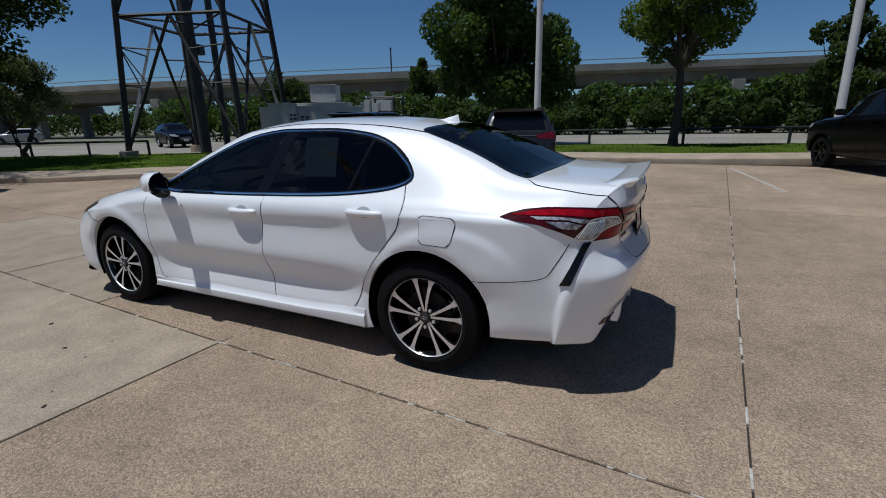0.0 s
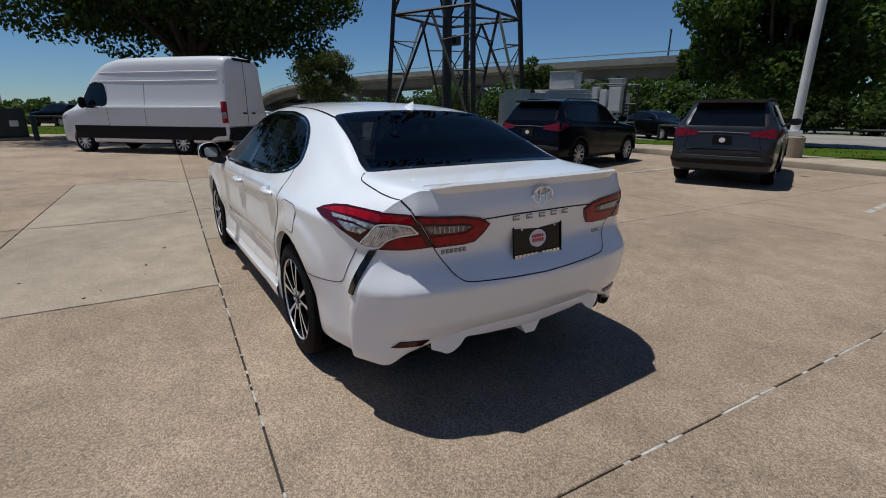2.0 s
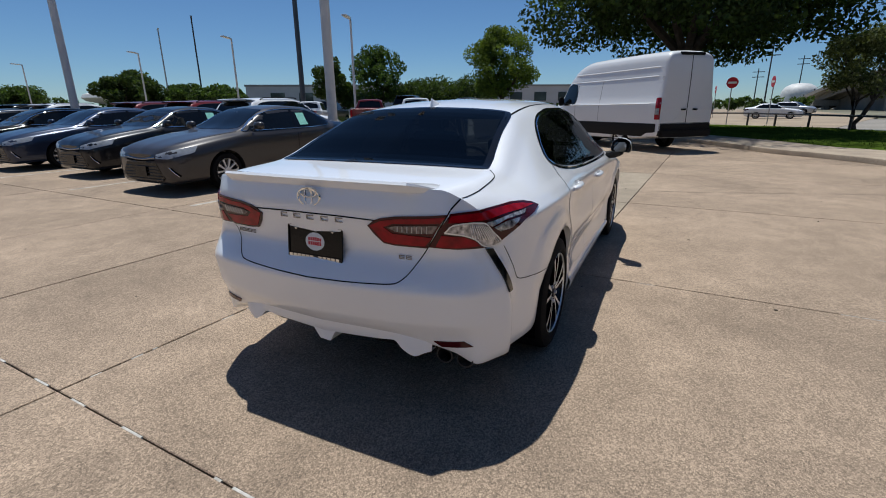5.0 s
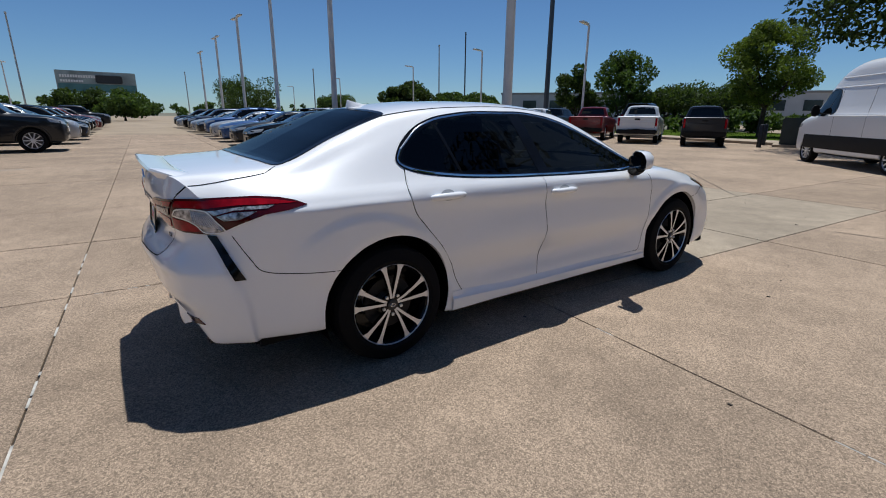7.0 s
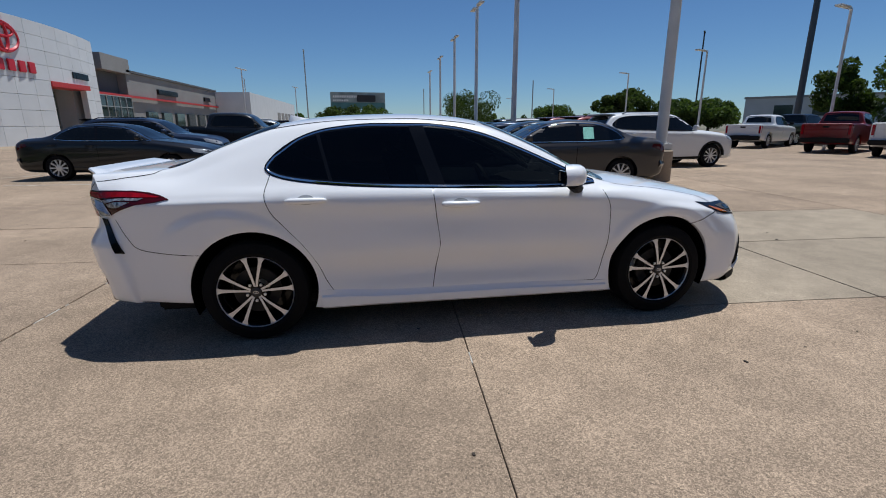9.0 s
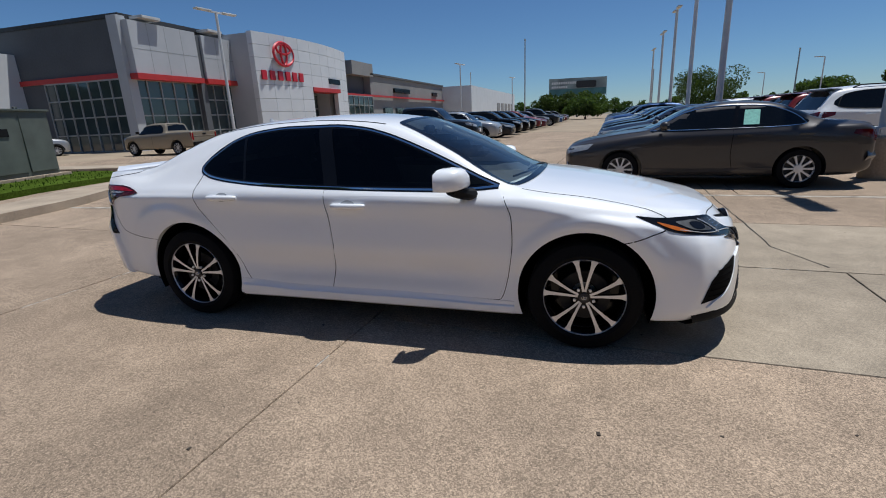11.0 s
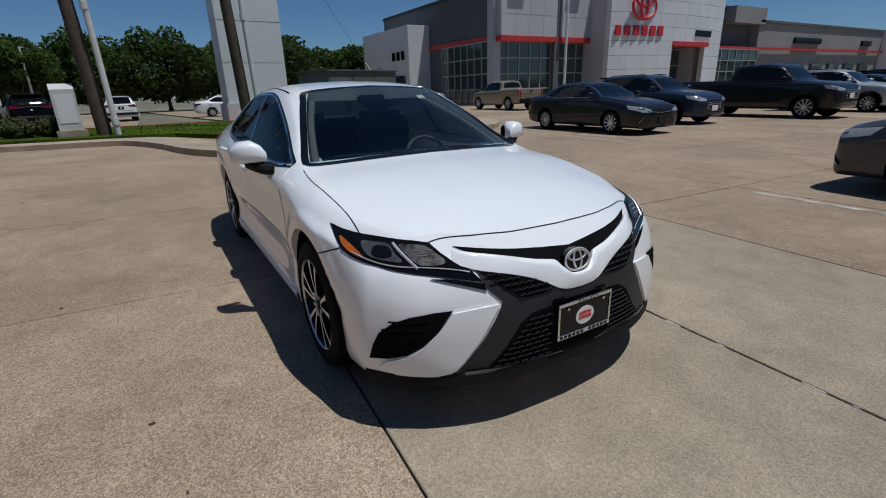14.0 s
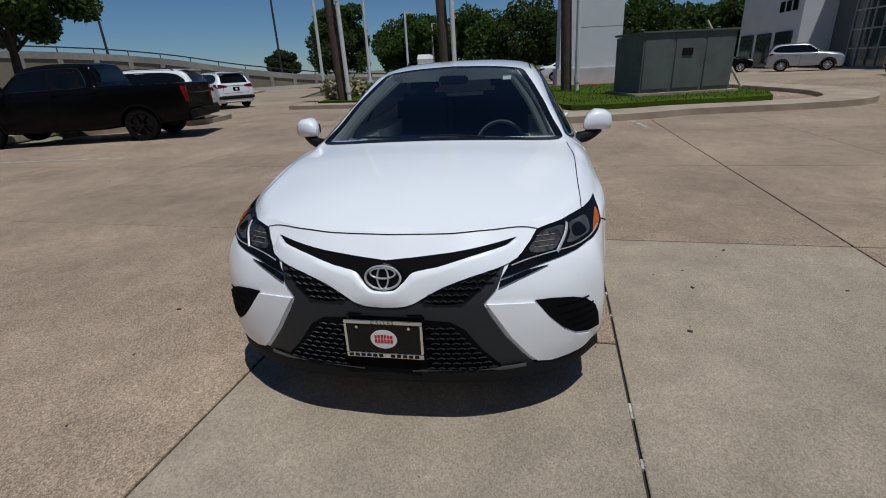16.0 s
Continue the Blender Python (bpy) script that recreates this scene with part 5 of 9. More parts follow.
LEAFBRIGHT = material("bright_leaves", (0.105, 0.150, 0.029), 0.7, spec=0.2, vary=0.45, island=True, spot=0.3, spot_scale=0.4)
LEAFGREY = material("grey_green_leaves", (0.105, 0.125, 0.060), 0.8, spec=0.15, vary=0.5, island=True, spot=0.3, spot_scale=0.3)
for leaf in (LEAFDARK, LEAFMID, LEAFBRIGHT, LEAFGREY):  # thin leaves glow a little against the light
    n, l = leaf.node_tree.nodes, leaf.node_tree.links
    b = n["Principled BSDF"]
    through_leaf, blend = n.new("ShaderNodeBsdfTranslucent"), n.new("ShaderNodeMixShader")
    yellow = n.new("ShaderNodeVectorMath")
    yellow.operation, yellow.inputs[1].default_value = "MULTIPLY", (1.9, 1.9, 0.9)
    l.new(b.inputs["Base Color"].links[0].from_socket, yellow.inputs[0])
    l.new(yellow.outputs[0], through_leaf.inputs[0])
    blend.inputs[0].default_value = 0.35
    l.new(b.outputs[0], blend.inputs[1])
    l.new(through_leaf.outputs[0], blend.inputs[2])
    l.new(blend.outputs[0], n["Material Output"].inputs[0])
POLEWHITE = material("pole_white", (0.68, 0.68, 0.66), 0.5, spot=0.12, spot_scale=1.5, grain=0.08)
POLEDARK = material("pole_dark", (0.035, 0.036, 0.038), 0.6, spot=0.2, spot_scale=3)
WOODPOLE = material("weathered_wood", (0.085, 0.062, 0.045), 0.9, spot=0.35, spot_scale=4, grain=0.35, grain_scale=30, bump=0.4)
STEEL = material("weathered_steel", (0.040, 0.036, 0.033), 0.65, metal=0.3, spot=0.4, spot_scale=1.2, grain=0.2)
GALV = material("galvanised_steel", (0.42, 0.42, 0.41), 0.5, metal=0.5, spot=0.25, spot_scale=2)
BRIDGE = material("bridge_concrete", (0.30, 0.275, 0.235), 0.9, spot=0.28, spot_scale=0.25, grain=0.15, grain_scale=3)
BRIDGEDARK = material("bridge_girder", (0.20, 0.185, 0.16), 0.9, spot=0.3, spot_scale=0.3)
CABINET = material("green_grey_steel", (0.110, 0.125, 0.105), 0.55, spot=0.25, spot_scale=1.5, grain=0.1)
PALEBOX = material("pale_metal_box", (0.58, 0.58, 0.56), 0.55, spot=0.15, spot_scale=1.2)
PANELWHITE = material("white_wall_panel", (0.70, 0.71, 0.71), 0.5, spot=0.06, spot_scale=0.6, vary=0.05)
PANELGREY = material("light_grey_panel", (0.48, 0.49, 0.50), 0.55, spot=0.08, spot_scale=0.5, vary=0.05)
WALLGREY = material("dark_grey_wall", (0.105, 0.112, 0.120), 0.85, spot=0.12, spot_scale=0.4, grain=0.1, grain_scale=8)
WALLMID = material("mid_grey_wall", (0.27, 0.265, 0.255), 0.85, spot=0.10, spot_scale=0.4, grain=0.1, grain_scale=8)
STRIPE = material("red_fascia", (0.52, 0.035, 0.03), 0.45, spot=0.08, spot_scale=2)
BLDGLASS = material("showroom_glass", (0.050, 0.070, 0.072), 0.05, spec=0.8, spot=0.35, spot_scale=0.35)
MULLION = material("mullion_grey", (0.36, 0.37, 0.36), 0.5, metal=0.3)
CARGLASS = material("car_glass", (0.004, 0.005, 0.006), 0.03, spec=0.36, spot=0.3, spot_scale=1.2)
SIGNBOARD = material("billboard_skin", (0.27, 0.32, 0.31), 0.6, spot=0.6, spot_scale=0.25)
TEALBOARD = material("billboard_teal", (0.08, 0.20, 0.20), 0.6, spot=0.3, spot_scale=0.4)
STICKER = material("window_sticker", (0.25, 0.60, 0.50), 0.7, spot=0.2, spot_scale=30)

# ---- ground, slabs, kerbs, lawn, roads ----
bm = bmesh.new()
bmesh.ops.create_grid(bm, x_segments=40, y_segments=40, size=2400)
bmesh.ops.translate(bm, vec=(0, 0, -0.10), verts=bm.verts[:])
solid("ground", bm, EARTH, "dry earth and grass plain reaching the horizon", "ground", kind="structure")
SLABS = thing("pavement", "tan concrete lot cast in large jointed slabs", "pavement", kind="structure", m=pose(0, 0, 0, 0, 0, -3.4))
bm = bmesh.new()
box(bm, -24.5, 25.0, -13.0, 33.0, -0.09, -0.016)
part("joint_bed", bm, JOINT, SLABS)
rng = random.Random(5)


def slab(u0, u1, v0, v1, mat, lift=0.0):
    gap = lambda u: 0.0032 if u == -0.02 and v1 < 1.2 or u < -4 else (0.0048 if u < -3 else 0.0065)
    g = 0.0068 if -0.8 < v0 < 1.5 else 0.005
    bm = bmesh.new()
    box(bm, u0 + gap(u0), u1 - gap(u1), v0 + g, v1 - g, -0.06, lift, 0.003)
    part("slab", bm, mat, SLABS)


far_u = [-24.4, -20.9, -17.3, -13.8, -10.2, -6.65, -3.07, -0.02, 3.45, 7.0, 10.5, 14.0, 17.6, 21.2, 24.9]
for i, (u0, u1) in enumerate(zip(far_u, far_u[1:])):
    for v0, v1 in ((-12.9, -9.2), (-9.2, -5.5), (-5.5, -0.72), (-0.72, 1.13), (1.13, 3.0), (3.0, 5.2), (5.2, 8.8), (8.8, 12.4), (12.4, 16.0), (16.0, 19.6), (19.6, 23.2), (23.2, 28.0), (28.0, 32.9)):
        if u0 >= 7.0 and 1.1 < v0 < 12:
            if (u0, v0) == (7.0, 1.13):
                slab(7.0, 24.9, 1.13, 12.4, CONCRETE)
        elif u0 == 3.45 and v0 in (1.13, 3.0):
            continue
        elif u0 == -0.02 and v0 in (1.13, 3.0):
            slab(u0, 7.0, v0, v1, GREYSLAB if v0 < 2 else CONCRETE, 0.001)
        elif v0 == -5.5 and u1 <= 0:
            slab(u0, u1, -5.5, 1.13, CONCRETE, 0.0015 * (i % 2))
        elif v0 == -0.72 and u1 <= 0:
            continue
        elif v0 == -0.72 and u0 == -0.02:
            slab(-0.02, 1.6, v0, v1, CONCRETE)
            slab(1.6, 3.45, v0, v1, GREYSLAB)
        elif (u0, v0) == (3.45, -0.72):
            slab(u0, u1, v0, v1, GREYSLAB, 0.001)
        else:
            slab(u0, u1, v0, v1, CONCRETE, 0.0015 * rng.random())
bm = bmesh.new()
r2 = random.Random(8)
for line in range(3):
    for k in range((30, 40, 14)[line]):
        if line == 0:
            u, v, du, dv = -3.3 + r2.random() * 6.5, 1.13, 0.01 + 0.05 * r2.random() ** 2, 0.005
        elif line == 1:
            u, v, du, dv = -3.07, -5 + r2.random() * 7.5, 0.006, 0.02 + 0.06 * r2.random()
        else:
            u, v, du, dv = -0.02, -5 + r2.random() * 6, 0.004, 0.02 + 0.05 * r2.random()
        box(bm, u - du, u + du, v - dv, v + dv, -0.02, -0.003 + 0.004 * r2.random())
part("sealant_crumbs", bm, CHIP, SLABS, "pale crumbs of old joint sealant")["kind"] = "stuff"
bm = bmesh.new()
for k in range(110):
    x, y = r2.uniform(-7, 7), r2.uniform(-7, 6)
    s = 0.003 + 0.011 * r2.random() ** 3
    box(bm, -s, s, -s * 0.6, s * 0.6, -0.002, s * 0.5, m=pose(x, y, 0.001, 0, 0, r2.uniform(0, 180)))
tagged(part("debris", bm, BARK, SLABS, "scattered bits of leaf and bark"), kind="stuff")


def sheet(name, outline, z0, z1, mat, label, category="pavement"):
    bm = bmesh.new()
    prism(bm, outline, z0, z1)
    return solid(name, bm, mat, label, category, kind="structure", angle=20)


sheet("lot_beyond", [(-24, 33.5), (26, 30), (60, 40), (60, 220), (-24, 220)], -0.09, -0.012, FARLOT, "tan concrete lot running on between rows of cars")
sheet("lot_forecourt", [(-62, -2), (-24.2, 3), (-22.5, 34), (-24, 220), (-62, 220)], -0.09, -0.010, FARLOT, "tan concrete forecourt before the showroom")
sheet("road", [(-150, -70), (-60, -45), (-12, -38), (12, -37.5), (40, -26), (70, -6), (70, 14), (38, 2), (28.5, -9.2), (20, -13), (10, -19), (1.8, -21.2), (-12, -22.6), (-150, -30)], -0.08, 0.0, ROAD, "pale concrete road past the lot", "road")
sheet("far_lot", [(29, -9), (60, -20), (160, -30), (160, 40), (60, 30), (36, 4)], -0.08, 0.02, FARLOT, "pale concrete lot across the road", "pavement")
sheet("drive", [(-14.6, -9.6), (-24, -2), (-60, -2), (-60, -9), (-30, -12), (-25, -13.5), (-70, -26), (-70, -34), (-12, -17)], -0.08, -0.006, FARLOT, "concrete driveway leading off the lot", "road")


def kerb_run(name, pts, label, n=6, close=False, width=0.16, apron=0.0, mat=None, height=0.15):
    """A kerb with a rounded nose along pts; its back (and any apron of concrete) lies to the left of the way."""
    P = [tuple(p[:2]) for p in pchip([(x, y, 0) for x, y in pts], n)]
    rows = []
    for i, (x, y) in enumerate(P):
        a, b = Vector(P[max(i - 1, 0)]), Vector(P[min(i + 1, len(P) - 1)])
        t = (b - a).normalized()
        nx, ny = -t.y, t.x
        prof = [(0, -0.06), (0.0, height - 0.045), (0.012, height - 0.015), (0.045, height), (width, height + 0.003), (width + apron, height + 0.008), (width + apron, -0.05)]
        rows.append([(x + nx * o, y + ny * o, z) for o, z in prof])
    bm = bmesh.new()
    grid_faces(bm, rows)
    bmesh.ops.recalc_face_normals(bm, faces=bm.faces[:])
    if sum(f.normal.z for f in bm.faces) < 0:
        bmesh.ops.reverse_faces(bm, faces=bm.faces[:])
    return solid(name, bm, mat or KERB, label, "kerb", kind="structure", angle=25)


def lawn(name, outline, z, label, blades=4000, mat=None, tall=0.055):
    bm = bmesh.new()
    prism(bm, outline, -0.08, z)
    solid(name, bm, GRASS, label, "lawn", kind="structure", angle=20)
    xs, ys = [p[0] for p in outline], [p[1] for p in outline]
    verts, faces = [], []
    r = random.Random(len(outline) + blades)
    while len(faces) < blades:
        x, y = r.uniform(min(xs), max(xs)), r.uniform(min(ys), max(ys))
        inside = False
        for (x0, y0), (x1, y1) in zip(outline, outline[1:] + outline[:1]):
            if (y0 > y) != (y1 > y) and x < (x1 - x0) * (y - y0) / (y1 - y0) + x0:
                inside = not inside
        if not inside:
            continue
        a, h, w = r.uniform(0, 6.3), tall * (0.6 + r.random()), 0.018
        k = len(verts)
        lx, ly = r.uniform(-0.03, 0.03), r.uniform(-0.03, 0.03)
        verts += [(x - w * math.cos(a), y - w * math.sin(a), z - 0.005), (x + w * math.cos(a), y + w * math.sin(a), z - 0.005), (x + lx, y + ly, z + h)]
        faces.append((k, k + 1, k + 2))
    me = bpy.data.meshes.new(name + "_blades")
    me.from_pydata(verts, [], faces)
    me.materials.append(mat or BLADE)
    tagged(new("grass_blades", me), "short green grass blades", "grass", kind="stuff")


EDGE = [(-40, -24), (-22, -18), (-12, -15.2), (-5.9, -13.6), (-2, -13.0), (2, -13.4), (6.3, -13.9), (7.0, -13.0), (7.1, -9.2), (7.6, -7.9), (9.3, -6.6), (11.6, -5.1), (12.9, -4.0), (14.6, -3.2), (19, -0.5), (23, 3.5), (25.2, 9), (26.5, 20), (28, 33)]
kerb_run("kerb", EDGE[::-1], "worn concrete kerb with an apron at the lot's edge", 10, apron=1.9)
lawn("lawn", [(-40, -26.4), (-22, -20.2), (-12, -17.2), (-5.9, -15.8), (-2, -15.1), (2, -15.5), (8.2, -16.1), (8.9, -9.8), (10.6, -8.2), (13.8, -5.8), (15.6, -4.9), (20.5, -2.1), (25.0, 2.6), (27.2, 8.6), (28.6, 20), (30, 33), (42, 33), (40, 8), (36, 2), (28.5, -9.0), (20, -12.6), (10, -18.6), (1.8, -20.9), (-12, -22.3), (-40, -30)], 0.148, "mown grass strip between lot and road", 9000)
ISLE = [(-16.9, -9.2), (-16.2, -5.0), (-15.4, -1.6), (-12.8, -0.2), (-10.2, 0.5), (-9.25, 1.2), (-9.5, 2.6), (-10.3, 4.4), (-10.7, 6.8), (-11.2, 8.3), (-12.6, 9.3), (-14.5, 9.7), (-19, 9.2), (-26, 8.0)]
kerb_run("island_kerb", ISLE[::-1], "pale rounded kerb of a planted island", 6, apron=1.1)
lawn("island_lawn", [(-18.2, -9.2), (-17.5, -5), (-16.6, -0.7), (-13.4, 1.0), (-11.2, 1.9), (-11.2, 3.0), (-11.8, 4.8), (-12.1, 7.0), (-12.4, 7.9), (-14.3, 8.6), (-19, 8.2), (-24, 7.4), (-23.5, 0.5), (-24, -9)], 0.15, "mown green island lawn", 5000)
kerb_run("red_kerb", [(-24.2, 9.0), (-24.0, 4.0), (-24.2, -2), (-24.6, -9)], "red-painted kerb behind the island", 4, width=0.5, mat=REDKERB, height=0.17)
kerb_run("drive_kerb", [(-12.6, -14.2), (-13.0, -11.8), (-12.4, -10.6), (-11.2, -10.4), (-9.6, -11.4), (-8.4, -13.0)], "pale kerb by the driveway mouth", 10, apron=0.3)
lawn("drive_lawn", [(-13, -14.6), (-12.7, -11.9), (-12.2, -11.0), (-11.2, -10.8), (-9.9, -11.7), (-9.4, -14.8)], 0.15, "small patch of grass by the driveway", 900)
bm = bmesh.new()
STALLS = [((-1.40, -12.2), (-1.72, -7.3)), ((-3.87, -11.8), (-4.43, -7.4)), ((-7.6, -12.6), (-8.0, -8.2)), ((3.2, -12.6), (3.0, -7.9)), ((6.6, -12.4), (6.5, -8.3)),
          ((0.6, 5.0), (6.2, 4.7)), ((0.7, 8.4), (6.3, 8.2)), ((0.8, 11.7), (6.4, 11.5)), ((-4.3, 8.6), (-9.3, 8.95)), ((-4.3, 12.2), (-9.3, 12.5)), ((-8.35, 3.05), (-7.0, 3.1)), ((-10.9, 10.6), (-9.8, 11.8))]
for (x0, y0), (x1, y1) in STALLS:
    a, b = Vector((x0, y0, 0)), Vector((x1, y1, 0))
    d = (b - a).normalized()
    s = Vector((-d.y, d.x, 0)) * 0.05
    bm.faces.new([bm.verts.new(p + Vector((0, 0, 0.0045))) for p in (a - s, b - s, b + s, a + s)])
bmesh.ops.recalc_face_normals(bm, faces=bm.faces[:])
solid("stall_lines", bm, PAINTLINE, "worn white painted parking lines", "line marking", kind="structure", angle=0)


bm = bmesh.new()
wander = random.Random(31)
CRACKS = [[(3.40, 6.2), (3.36, 5.4), (3.30, 4.2), (3.25, 2.6), (3.20, 1.72), (3.44, 1.05)], [(13.1, 6.2), (9.9, 3.58), (6.73, 0.98), (6.45, 0.72)], [(4.62, -1.2), (4.75, -1.85), (5.53, -4.21), (5.75, -5.2)]]
for crack in CRACKS:
    P = [Vector((x, y, 0.0035)) for x, y in crack]
    line = []
    for a, b in zip(P, P[1:]):
        n = max(2, int((b - a).length / 0.16))
        line += [a.lerp(b, k / n) + Vector((wander.uniform(-0.008, 0.008), wander.uniform(-0.008, 0.008), 0)) for k in range(n)]
    line.append(P[-1])
    sides = []
    for k, p in enumerate(line):
        d = (line[min(k + 1, len(line) - 1)] - line[max(k - 1, 0)]).normalized()
        q = Vector((-d.y, d.x, 0)) * wander.uniform(0.004, 0.011)
        sides.append((bm.verts.new(p - q), bm.verts.new(p + q)))
    for a, b in zip(sides, sides[1:]):
        bm.faces.new((a[0], b[0], b[1], a[1]))
bmesh.ops.recalc_face_normals(bm, faces=bm.faces[:])
solid("crack_filler", bm, JOINT, "dark tar filler along a slab crack", "crack filler", kind="structure", angle=0)


# ---- trees ----
def leaf_cloud(centres, radii, count, size, seed, squash=0.8):
    """Many small tilted leaf quads, gathered near the shells of overlapping clumps."""
    r = np.random.RandomState(seed)
    C, Rr = np.array(centres), np.array(radii)
    pick = r.choice(len(C), count, p=(Rr**2) / (Rr**2).sum())
    d = r.normal(size=(count, 3))
    d /= np.linalg.norm(d, axis=1)[:, None]
    p = C[pick] + d * (Rr[pick] * (0.45 + 0.62 * r.rand(count) ** 0.6))[:, None] * np.array([1, 1, squash])
    a = r.normal(size=(count, 3)); a /= np.linalg.norm(a, axis=1)[:, None]
    b = np.cross(a, r.normal(size=(count, 3))); b /= np.linalg.norm(b, axis=1)[:, None]
    s = (size * (0.6 + 0.8 * r.rand(count)))[:, None]
    V = np.stack([p - a * s, p + b * s * 0.55, p + a * s, p - b * s * 0.55], axis=1).reshape(-1, 3)
    F = np.arange(count * 4).reshape(-1, 4)
    return V.tolist(), F.tolist()


def tree(name, x, y, height, radius, trunk_h, leaves, mat, seed, label, size=0.16, trunk_r=0.16, clumps=26, stems=1, squash=0.75, base=0.0, shape="round"):
    r = random.Random(seed)
    t = thing(name, label, "tree", m=pose(x, y, base))
    bm = bmesh.new()
    centres, radii = [], []
    top = height
    for s in range(stems):
        lean = r.uniform(0, 6.3)
        k = 0.0 if stems == 1 else radius * 0.28
        fork = Vector((math.cos(lean) * k, math.sin(lean) * k, trunk_h))
        foot = Vector((math.cos(lean) * 0.1 * (stems > 1), math.sin(lean) * 0.1 * (stems > 1), -0.1))
        tube(bm, [foot, foot * 0.6 + Vector((r.uniform(-.05, .05), r.uniform(-.05, .05), 0.4)), (foot + fork) / 2 + Vector((r.uniform(-.1, .1), r.uniform(-.1, .1), 0)), fork], [trunk_r * 1.5, trunk_r * 1.1, trunk_r, trunk_r * 0.85], 9)
        for j in range(9 if stems == 1 else 4):
            a = lean + j * 2.4 + r.uniform(-0.3, 0.3)
            reach = radius * r.uniform(0.45, 0.9)
            z = trunk_h + (top - trunk_h) * r.uniform(0.25, 0.85)
            end = Vector((math.cos(a) * reach, math.sin(a) * reach, z))
            mid = fork * 0.5 + end * 0.5 + Vector((r.uniform(-.2, .2), r.uniform(-.2, .2), 0.12 * height * r.uniform(-0.3, 0.5)))
            tube(bm, [fork, mid, end], [trunk_r * 0.55, trunk_r * 0.32, trunk_r * 0.08], 6)
            centres.append(tuple(end))
            radii.append(radius * r.uniform(0.22, 0.36))
    part("trunk", bm, BARK, t)
    for j in range(clumps):
        a, q = r.uniform(0, 6.3), math.sqrt(r.random())
        f = r.random()
        if shape == "cone":
            z = trunk_h + (top - trunk_h) * f
            reach = radius * (1 - f) * q
        else:
            z = trunk_h + (top - trunk_h) * (0.12 + 0.8 * f)
            reach = radius * math.sqrt(max(0.05, 1 - (2 * (0.12 + 0.8 * f) - 0.85) ** 2)) * q * 0.86
        centres.append((math.cos(a) * reach, math.sin(a) * reach, z))
        radii.append(radius * r.uniform(0.16, 0.32) * (0.75 if shape == "cone" else 1))
    V, F = leaf_cloud(centres, radii, leaves, size, seed, squash)
    me = bpy.data.meshes.new("crown")
    me.from_pydata(V, [], F)
    me.materials.append(mat)
    c = new("crown", me)
    c.parent = t
    return t


def toward(x, y, degrees, d):
    return x + math.cos(radians(degrees)) * d, y + math.sin(radians(degrees)) * d


tree("oak_tree", 24.0, -1.5, 12.5, 8.1, 3.5, 90000, LEAFDARK, 3, "broad live oak with a low dark crown and forked limbs", 0.12, 0.40, 96, 1, 0.55)
tree("young_tree", 28.6, -9.9, 5.2, 2.4, 1.5, 15000, LEAFGREY, 5, "small multi-stemmed grey-green tree on the verge", 0.075, 0.11, 34, 3, 0.8)
tree("elm_tree", 31.5, 10.6, 7.0, 2.7, 1.9, 20000, LEAFBRIGHT, 7, "bright green street tree with feathery crown", 0.085, 0.16, 46, 1, 0.8)
tree("verge_tree", 6.1, -21.6, 9.5, 3.7, 1.8, 44000, LEAFMID, 9, "dense dark broadleaf tree on the verge", 0.12, 0.22, 44, 1, 0.9, 0.1)
tree("verge_tree", -2.3, -20.0, 9.2, 2.4, 3.1, 26000, LEAFBRIGHT, 12, "broadleaf tree with a clear trunk on the verge", 0.085, 0.17, 30, 1, 0.9, 0.1)
tree("verge_tree", -13.2, -19.4, 8.6, 3.2, 2.6, 28000, LEAFMID, 14, "broadleaf tree on the verge by the driveway", 0.12, 0.17, 30, 1, 0.9, 0.1)
tree("island_tree", -46.5, -18.5, 7.6, 3.1, 1.8, 16000, LEAFMID, 21, "dense dark tree beyond the driveway planting", 0.17, 0.2, 44, 1, 0.9)
tree("island_tree", -52.0, -10.5, 6.6, 3.0, 1.6, 11000, LEAFMID, 22, "rounded green tree beyond the driveway planting", 0.17, 0.17, 36, 1, 0.9)
tree("juniper", -11.5, -36.0, 8.2, 2.6, 0.8, 7000, LEAFDARK, 16, "dark pointed juniper beyond the road", 0.17, 0.16, 40, 1, 1.1, 0.0, "cone")
tree("juniper", -16.5, -34.0, 8.6, 3.4, 0.8, 7000, LEAFMID, 17, "broad juniper beyond the road", 0.18, 0.16, 40, 1, 1.0)
tree("juniper", 21.5, -41.5, 7.2, 2.3, 0.8, 5000, LEAFDARK, 18, "dark pointed juniper beyond the road", 0.18, 0.15, 34, 1, 1.1, 0.0, "cone")
tree("juniper", 29.5, -30.5, 6.4, 2.4, 0.8, 5000, LEAFDARK, 19, "dark rounded juniper beyond the road", 0.17, 0.15, 30)
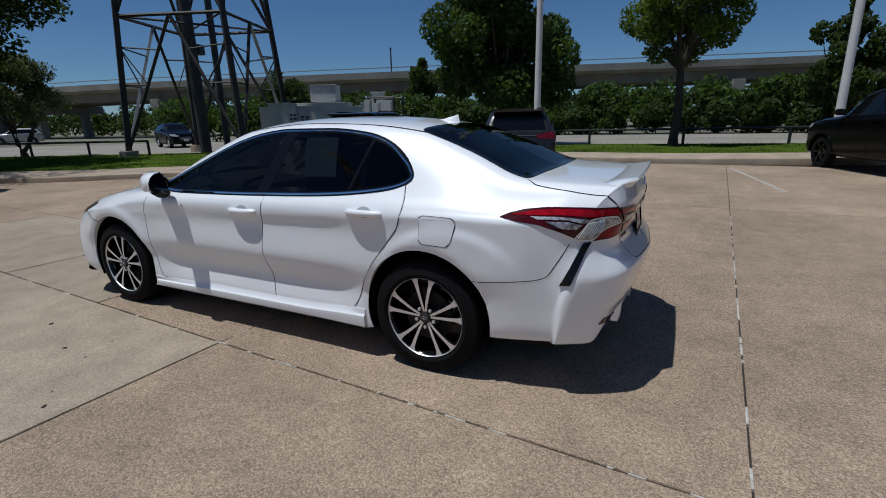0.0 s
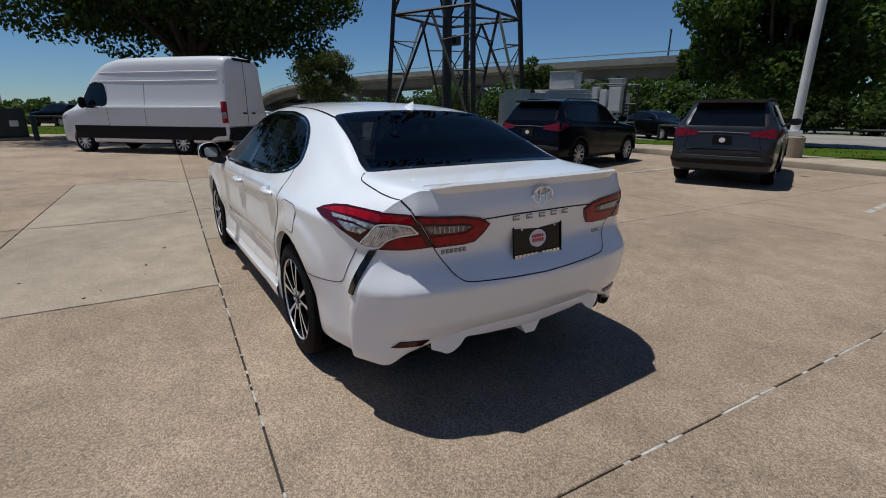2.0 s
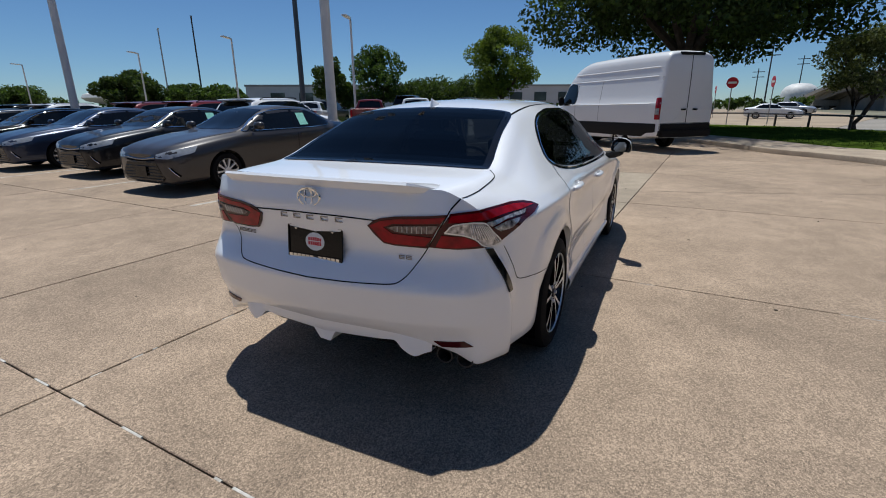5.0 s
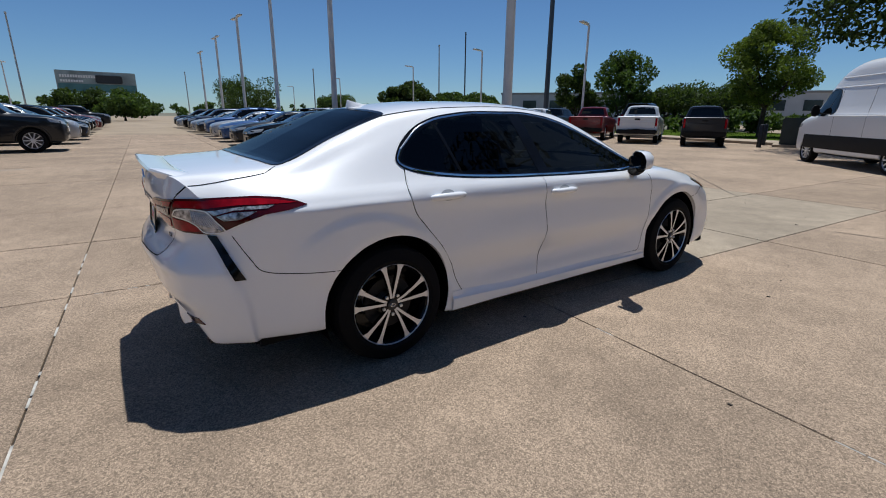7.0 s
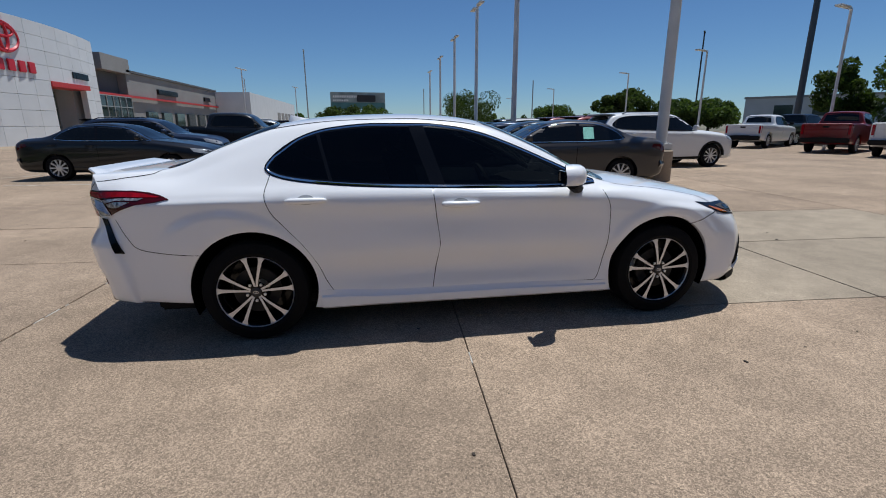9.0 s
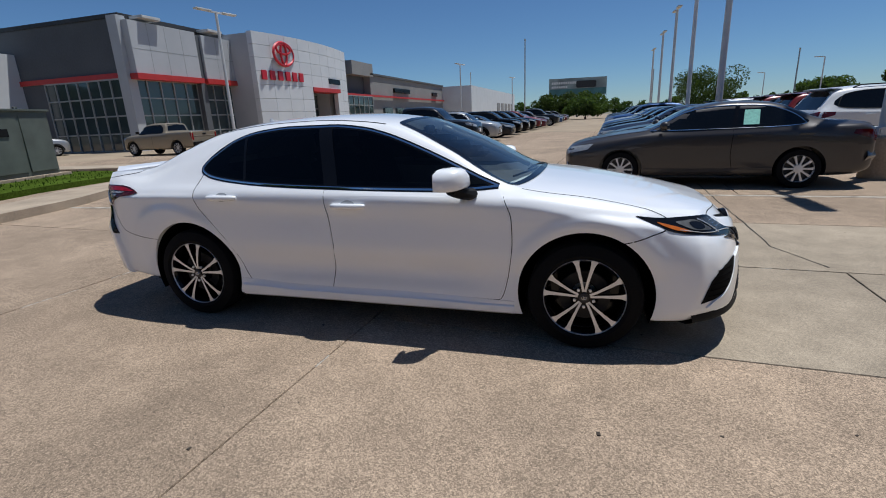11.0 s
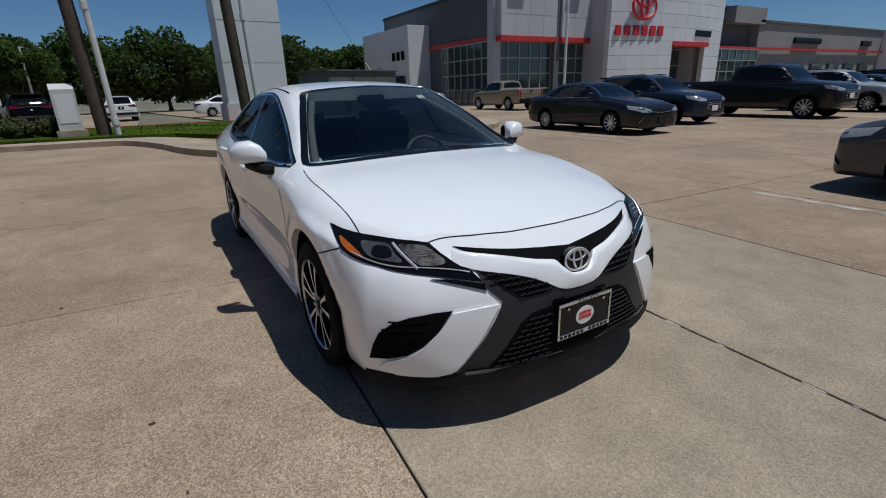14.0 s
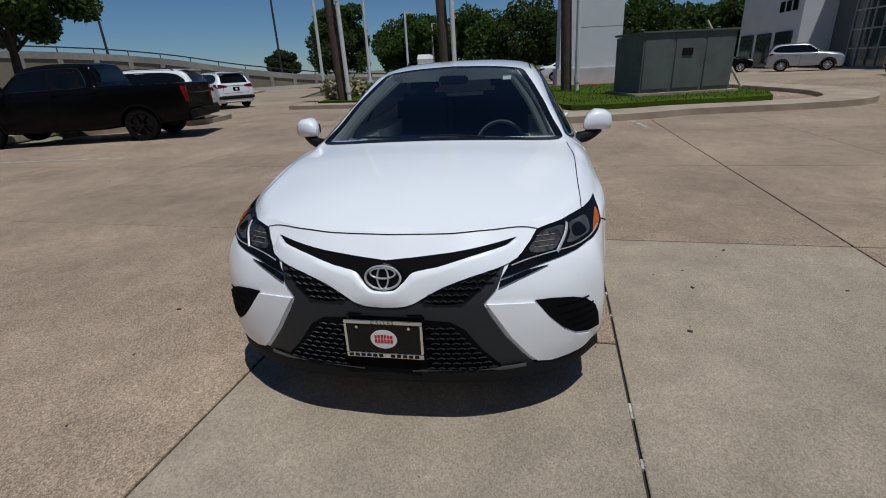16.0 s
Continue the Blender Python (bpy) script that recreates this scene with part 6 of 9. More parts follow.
for i, (bx, by, deg, d, h, rad, m) in enumerate(((-2.1, -3.3, 35.6, 58, 8.6, 3.3, LEAFMID), (-2.1, -3.3, 40.2, 60, 7.0, 2.7, LEAFDARK), (-4.05, -1.43, 57.2, 88, 6.6, 4.3, LEAFDARK), (-4.05, -1.43, 52.5, 92, 4.8, 4.0, LEAFDARK), (-4.05, -1.43, 49.6, 92, 4.3, 3.4, LEAFMID),
                                                 (-4.05, -1.43, 66.5, 120, 5.2, 5.0, LEAFMID), (-0.6, -3.9, 78.0, 125, 8.2, 8.6, LEAFDARK), (-0.6, -3.9, 61.5, 82, 6.2, 3.0, LEAFDARK), (-0.6, -3.9, 55.5, 88, 4.8, 3.8, LEAFMID), (-0.6, -3.9, 52.2, 90, 4.6, 4.2, LEAFMID),
                                                 (-0.6, -3.9, 67.5, 140, 4.6, 5.0, LEAFMID), (-2.1, -3.3, 92.0, 105, 4.6, 4.6, LEAFDARK), (-2.1, -3.3, 88.3, 95, 4.2, 4.4, LEAFMID), (-2.1, -3.3, 30.5, 60, 4.3, 4.4, LEAFDARK), (-2.1, -3.3, 26.0, 62, 4.2, 5.0, LEAFDARK),
                                                 (3.9, 0.56, -153, 96, 5.4, 3.2, LEAFDARK), (3.9, 0.56, -159.0, 52, 6.2, 3.1, LEAFDARK), (3.9, 0.56, -165.8, 58, 5.2, 2.9, LEAFMID), (3.9, 0.56, -170.0, 70, 5.8, 4.0, LEAFDARK))):
    tx, ty = toward(bx, by, deg, d)
    tree("distant_tree", tx, ty, h, rad, 1.0, 9000, m, 40 + i, "rounded green tree at the far side", 0.22 if d > 80 else 0.15, 0.15, 26, 1, 0.85)
for i, (x, y, h, rad) in enumerate(((-62, -14, 7.4, 5.2), (-64, -6, 8.4, 5.6), (-60, 1, 8.2, 5.2), (-63, 8, 7.6, 5.0), (-61, 15, 8.0, 5.4), (-66, 22, 7.2, 4.6), (-70, 29, 7.6, 5.0), (-74, 37, 7.8, 5), (-58, 24.5, 6.6, 3.6))):
    tree("grove_tree", x, y, h, rad, 1.2, 9000, (LEAFDARK, LEAFMID)[i % 2], 70 + i, "dense dark tree in a grove behind the lot", 0.24, 0.2, 36, 1, 0.9)


def thicket(name, line, height, width, count, mat, seed, label, size=0.2):
    """A long belt of shrubs, one body of leaves."""
    r = random.Random(seed)
    P = pchip([(x, y, 0) for x, y in line], 8)
    centres, radii = [], []
    for p in P:
        for k in range(5):
            h = height * r.uniform(0.2, 0.9)
            centres.append((p[0] + r.uniform(-width, width), p[1] + r.uniform(-width, width), h))
            radii.append(height * r.uniform(0.22, 0.42))
    V, F = leaf_cloud(centres, radii, count, size, seed, 0.8)
    me = bpy.data.meshes.new(name)
    me.from_pydata(V, [], F)
    me.materials.append(mat)
    return tagged(new(name, me), label, "shrubs", kind="stuff")


thicket("hedge", [(-24, -44), (-10, -42), (4, -42.5), (18, -40), (30, -35), (40, -28)], 3.7, 1.6, 42000, LEAFMID, 91, "belt of tall green shrubs along the far roadside")
thicket("low_hedge", [(-22, -40), (-10, -39.4), (10, -39.4), (24, -34.5)], 2.2, 0.7, 20000, LEAFDARK, 92, "dark clipped hedge along the far roadside")
thicket("brush", [(37, 18), (44, 13), (54, 9), (70, 22), (80, 44)], 1.6, 2.0, 8000, LEAFMID, 93, "brush and low trees beyond the far lot", 0.24)
thicket("underpass_brush", [(-30, -96), (0, -84), (30, -74), (62, -66), (84, -60), (110, -58), (140, -55), (170, -48)], 5.6, 2.4, 36000, LEAFDARK, 98, "dark belt of trees beyond the overpass", 0.34)
thicket("verge_brush", [(112, -22), (122, 0), (135, 25), (150, 50), (120, 110)], 2.8, 3.0, 9000, LEAFMID, 94, "low tree belt at the horizon", 0.4)
thicket("far_treeline", [(-190, -30), (-170, 10), (-150, 80), (-110, 150), (-40, 230), (60, 240), (150, 180)], 6.0, 6.0, 22000, LEAFMID, 96, "dark tree belt at the horizon", 0.7)
thicket("planting", [(-20.5, -8.6), (-24, -10), (-30, -12.4), (-38, -14.5)], 0.85, 1.0, 5200, DRYGRASS, 97, "straw-coloured ornamental grasses by the driveway", 0.14)
for i, (x, y) in enumerate(((-19.4, -5.6), (-19.2, -4.5), (-19.6, -6.6))):
    V, F = leaf_cloud([(r3 * 0.12 - 0.2, 0.1 * r3 - 0.2, 0.35) for r3 in range(5)], [0.42] * 5, 900, 0.10, 120 + i, 0.8)
    me = bpy.data.meshes.new("shrub")
    me.from_pydata(V, [], F)
    me.materials.append(LEAFGREY)
    o = tagged(new("shrub", me), "low rounded grey-green shrub on the island", "shrub", "island shrubs")
    o.matrix_world = pose(x, y, 0.12)


# ---- overpass, tower, fence, plant ----
def along_line(P, d):
    """Point and unit way at distance d along a plan polyline."""
    for a, b in zip(P, P[1:]):
        a3, b3 = Vector(a), Vector(b)
        l = (b3 - a3).length
        if d <= l:
            return a3 + (b3 - a3) * (d / l), (b3 - a3).normalized()
        d -= l
    return b3, (b3 - a3).normalized()


def overpass():
    way = thing("overpass", "long concrete highway overpass on piers with a steel rail", "bridge")
    axis = [tuple(p) for p in pchip([(161, -35.5, 1.6), (151, -38, 4.4), (139, -41, 6.8), (114, -44, 8.0), (88, -46, 8.0), (46, -58, 8.1), (8, -72, 8.2), (-30, -85, 8.2), (-80, -103, 7.6), (-150, -130, 5.6), (-260, -178, 3.4), (-420, -245, 2.2)], 5)]
    P = [Vector(p) for p in axis]

    def sweep(prof, mat, name, label="", i0=0, i1=None, drop=False):
        bm = bmesh.new()
        rows = []
        for i in range(i0, len(P) if i1 is None else i1):
            t = (P[min(i + 1, len(P) - 1)] - P[max(i - 1, 0)])
            t.z = 0
            t.normalize()
            n = Vector((-t.y, t.x, 0))
            rows.append([P[i] + n * o + Vector((0, 0, z if not (drop and z < -5) else -P[i].z)) for o, z in prof])
        grid_faces(bm, rows)
        bmesh.ops.recalc_face_normals(bm, faces=bm.faces[:])
        return part(name, bm, mat, way, label, 20)

    sweep([(6, -1.05), (6, -1.25), (-6, -1.25), (-6, -1.05), (-6.6, -0.95), (-6.6, -0.10), (-6.3, -0.10), (-6.3, -0.85), (6.3, -0.85), (6.3, -0.10), (6.6, -0.10), (6.6, -0.95), (6, -1.05)], BRIDGE, "deck", "stained concrete deck and parapet")
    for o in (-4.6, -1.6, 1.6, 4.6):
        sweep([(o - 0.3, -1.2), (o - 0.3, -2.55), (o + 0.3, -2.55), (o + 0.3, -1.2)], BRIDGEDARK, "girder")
    sweep([(-6.45, 0.38), (-6.38, 0.38), (-6.38, 0.50), (-6.45, 0.50), (-6.45, 0.38)], GALV, "rail")
    sweep([(6.45, 0.38), (6.38, 0.38), (6.38, 0.50), (6.45, 0.50), (6.45, 0.38)], GALV, "rail")
    k = next(i for i, p in enumerate(P) if p.x < -58)
    sweep([(6.2, -0.9), (6.2, -12), (-6.2, -12), (-6.2, -0.9)], BRIDGE, "retaining_wall", "tan panelled retaining wall", k, None, True)
    for d in range(6, 420, 5):
        p, t = along_line(axis, d)
        for s in (1, -1):
            bm = bmesh.new()
            n = Vector((-t.y, t.x, 0))
            c = p + n * 6.42 * s
            box(bm, -0.09, 0.09, -0.07, 0.07, -0.2, 0.45, m=Matrix.Translation(c) @ Matrix.Rotation(math.atan2(t.y, t.x), 4, "Z"))
            if s > 0 or d < 60:
                part("rail_post", bm, POLEDARK, way)
            else:
                bm.free()
    for d in range(12, 250, 27):
        p, t = along_line(axis, d)
        m = Matrix.Translation((p.x, p.y, 0)) @ Matrix.Rotation(math.atan2(t.y, t.x), 4, "Z")
        bm = bmesh.new()
        if p.x > -58:
            box(bm, -0.8, 0.8, -6.8, 6.8, p.z - 3.9, p.z - 2.5, 0.1, m)
            box(bm, -0.55, 0.55, -4.2, -3.0, -0.1, p.z - 3.8, 0.05, m)
            box(bm, -0.55, 0.55, 3.0, 4.2, -0.1, p.z - 3.8, 0.05, m)
            part("pier", bm, BRIDGE, way)
        else:
            box(bm, -0.35, 0.35, 6.15, 6.45, -0.1, p.z - 0.9, 0.03, m)
            part("wall_pilaster", bm, BRIDGE, way)
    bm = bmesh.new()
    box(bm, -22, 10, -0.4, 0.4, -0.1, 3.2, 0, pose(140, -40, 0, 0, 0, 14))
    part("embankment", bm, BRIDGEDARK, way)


overpass()


def ramp_wall():
    """The ramp beyond the driveway: a tan wall that sinks to the ground, with pilasters, parapet and rail."""
    w = thing("ramp_wall", "tan concrete ramp wall with pale pilasters and a dark rail", "wall")
    line = [(-33, -57.5, 5.4), (-45, -46.5, 4.6), (-50, -42, 3.9), (-57, -35.4, 2.3), (-66, -27.2, 0.9), (-74, -21, 0.3)]
    P = [Vector(p) for p in pchip(line, 5)]
    t = (P[-1] - P[0]).normalized()
    n = Vector((-t.y, t.x, 0)).normalized()
    if n.dot(Vector((60, 35, 0))) < 0:
        n = -n

    def sweep(name, prof, mat, label=""):
        bm = bmesh.new()
        grid_faces(bm, [[Vector((p.x, p.y, 0)) + n * o + Vector((0, 0, max(-0.2, z + p.z) if z > -50 else -0.2)) for o, z in prof] for p in P])
        bmesh.ops.recalc_face_normals(bm, faces=bm.faces[:])
        part(name, bm, mat, w, label, 20)

    sweep("wall_face", [(-8, -0.7), (-8, -0.5), (0, -0.5), (0, -99)], material("ramp_panel", (0.24, 0.19, 0.13), 0.9, spot=0.2, spot_scale=0.3, grain=0.12, grain_scale=6), "brown panelled wall face")
    sweep("parapet", [(0, -0.7), (0.12, -0.7), (0.12, 0.0), (-0.2, 0.0), (-0.2, -0.7)], BRIDGE, "stained concrete parapet")
    sweep("rail", [(-0.06, 0.42), (0.02, 0.42), (0.02, 0.56), (-0.06, 0.56), (-0.06, 0.42)], POLEDARK)
    L = [tuple(p) for p in P]
    d = 0.6
    while d < 52:
        p, way = along_line(L, d)
        q = Vector((p.x, p.y, 0)) - n * 0.02
        bm = bmesh.new()
        tube(bm, [q + Vector((0, 0, p.z - 0.05)), q + Vector((0, 0, p.z + 0.5))], 0.06, 6)
        part("rail_post", bm, POLEDARK, w)
        if p.z > 1.0:
            bm = bmesh.new()
            box(bm, -0.25, 0.25, -0.02, 0.16, -0.1, p.z - 0.7, 0.02, Matrix.Translation((p.x, p.y, 0)) @ Matrix.Rotation(math.atan2(n.y, n.x) - math.pi / 2, 4, "Z"))
            part("pilaster", bm, BRIDGE, w, "pale wall pilaster")
        d += 3.2
    bm = bmesh.new()
    box(bm, -0.9, 0.6, -1.2, 0.3, -0.1, 5.0, 0.05, Matrix.Translation((P[0].x, P[0].y, 0)))
    part("end_pier", bm, BRIDGE, w, "pale concrete end pier")


ramp_wall()


def lattice_tower(x, y, rz):
    t = thing("lattice_tower", "dark weathered steel lattice power tower on concrete feet", "tower", m=pose(x, y, 0.12, 0, 0, rz))
    half = lambda z: 2.82 - 0.058 * z
    levels = [0.25, 6.1, 11.0, 15.5, 20, 24]
    corner = lambda i, z: Vector(((1, 1, -1, -1)[i] * half(z), (1, -1, -1, 1)[i] * half(z), z))
    for i in range(4):
        bm = bmesh.new()
        tube(bm, [corner(i, 0.2), corner(i, 24)], [0.17, 0.10], 4)
        part("tower_leg", bm, STEEL, t)
        bm = bmesh.new()
        lathe(bm, [(0.42, -0.2), (0.40, 0.26), (0.0, 0.27)], 14, "z", (corner(i, 0).x, corner(i, 0).y, 0))
        part("footing", bm, KERB, t)
    for z0, z1 in zip(levels, levels[1:]):
        for i in range(4):
            j = (i + 1) % 4
            a0, b0, a1, b1 = corner(i, z0), corner(j, z0), corner(i, z1), corner(j, z1)
            apex = (a1 + b1) / 2
            for k, (p, q) in enumerate(((a0, apex), (b0, apex), (a1, b1))):
                bm = bmesh.new()
                tube(bm, [p, q], 0.085 if k < 2 else 0.075, 4)
                part("brace", bm, GALV if (k == 0 and i in (0, 2) and z0 < 1) else STEEL, t)
            for p, q in ((a0.lerp(apex, 0.5), a0.lerp(a1, 0.5)), (b0.lerp(apex, 0.5), b0.lerp(b1, 0.5)), (a0.lerp(apex, 0.5), a0.lerp(a1, 0.78)), (b0.lerp(apex, 0.5), b0.lerp(b1, 0.78)),
                         (a0.lerp(apex, 0.75), a0.lerp(a1, 0.78)), (b0.lerp(apex, 0.75), b0.lerp(b1, 0.78))):
                bm = bmesh.new()
                tube(bm, [p, q], 0.035, 4)
                part("strut", bm, STEEL, t)
        bm = bmesh.new()
        tube(bm, [corner(0, z1), corner(2, z1)], 0.05, 4)
        tube(bm, [corner(1, z1), corner(3, z1)], 0.05, 4)
        part("cross_brace", bm, STEEL, t)
    for dx, dy in ((0.5, 0.3), (-0.3, -0.4)):
        bm = bmesh.new()
        tube(bm, [(dx, dy, -0.2), (dx, dy, 24)], 0.27 if dx > 0 else 0.16, 10)
        part("mast", bm, POLEDARK, t)
    bm = bmesh.new()
    box(bm, 1.2, 1.9, -2.2, -1.6, 5.0, 5.5, 0.03)
    part("junction_box", bm, DARKMETAL, t)


lattice_tower(19.0, -14.25, 22)


def pipe_fence(pts, n_posts):
    f = thing("pipe_fence", "low dark pipe fence along the verge", "fence")
    P = [Vector((x, y, 0.15)) for x, y in pts]
    bm = bmesh.new()
    tube(bm, [p + Vector((0, 0, 0.66)) for p in P], 0.05, 8)
    part("rail", bm, DARKMETAL, f)
    total = sum((b - a).length for a, b in zip(P, P[1:]))
    for k in range(n_posts):
        p, _ = along_line([tuple(q) for q in P], total * k / (n_posts - 1))
        bm = bmesh.new()
        tube(bm, [p + Vector((0, 0, -0.2)), p + Vector((0, 0, 0.68))], 0.06, 8)
        part("post", bm, DARKMETAL, f)


pipe_fence([(-30, -26.5), (-12, -22.0), (1.8, -20.4), (9, -18.4)], 11)
pipe_fence([(20, -11.2), (28, -8.4), (35.4, -5.6), (38.5, 3), (40, 12)], 12)


def plant_unit(x, y, w, d, h, rz, z=0.15, vent=True):
    t = thing("equipment_cabinet", "pale metal equipment cabinet on the verge", "cabinet", "equipment cabinets", m=pose(x, y, z, 0, 0, rz))
    bm = bmesh.new()
    box(bm, -w / 2, w / 2, -d / 2, d / 2, 0, h, 0.03)
    part("body", bm, PALEBOX, t)
    bm = bmesh.new()
    box(bm, -w / 2 - 0.04, w / 2 + 0.04, -d / 2 - 0.04, d / 2 + 0.04, h, h + 0.06, 0.02)
    part("lid", bm, PALEBOX, t)
    if vent:
        for s in (-1, 1):
            bm = bmesh.new()
            for k in range(7):
                zz = h * 0.25 + k * h * 0.08
                box(bm, s * w / 4 - w * 0.16, s * w / 4 + w * 0.16, -d / 2 - 0.02, -d / 2 + 0.01, zz, zz + h * 0.045)
                box(bm, -w / 2 - 0.02, -w / 2 + 0.01, s * d / 4 - d * 0.16, s * d / 4 + d * 0.16, zz, zz + h * 0.045)
            part("vent", bm, DARKMETAL, t)


for a in ((16.6, -16.6, 1.1, 1.0, 2.3, 20), (18.4, -18.6, 2.4, 1.4, 2.2, 20), (17.0, -20.6, 3.0, 1.6, 2.4, 25), (15.2, -18.8, 1.4, 1.2, 1.9, 20), (13.4, -19.6, 2.6, 1.4, 2.1, 15), (11.8, -18.2, 1.1, 0.9, 2.2, 10)):
    plant_unit(*a)
plant_unit(16.9, -20.6, 1.5, 1.3, 0.9, 25, 2.66, False)
plant_unit(12.6, -19.8, 0.7, 0.6, 0.6, 25, 2.35, False)
h_frame = thing("pipe_rack", "dark pipe rack carrying grey switch boxes", "rack", m=pose(10.4, -17.4, 0.12, 0, 0, 15))
for dx, dy in ((-0.7, 0), (0.7, 0), (-0.7, 1.4), (0.7, 1.4)):
    bm = bmesh.new()
    tube(bm, [(dx, dy, 0), (dx, dy, 2.4)], 0.05, 6)
    part("upright", bm, DARKMETAL, h_frame)
for z in (0.8, 1.6, 2.4):
    for dy in (0, 1.4):
        bm = bmesh.new()
        tube(bm, [(-0.7, dy, z), (0.7, dy, z)], 0.04, 6)
        part("crossbar", bm, DARKMETAL, h_frame)
for x0, x1, z0, z1 in ((-0.66, -0.12, 1.25, 2.25), (-0.04, 0.30, 1.45, 2.15), (0.36, 0.66, 1.2, 2.3), (-0.5, 0.1, 0.4, 1.05)):
    bm = bmesh.new()
    box(bm, x0, x1, 1.44, 1.68, z0, z1, 0.015)
    switch_box = part("switch_box", bm, PANELGREY, h_frame, "grey metal switch box")
    bm = bmesh.new()
    box(bm, x0 + 0.04, x1 - 0.04, 1.68, 1.70, z0 + 0.05, z1 - 0.05, 0.006)
    part("box_door", bm, PANELGREY, switch_box)


# ---- poles and signs ----
def lot_lamp(x, y, h, heads, rz=0.0, r=0.14, base=0.75, mat=None, label="tall white lot lamp on a concrete base"):
    t = thing("lot_lamp", label, "street lamp", "lot lamps", m=pose(x, y, 0, 0, 0, rz))
    mat = mat or POLEWHITE
    bm = bmesh.new()
    tube(bm, [(0, 0, base - 0.02), (0, 0, h)], [r, r * 0.8], 12 if r > 0.1 else 8)
    part("pole", bm, mat, t)
    if base:
        bm = bmesh.new()
        lathe(bm, [(0.30, -0.1), (0.30, base - 0.03), (0.27, base), (0.0, base)], 20, "z")
        part("concrete_base", bm, KERB, t)
        bm = bmesh.new()
        box(bm, -0.2, 0.2, -0.2, 0.2, base, base + 0.16, 0.02)
        part("base_cover", bm, mat, t)
    for k in range(heads):
        a = math.pi * k
        bm = bmesh.new()
        box(bm, 0, 0.5, -0.05, 0.05, -0.06, 0.04, m=Matrix.Translation((0, 0, h)) @ Matrix.Rotation(a, 4, "Z"))
        part("arm", bm, mat, t)
        bm = bmesh.new()
        box(bm, 0.40, 1.45, -0.17, 0.17, -0.03, 0.07, 0.03, Matrix.Translation((0, 0, h)) @ Matrix.Rotation(a, 4, "Z"))
        part("lamp_head", bm, mat, t)
    return t


lot_lamp(2.2, -14.5, 9.5, 2, 20, 0.12)
lot_lamp(-6.75, -15.2, 9.5, 2, 20, 0.12)
for y, x in ((6.85, 6.45), (18.3, 6.3), (30.0, 7.2), (42.0, 7.9), (55.0, 8.6), (70.0, 9.4)):
    lot_lamp(x, y, 9.0, 2, 90, 0.13)
for x, y in ((24.2, 18.8), (27.0, 33.0), (30, 50), (31, 75), (33, 105)):
    lot_lamp(x, y, 7.0, 1, 200, 0.09, 0.0)
for x, y in ((-20.7, 22.8), (-15.5, 62), (-13, 92)):
    lot_lamp(x, y, 8.2, 2, 80, 0.10, 0.6)
for deg, d, h, k in ((-157.1, 36, 11.0, 0), (-162.3, 40, 11.5, 0), (-166.7, 44, 5.8, 1), (-169.6, 56, 5.8, 1), (-177.5, 70, 6.2, 1)):
    x, y = toward(3.9, 0.56, deg, d)
    lot_lamp(x, y, h, k, 170, 0.11, 0.5 if k == 0 else 0.0)
for bx, by, deg, d, h in ((-4.05, -1.43, 51.4, 110, 18.2), (-0.6, -3.9, 56.5, 120, 17), (-2.1, -3.3, 95.5, 120, 18), (-2.1, -3.3, 102, 150, 14), (3.9, 0.56, -137.4, 80, 16), (3.9, 0.56, -152.9, 75, 14), (-2.6, 3.0, -58, 95, 14.5), (-0.6, -3.9, 70.5, 130, 12), (-0.6, -3.9, 83, 170, 13)):
    x, y = toward(bx, by, deg, d)
    lot_lamp(x, y, h, 2, deg, 0.16, 0.0, POLEDARK if d < 115 else GALV, "tall thin highway lamp mast")
for x, y, h in ((*toward(-4.05, -1.43, 41.3, 66), 26), ):
    t = thing("utility_pole", "tall dark steel utility pole", "utility pole", m=pose(x, y, 0))
    bm = bmesh.new()
    tube(bm, [(0, 0, -0.2), (0, 0, h)], [0.34, 0.24], 14)
    part("pole", bm, material("blue_grey_steel", (0.06, 0.07, 0.085), 0.5, spot=0.2, spot_scale=1), t)
for x, y, lean in ((-18.5, -8.0, 3), (-18.1, -2.9, 2), (-19.2, 2.35, 2)):
    t = thing("utility_pole", "brown weathered wooden utility pole with a pale conduit", "utility pole", "wooden poles", m=pose(x, y, 0.1, 0, 0, 0))
    bm = bmesh.new()
    tube(bm, [(0, 0, -0.2), (0, -0.25, 6), (0.05, -0.6, 14)], [0.24, 0.21, 0.17], 12)
    part("pole", bm, WOODPOLE, t)
    bm = bmesh.new()
    tube(bm, [(0.35, 0.42, -0.2), (0.35, 0.30, 6), (0.35, 0.05, 14)], 0.10, 10)
    part("conduit", bm, POLEWHITE, t)
    bm = bmesh.new()
    for z in (0.4, 4.2, 8.0):
        tube(bm, [(0.35, 0.42 - z * 0.025, z), (0.35, 0.42 - z * 0.025, z + 0.25)], 0.125, 10)
    part("collar", bm, POLEWHITE, t)

pylon = thing("pylon_sign", "tall white slab sign pylon on the island", "sign", m=pose(-25.0, 3.85, 0.1, 0, 0, 4))
for k in range(10):
    bm = bmesh.new()
    box(bm, -0.75, 0.75, -1.6, 1.6, 0.9 + k * 2.0, 2.88 + k * 2.0, 0.012)
    part("sign_panel", bm, PANELWHITE, pylon)
bm = bmesh.new()
box(bm, -0.85, 0.85, -1.72, 1.72, -0.2, 0.9, 0.03)
part("plinth", bm, PALEBOX, pylon)
bm = bmesh.new()
box(bm, -0.72, 0.72, -1.57, 1.57, 0.5, 20.5)
part("core", bm, PALEBOX, pylon)


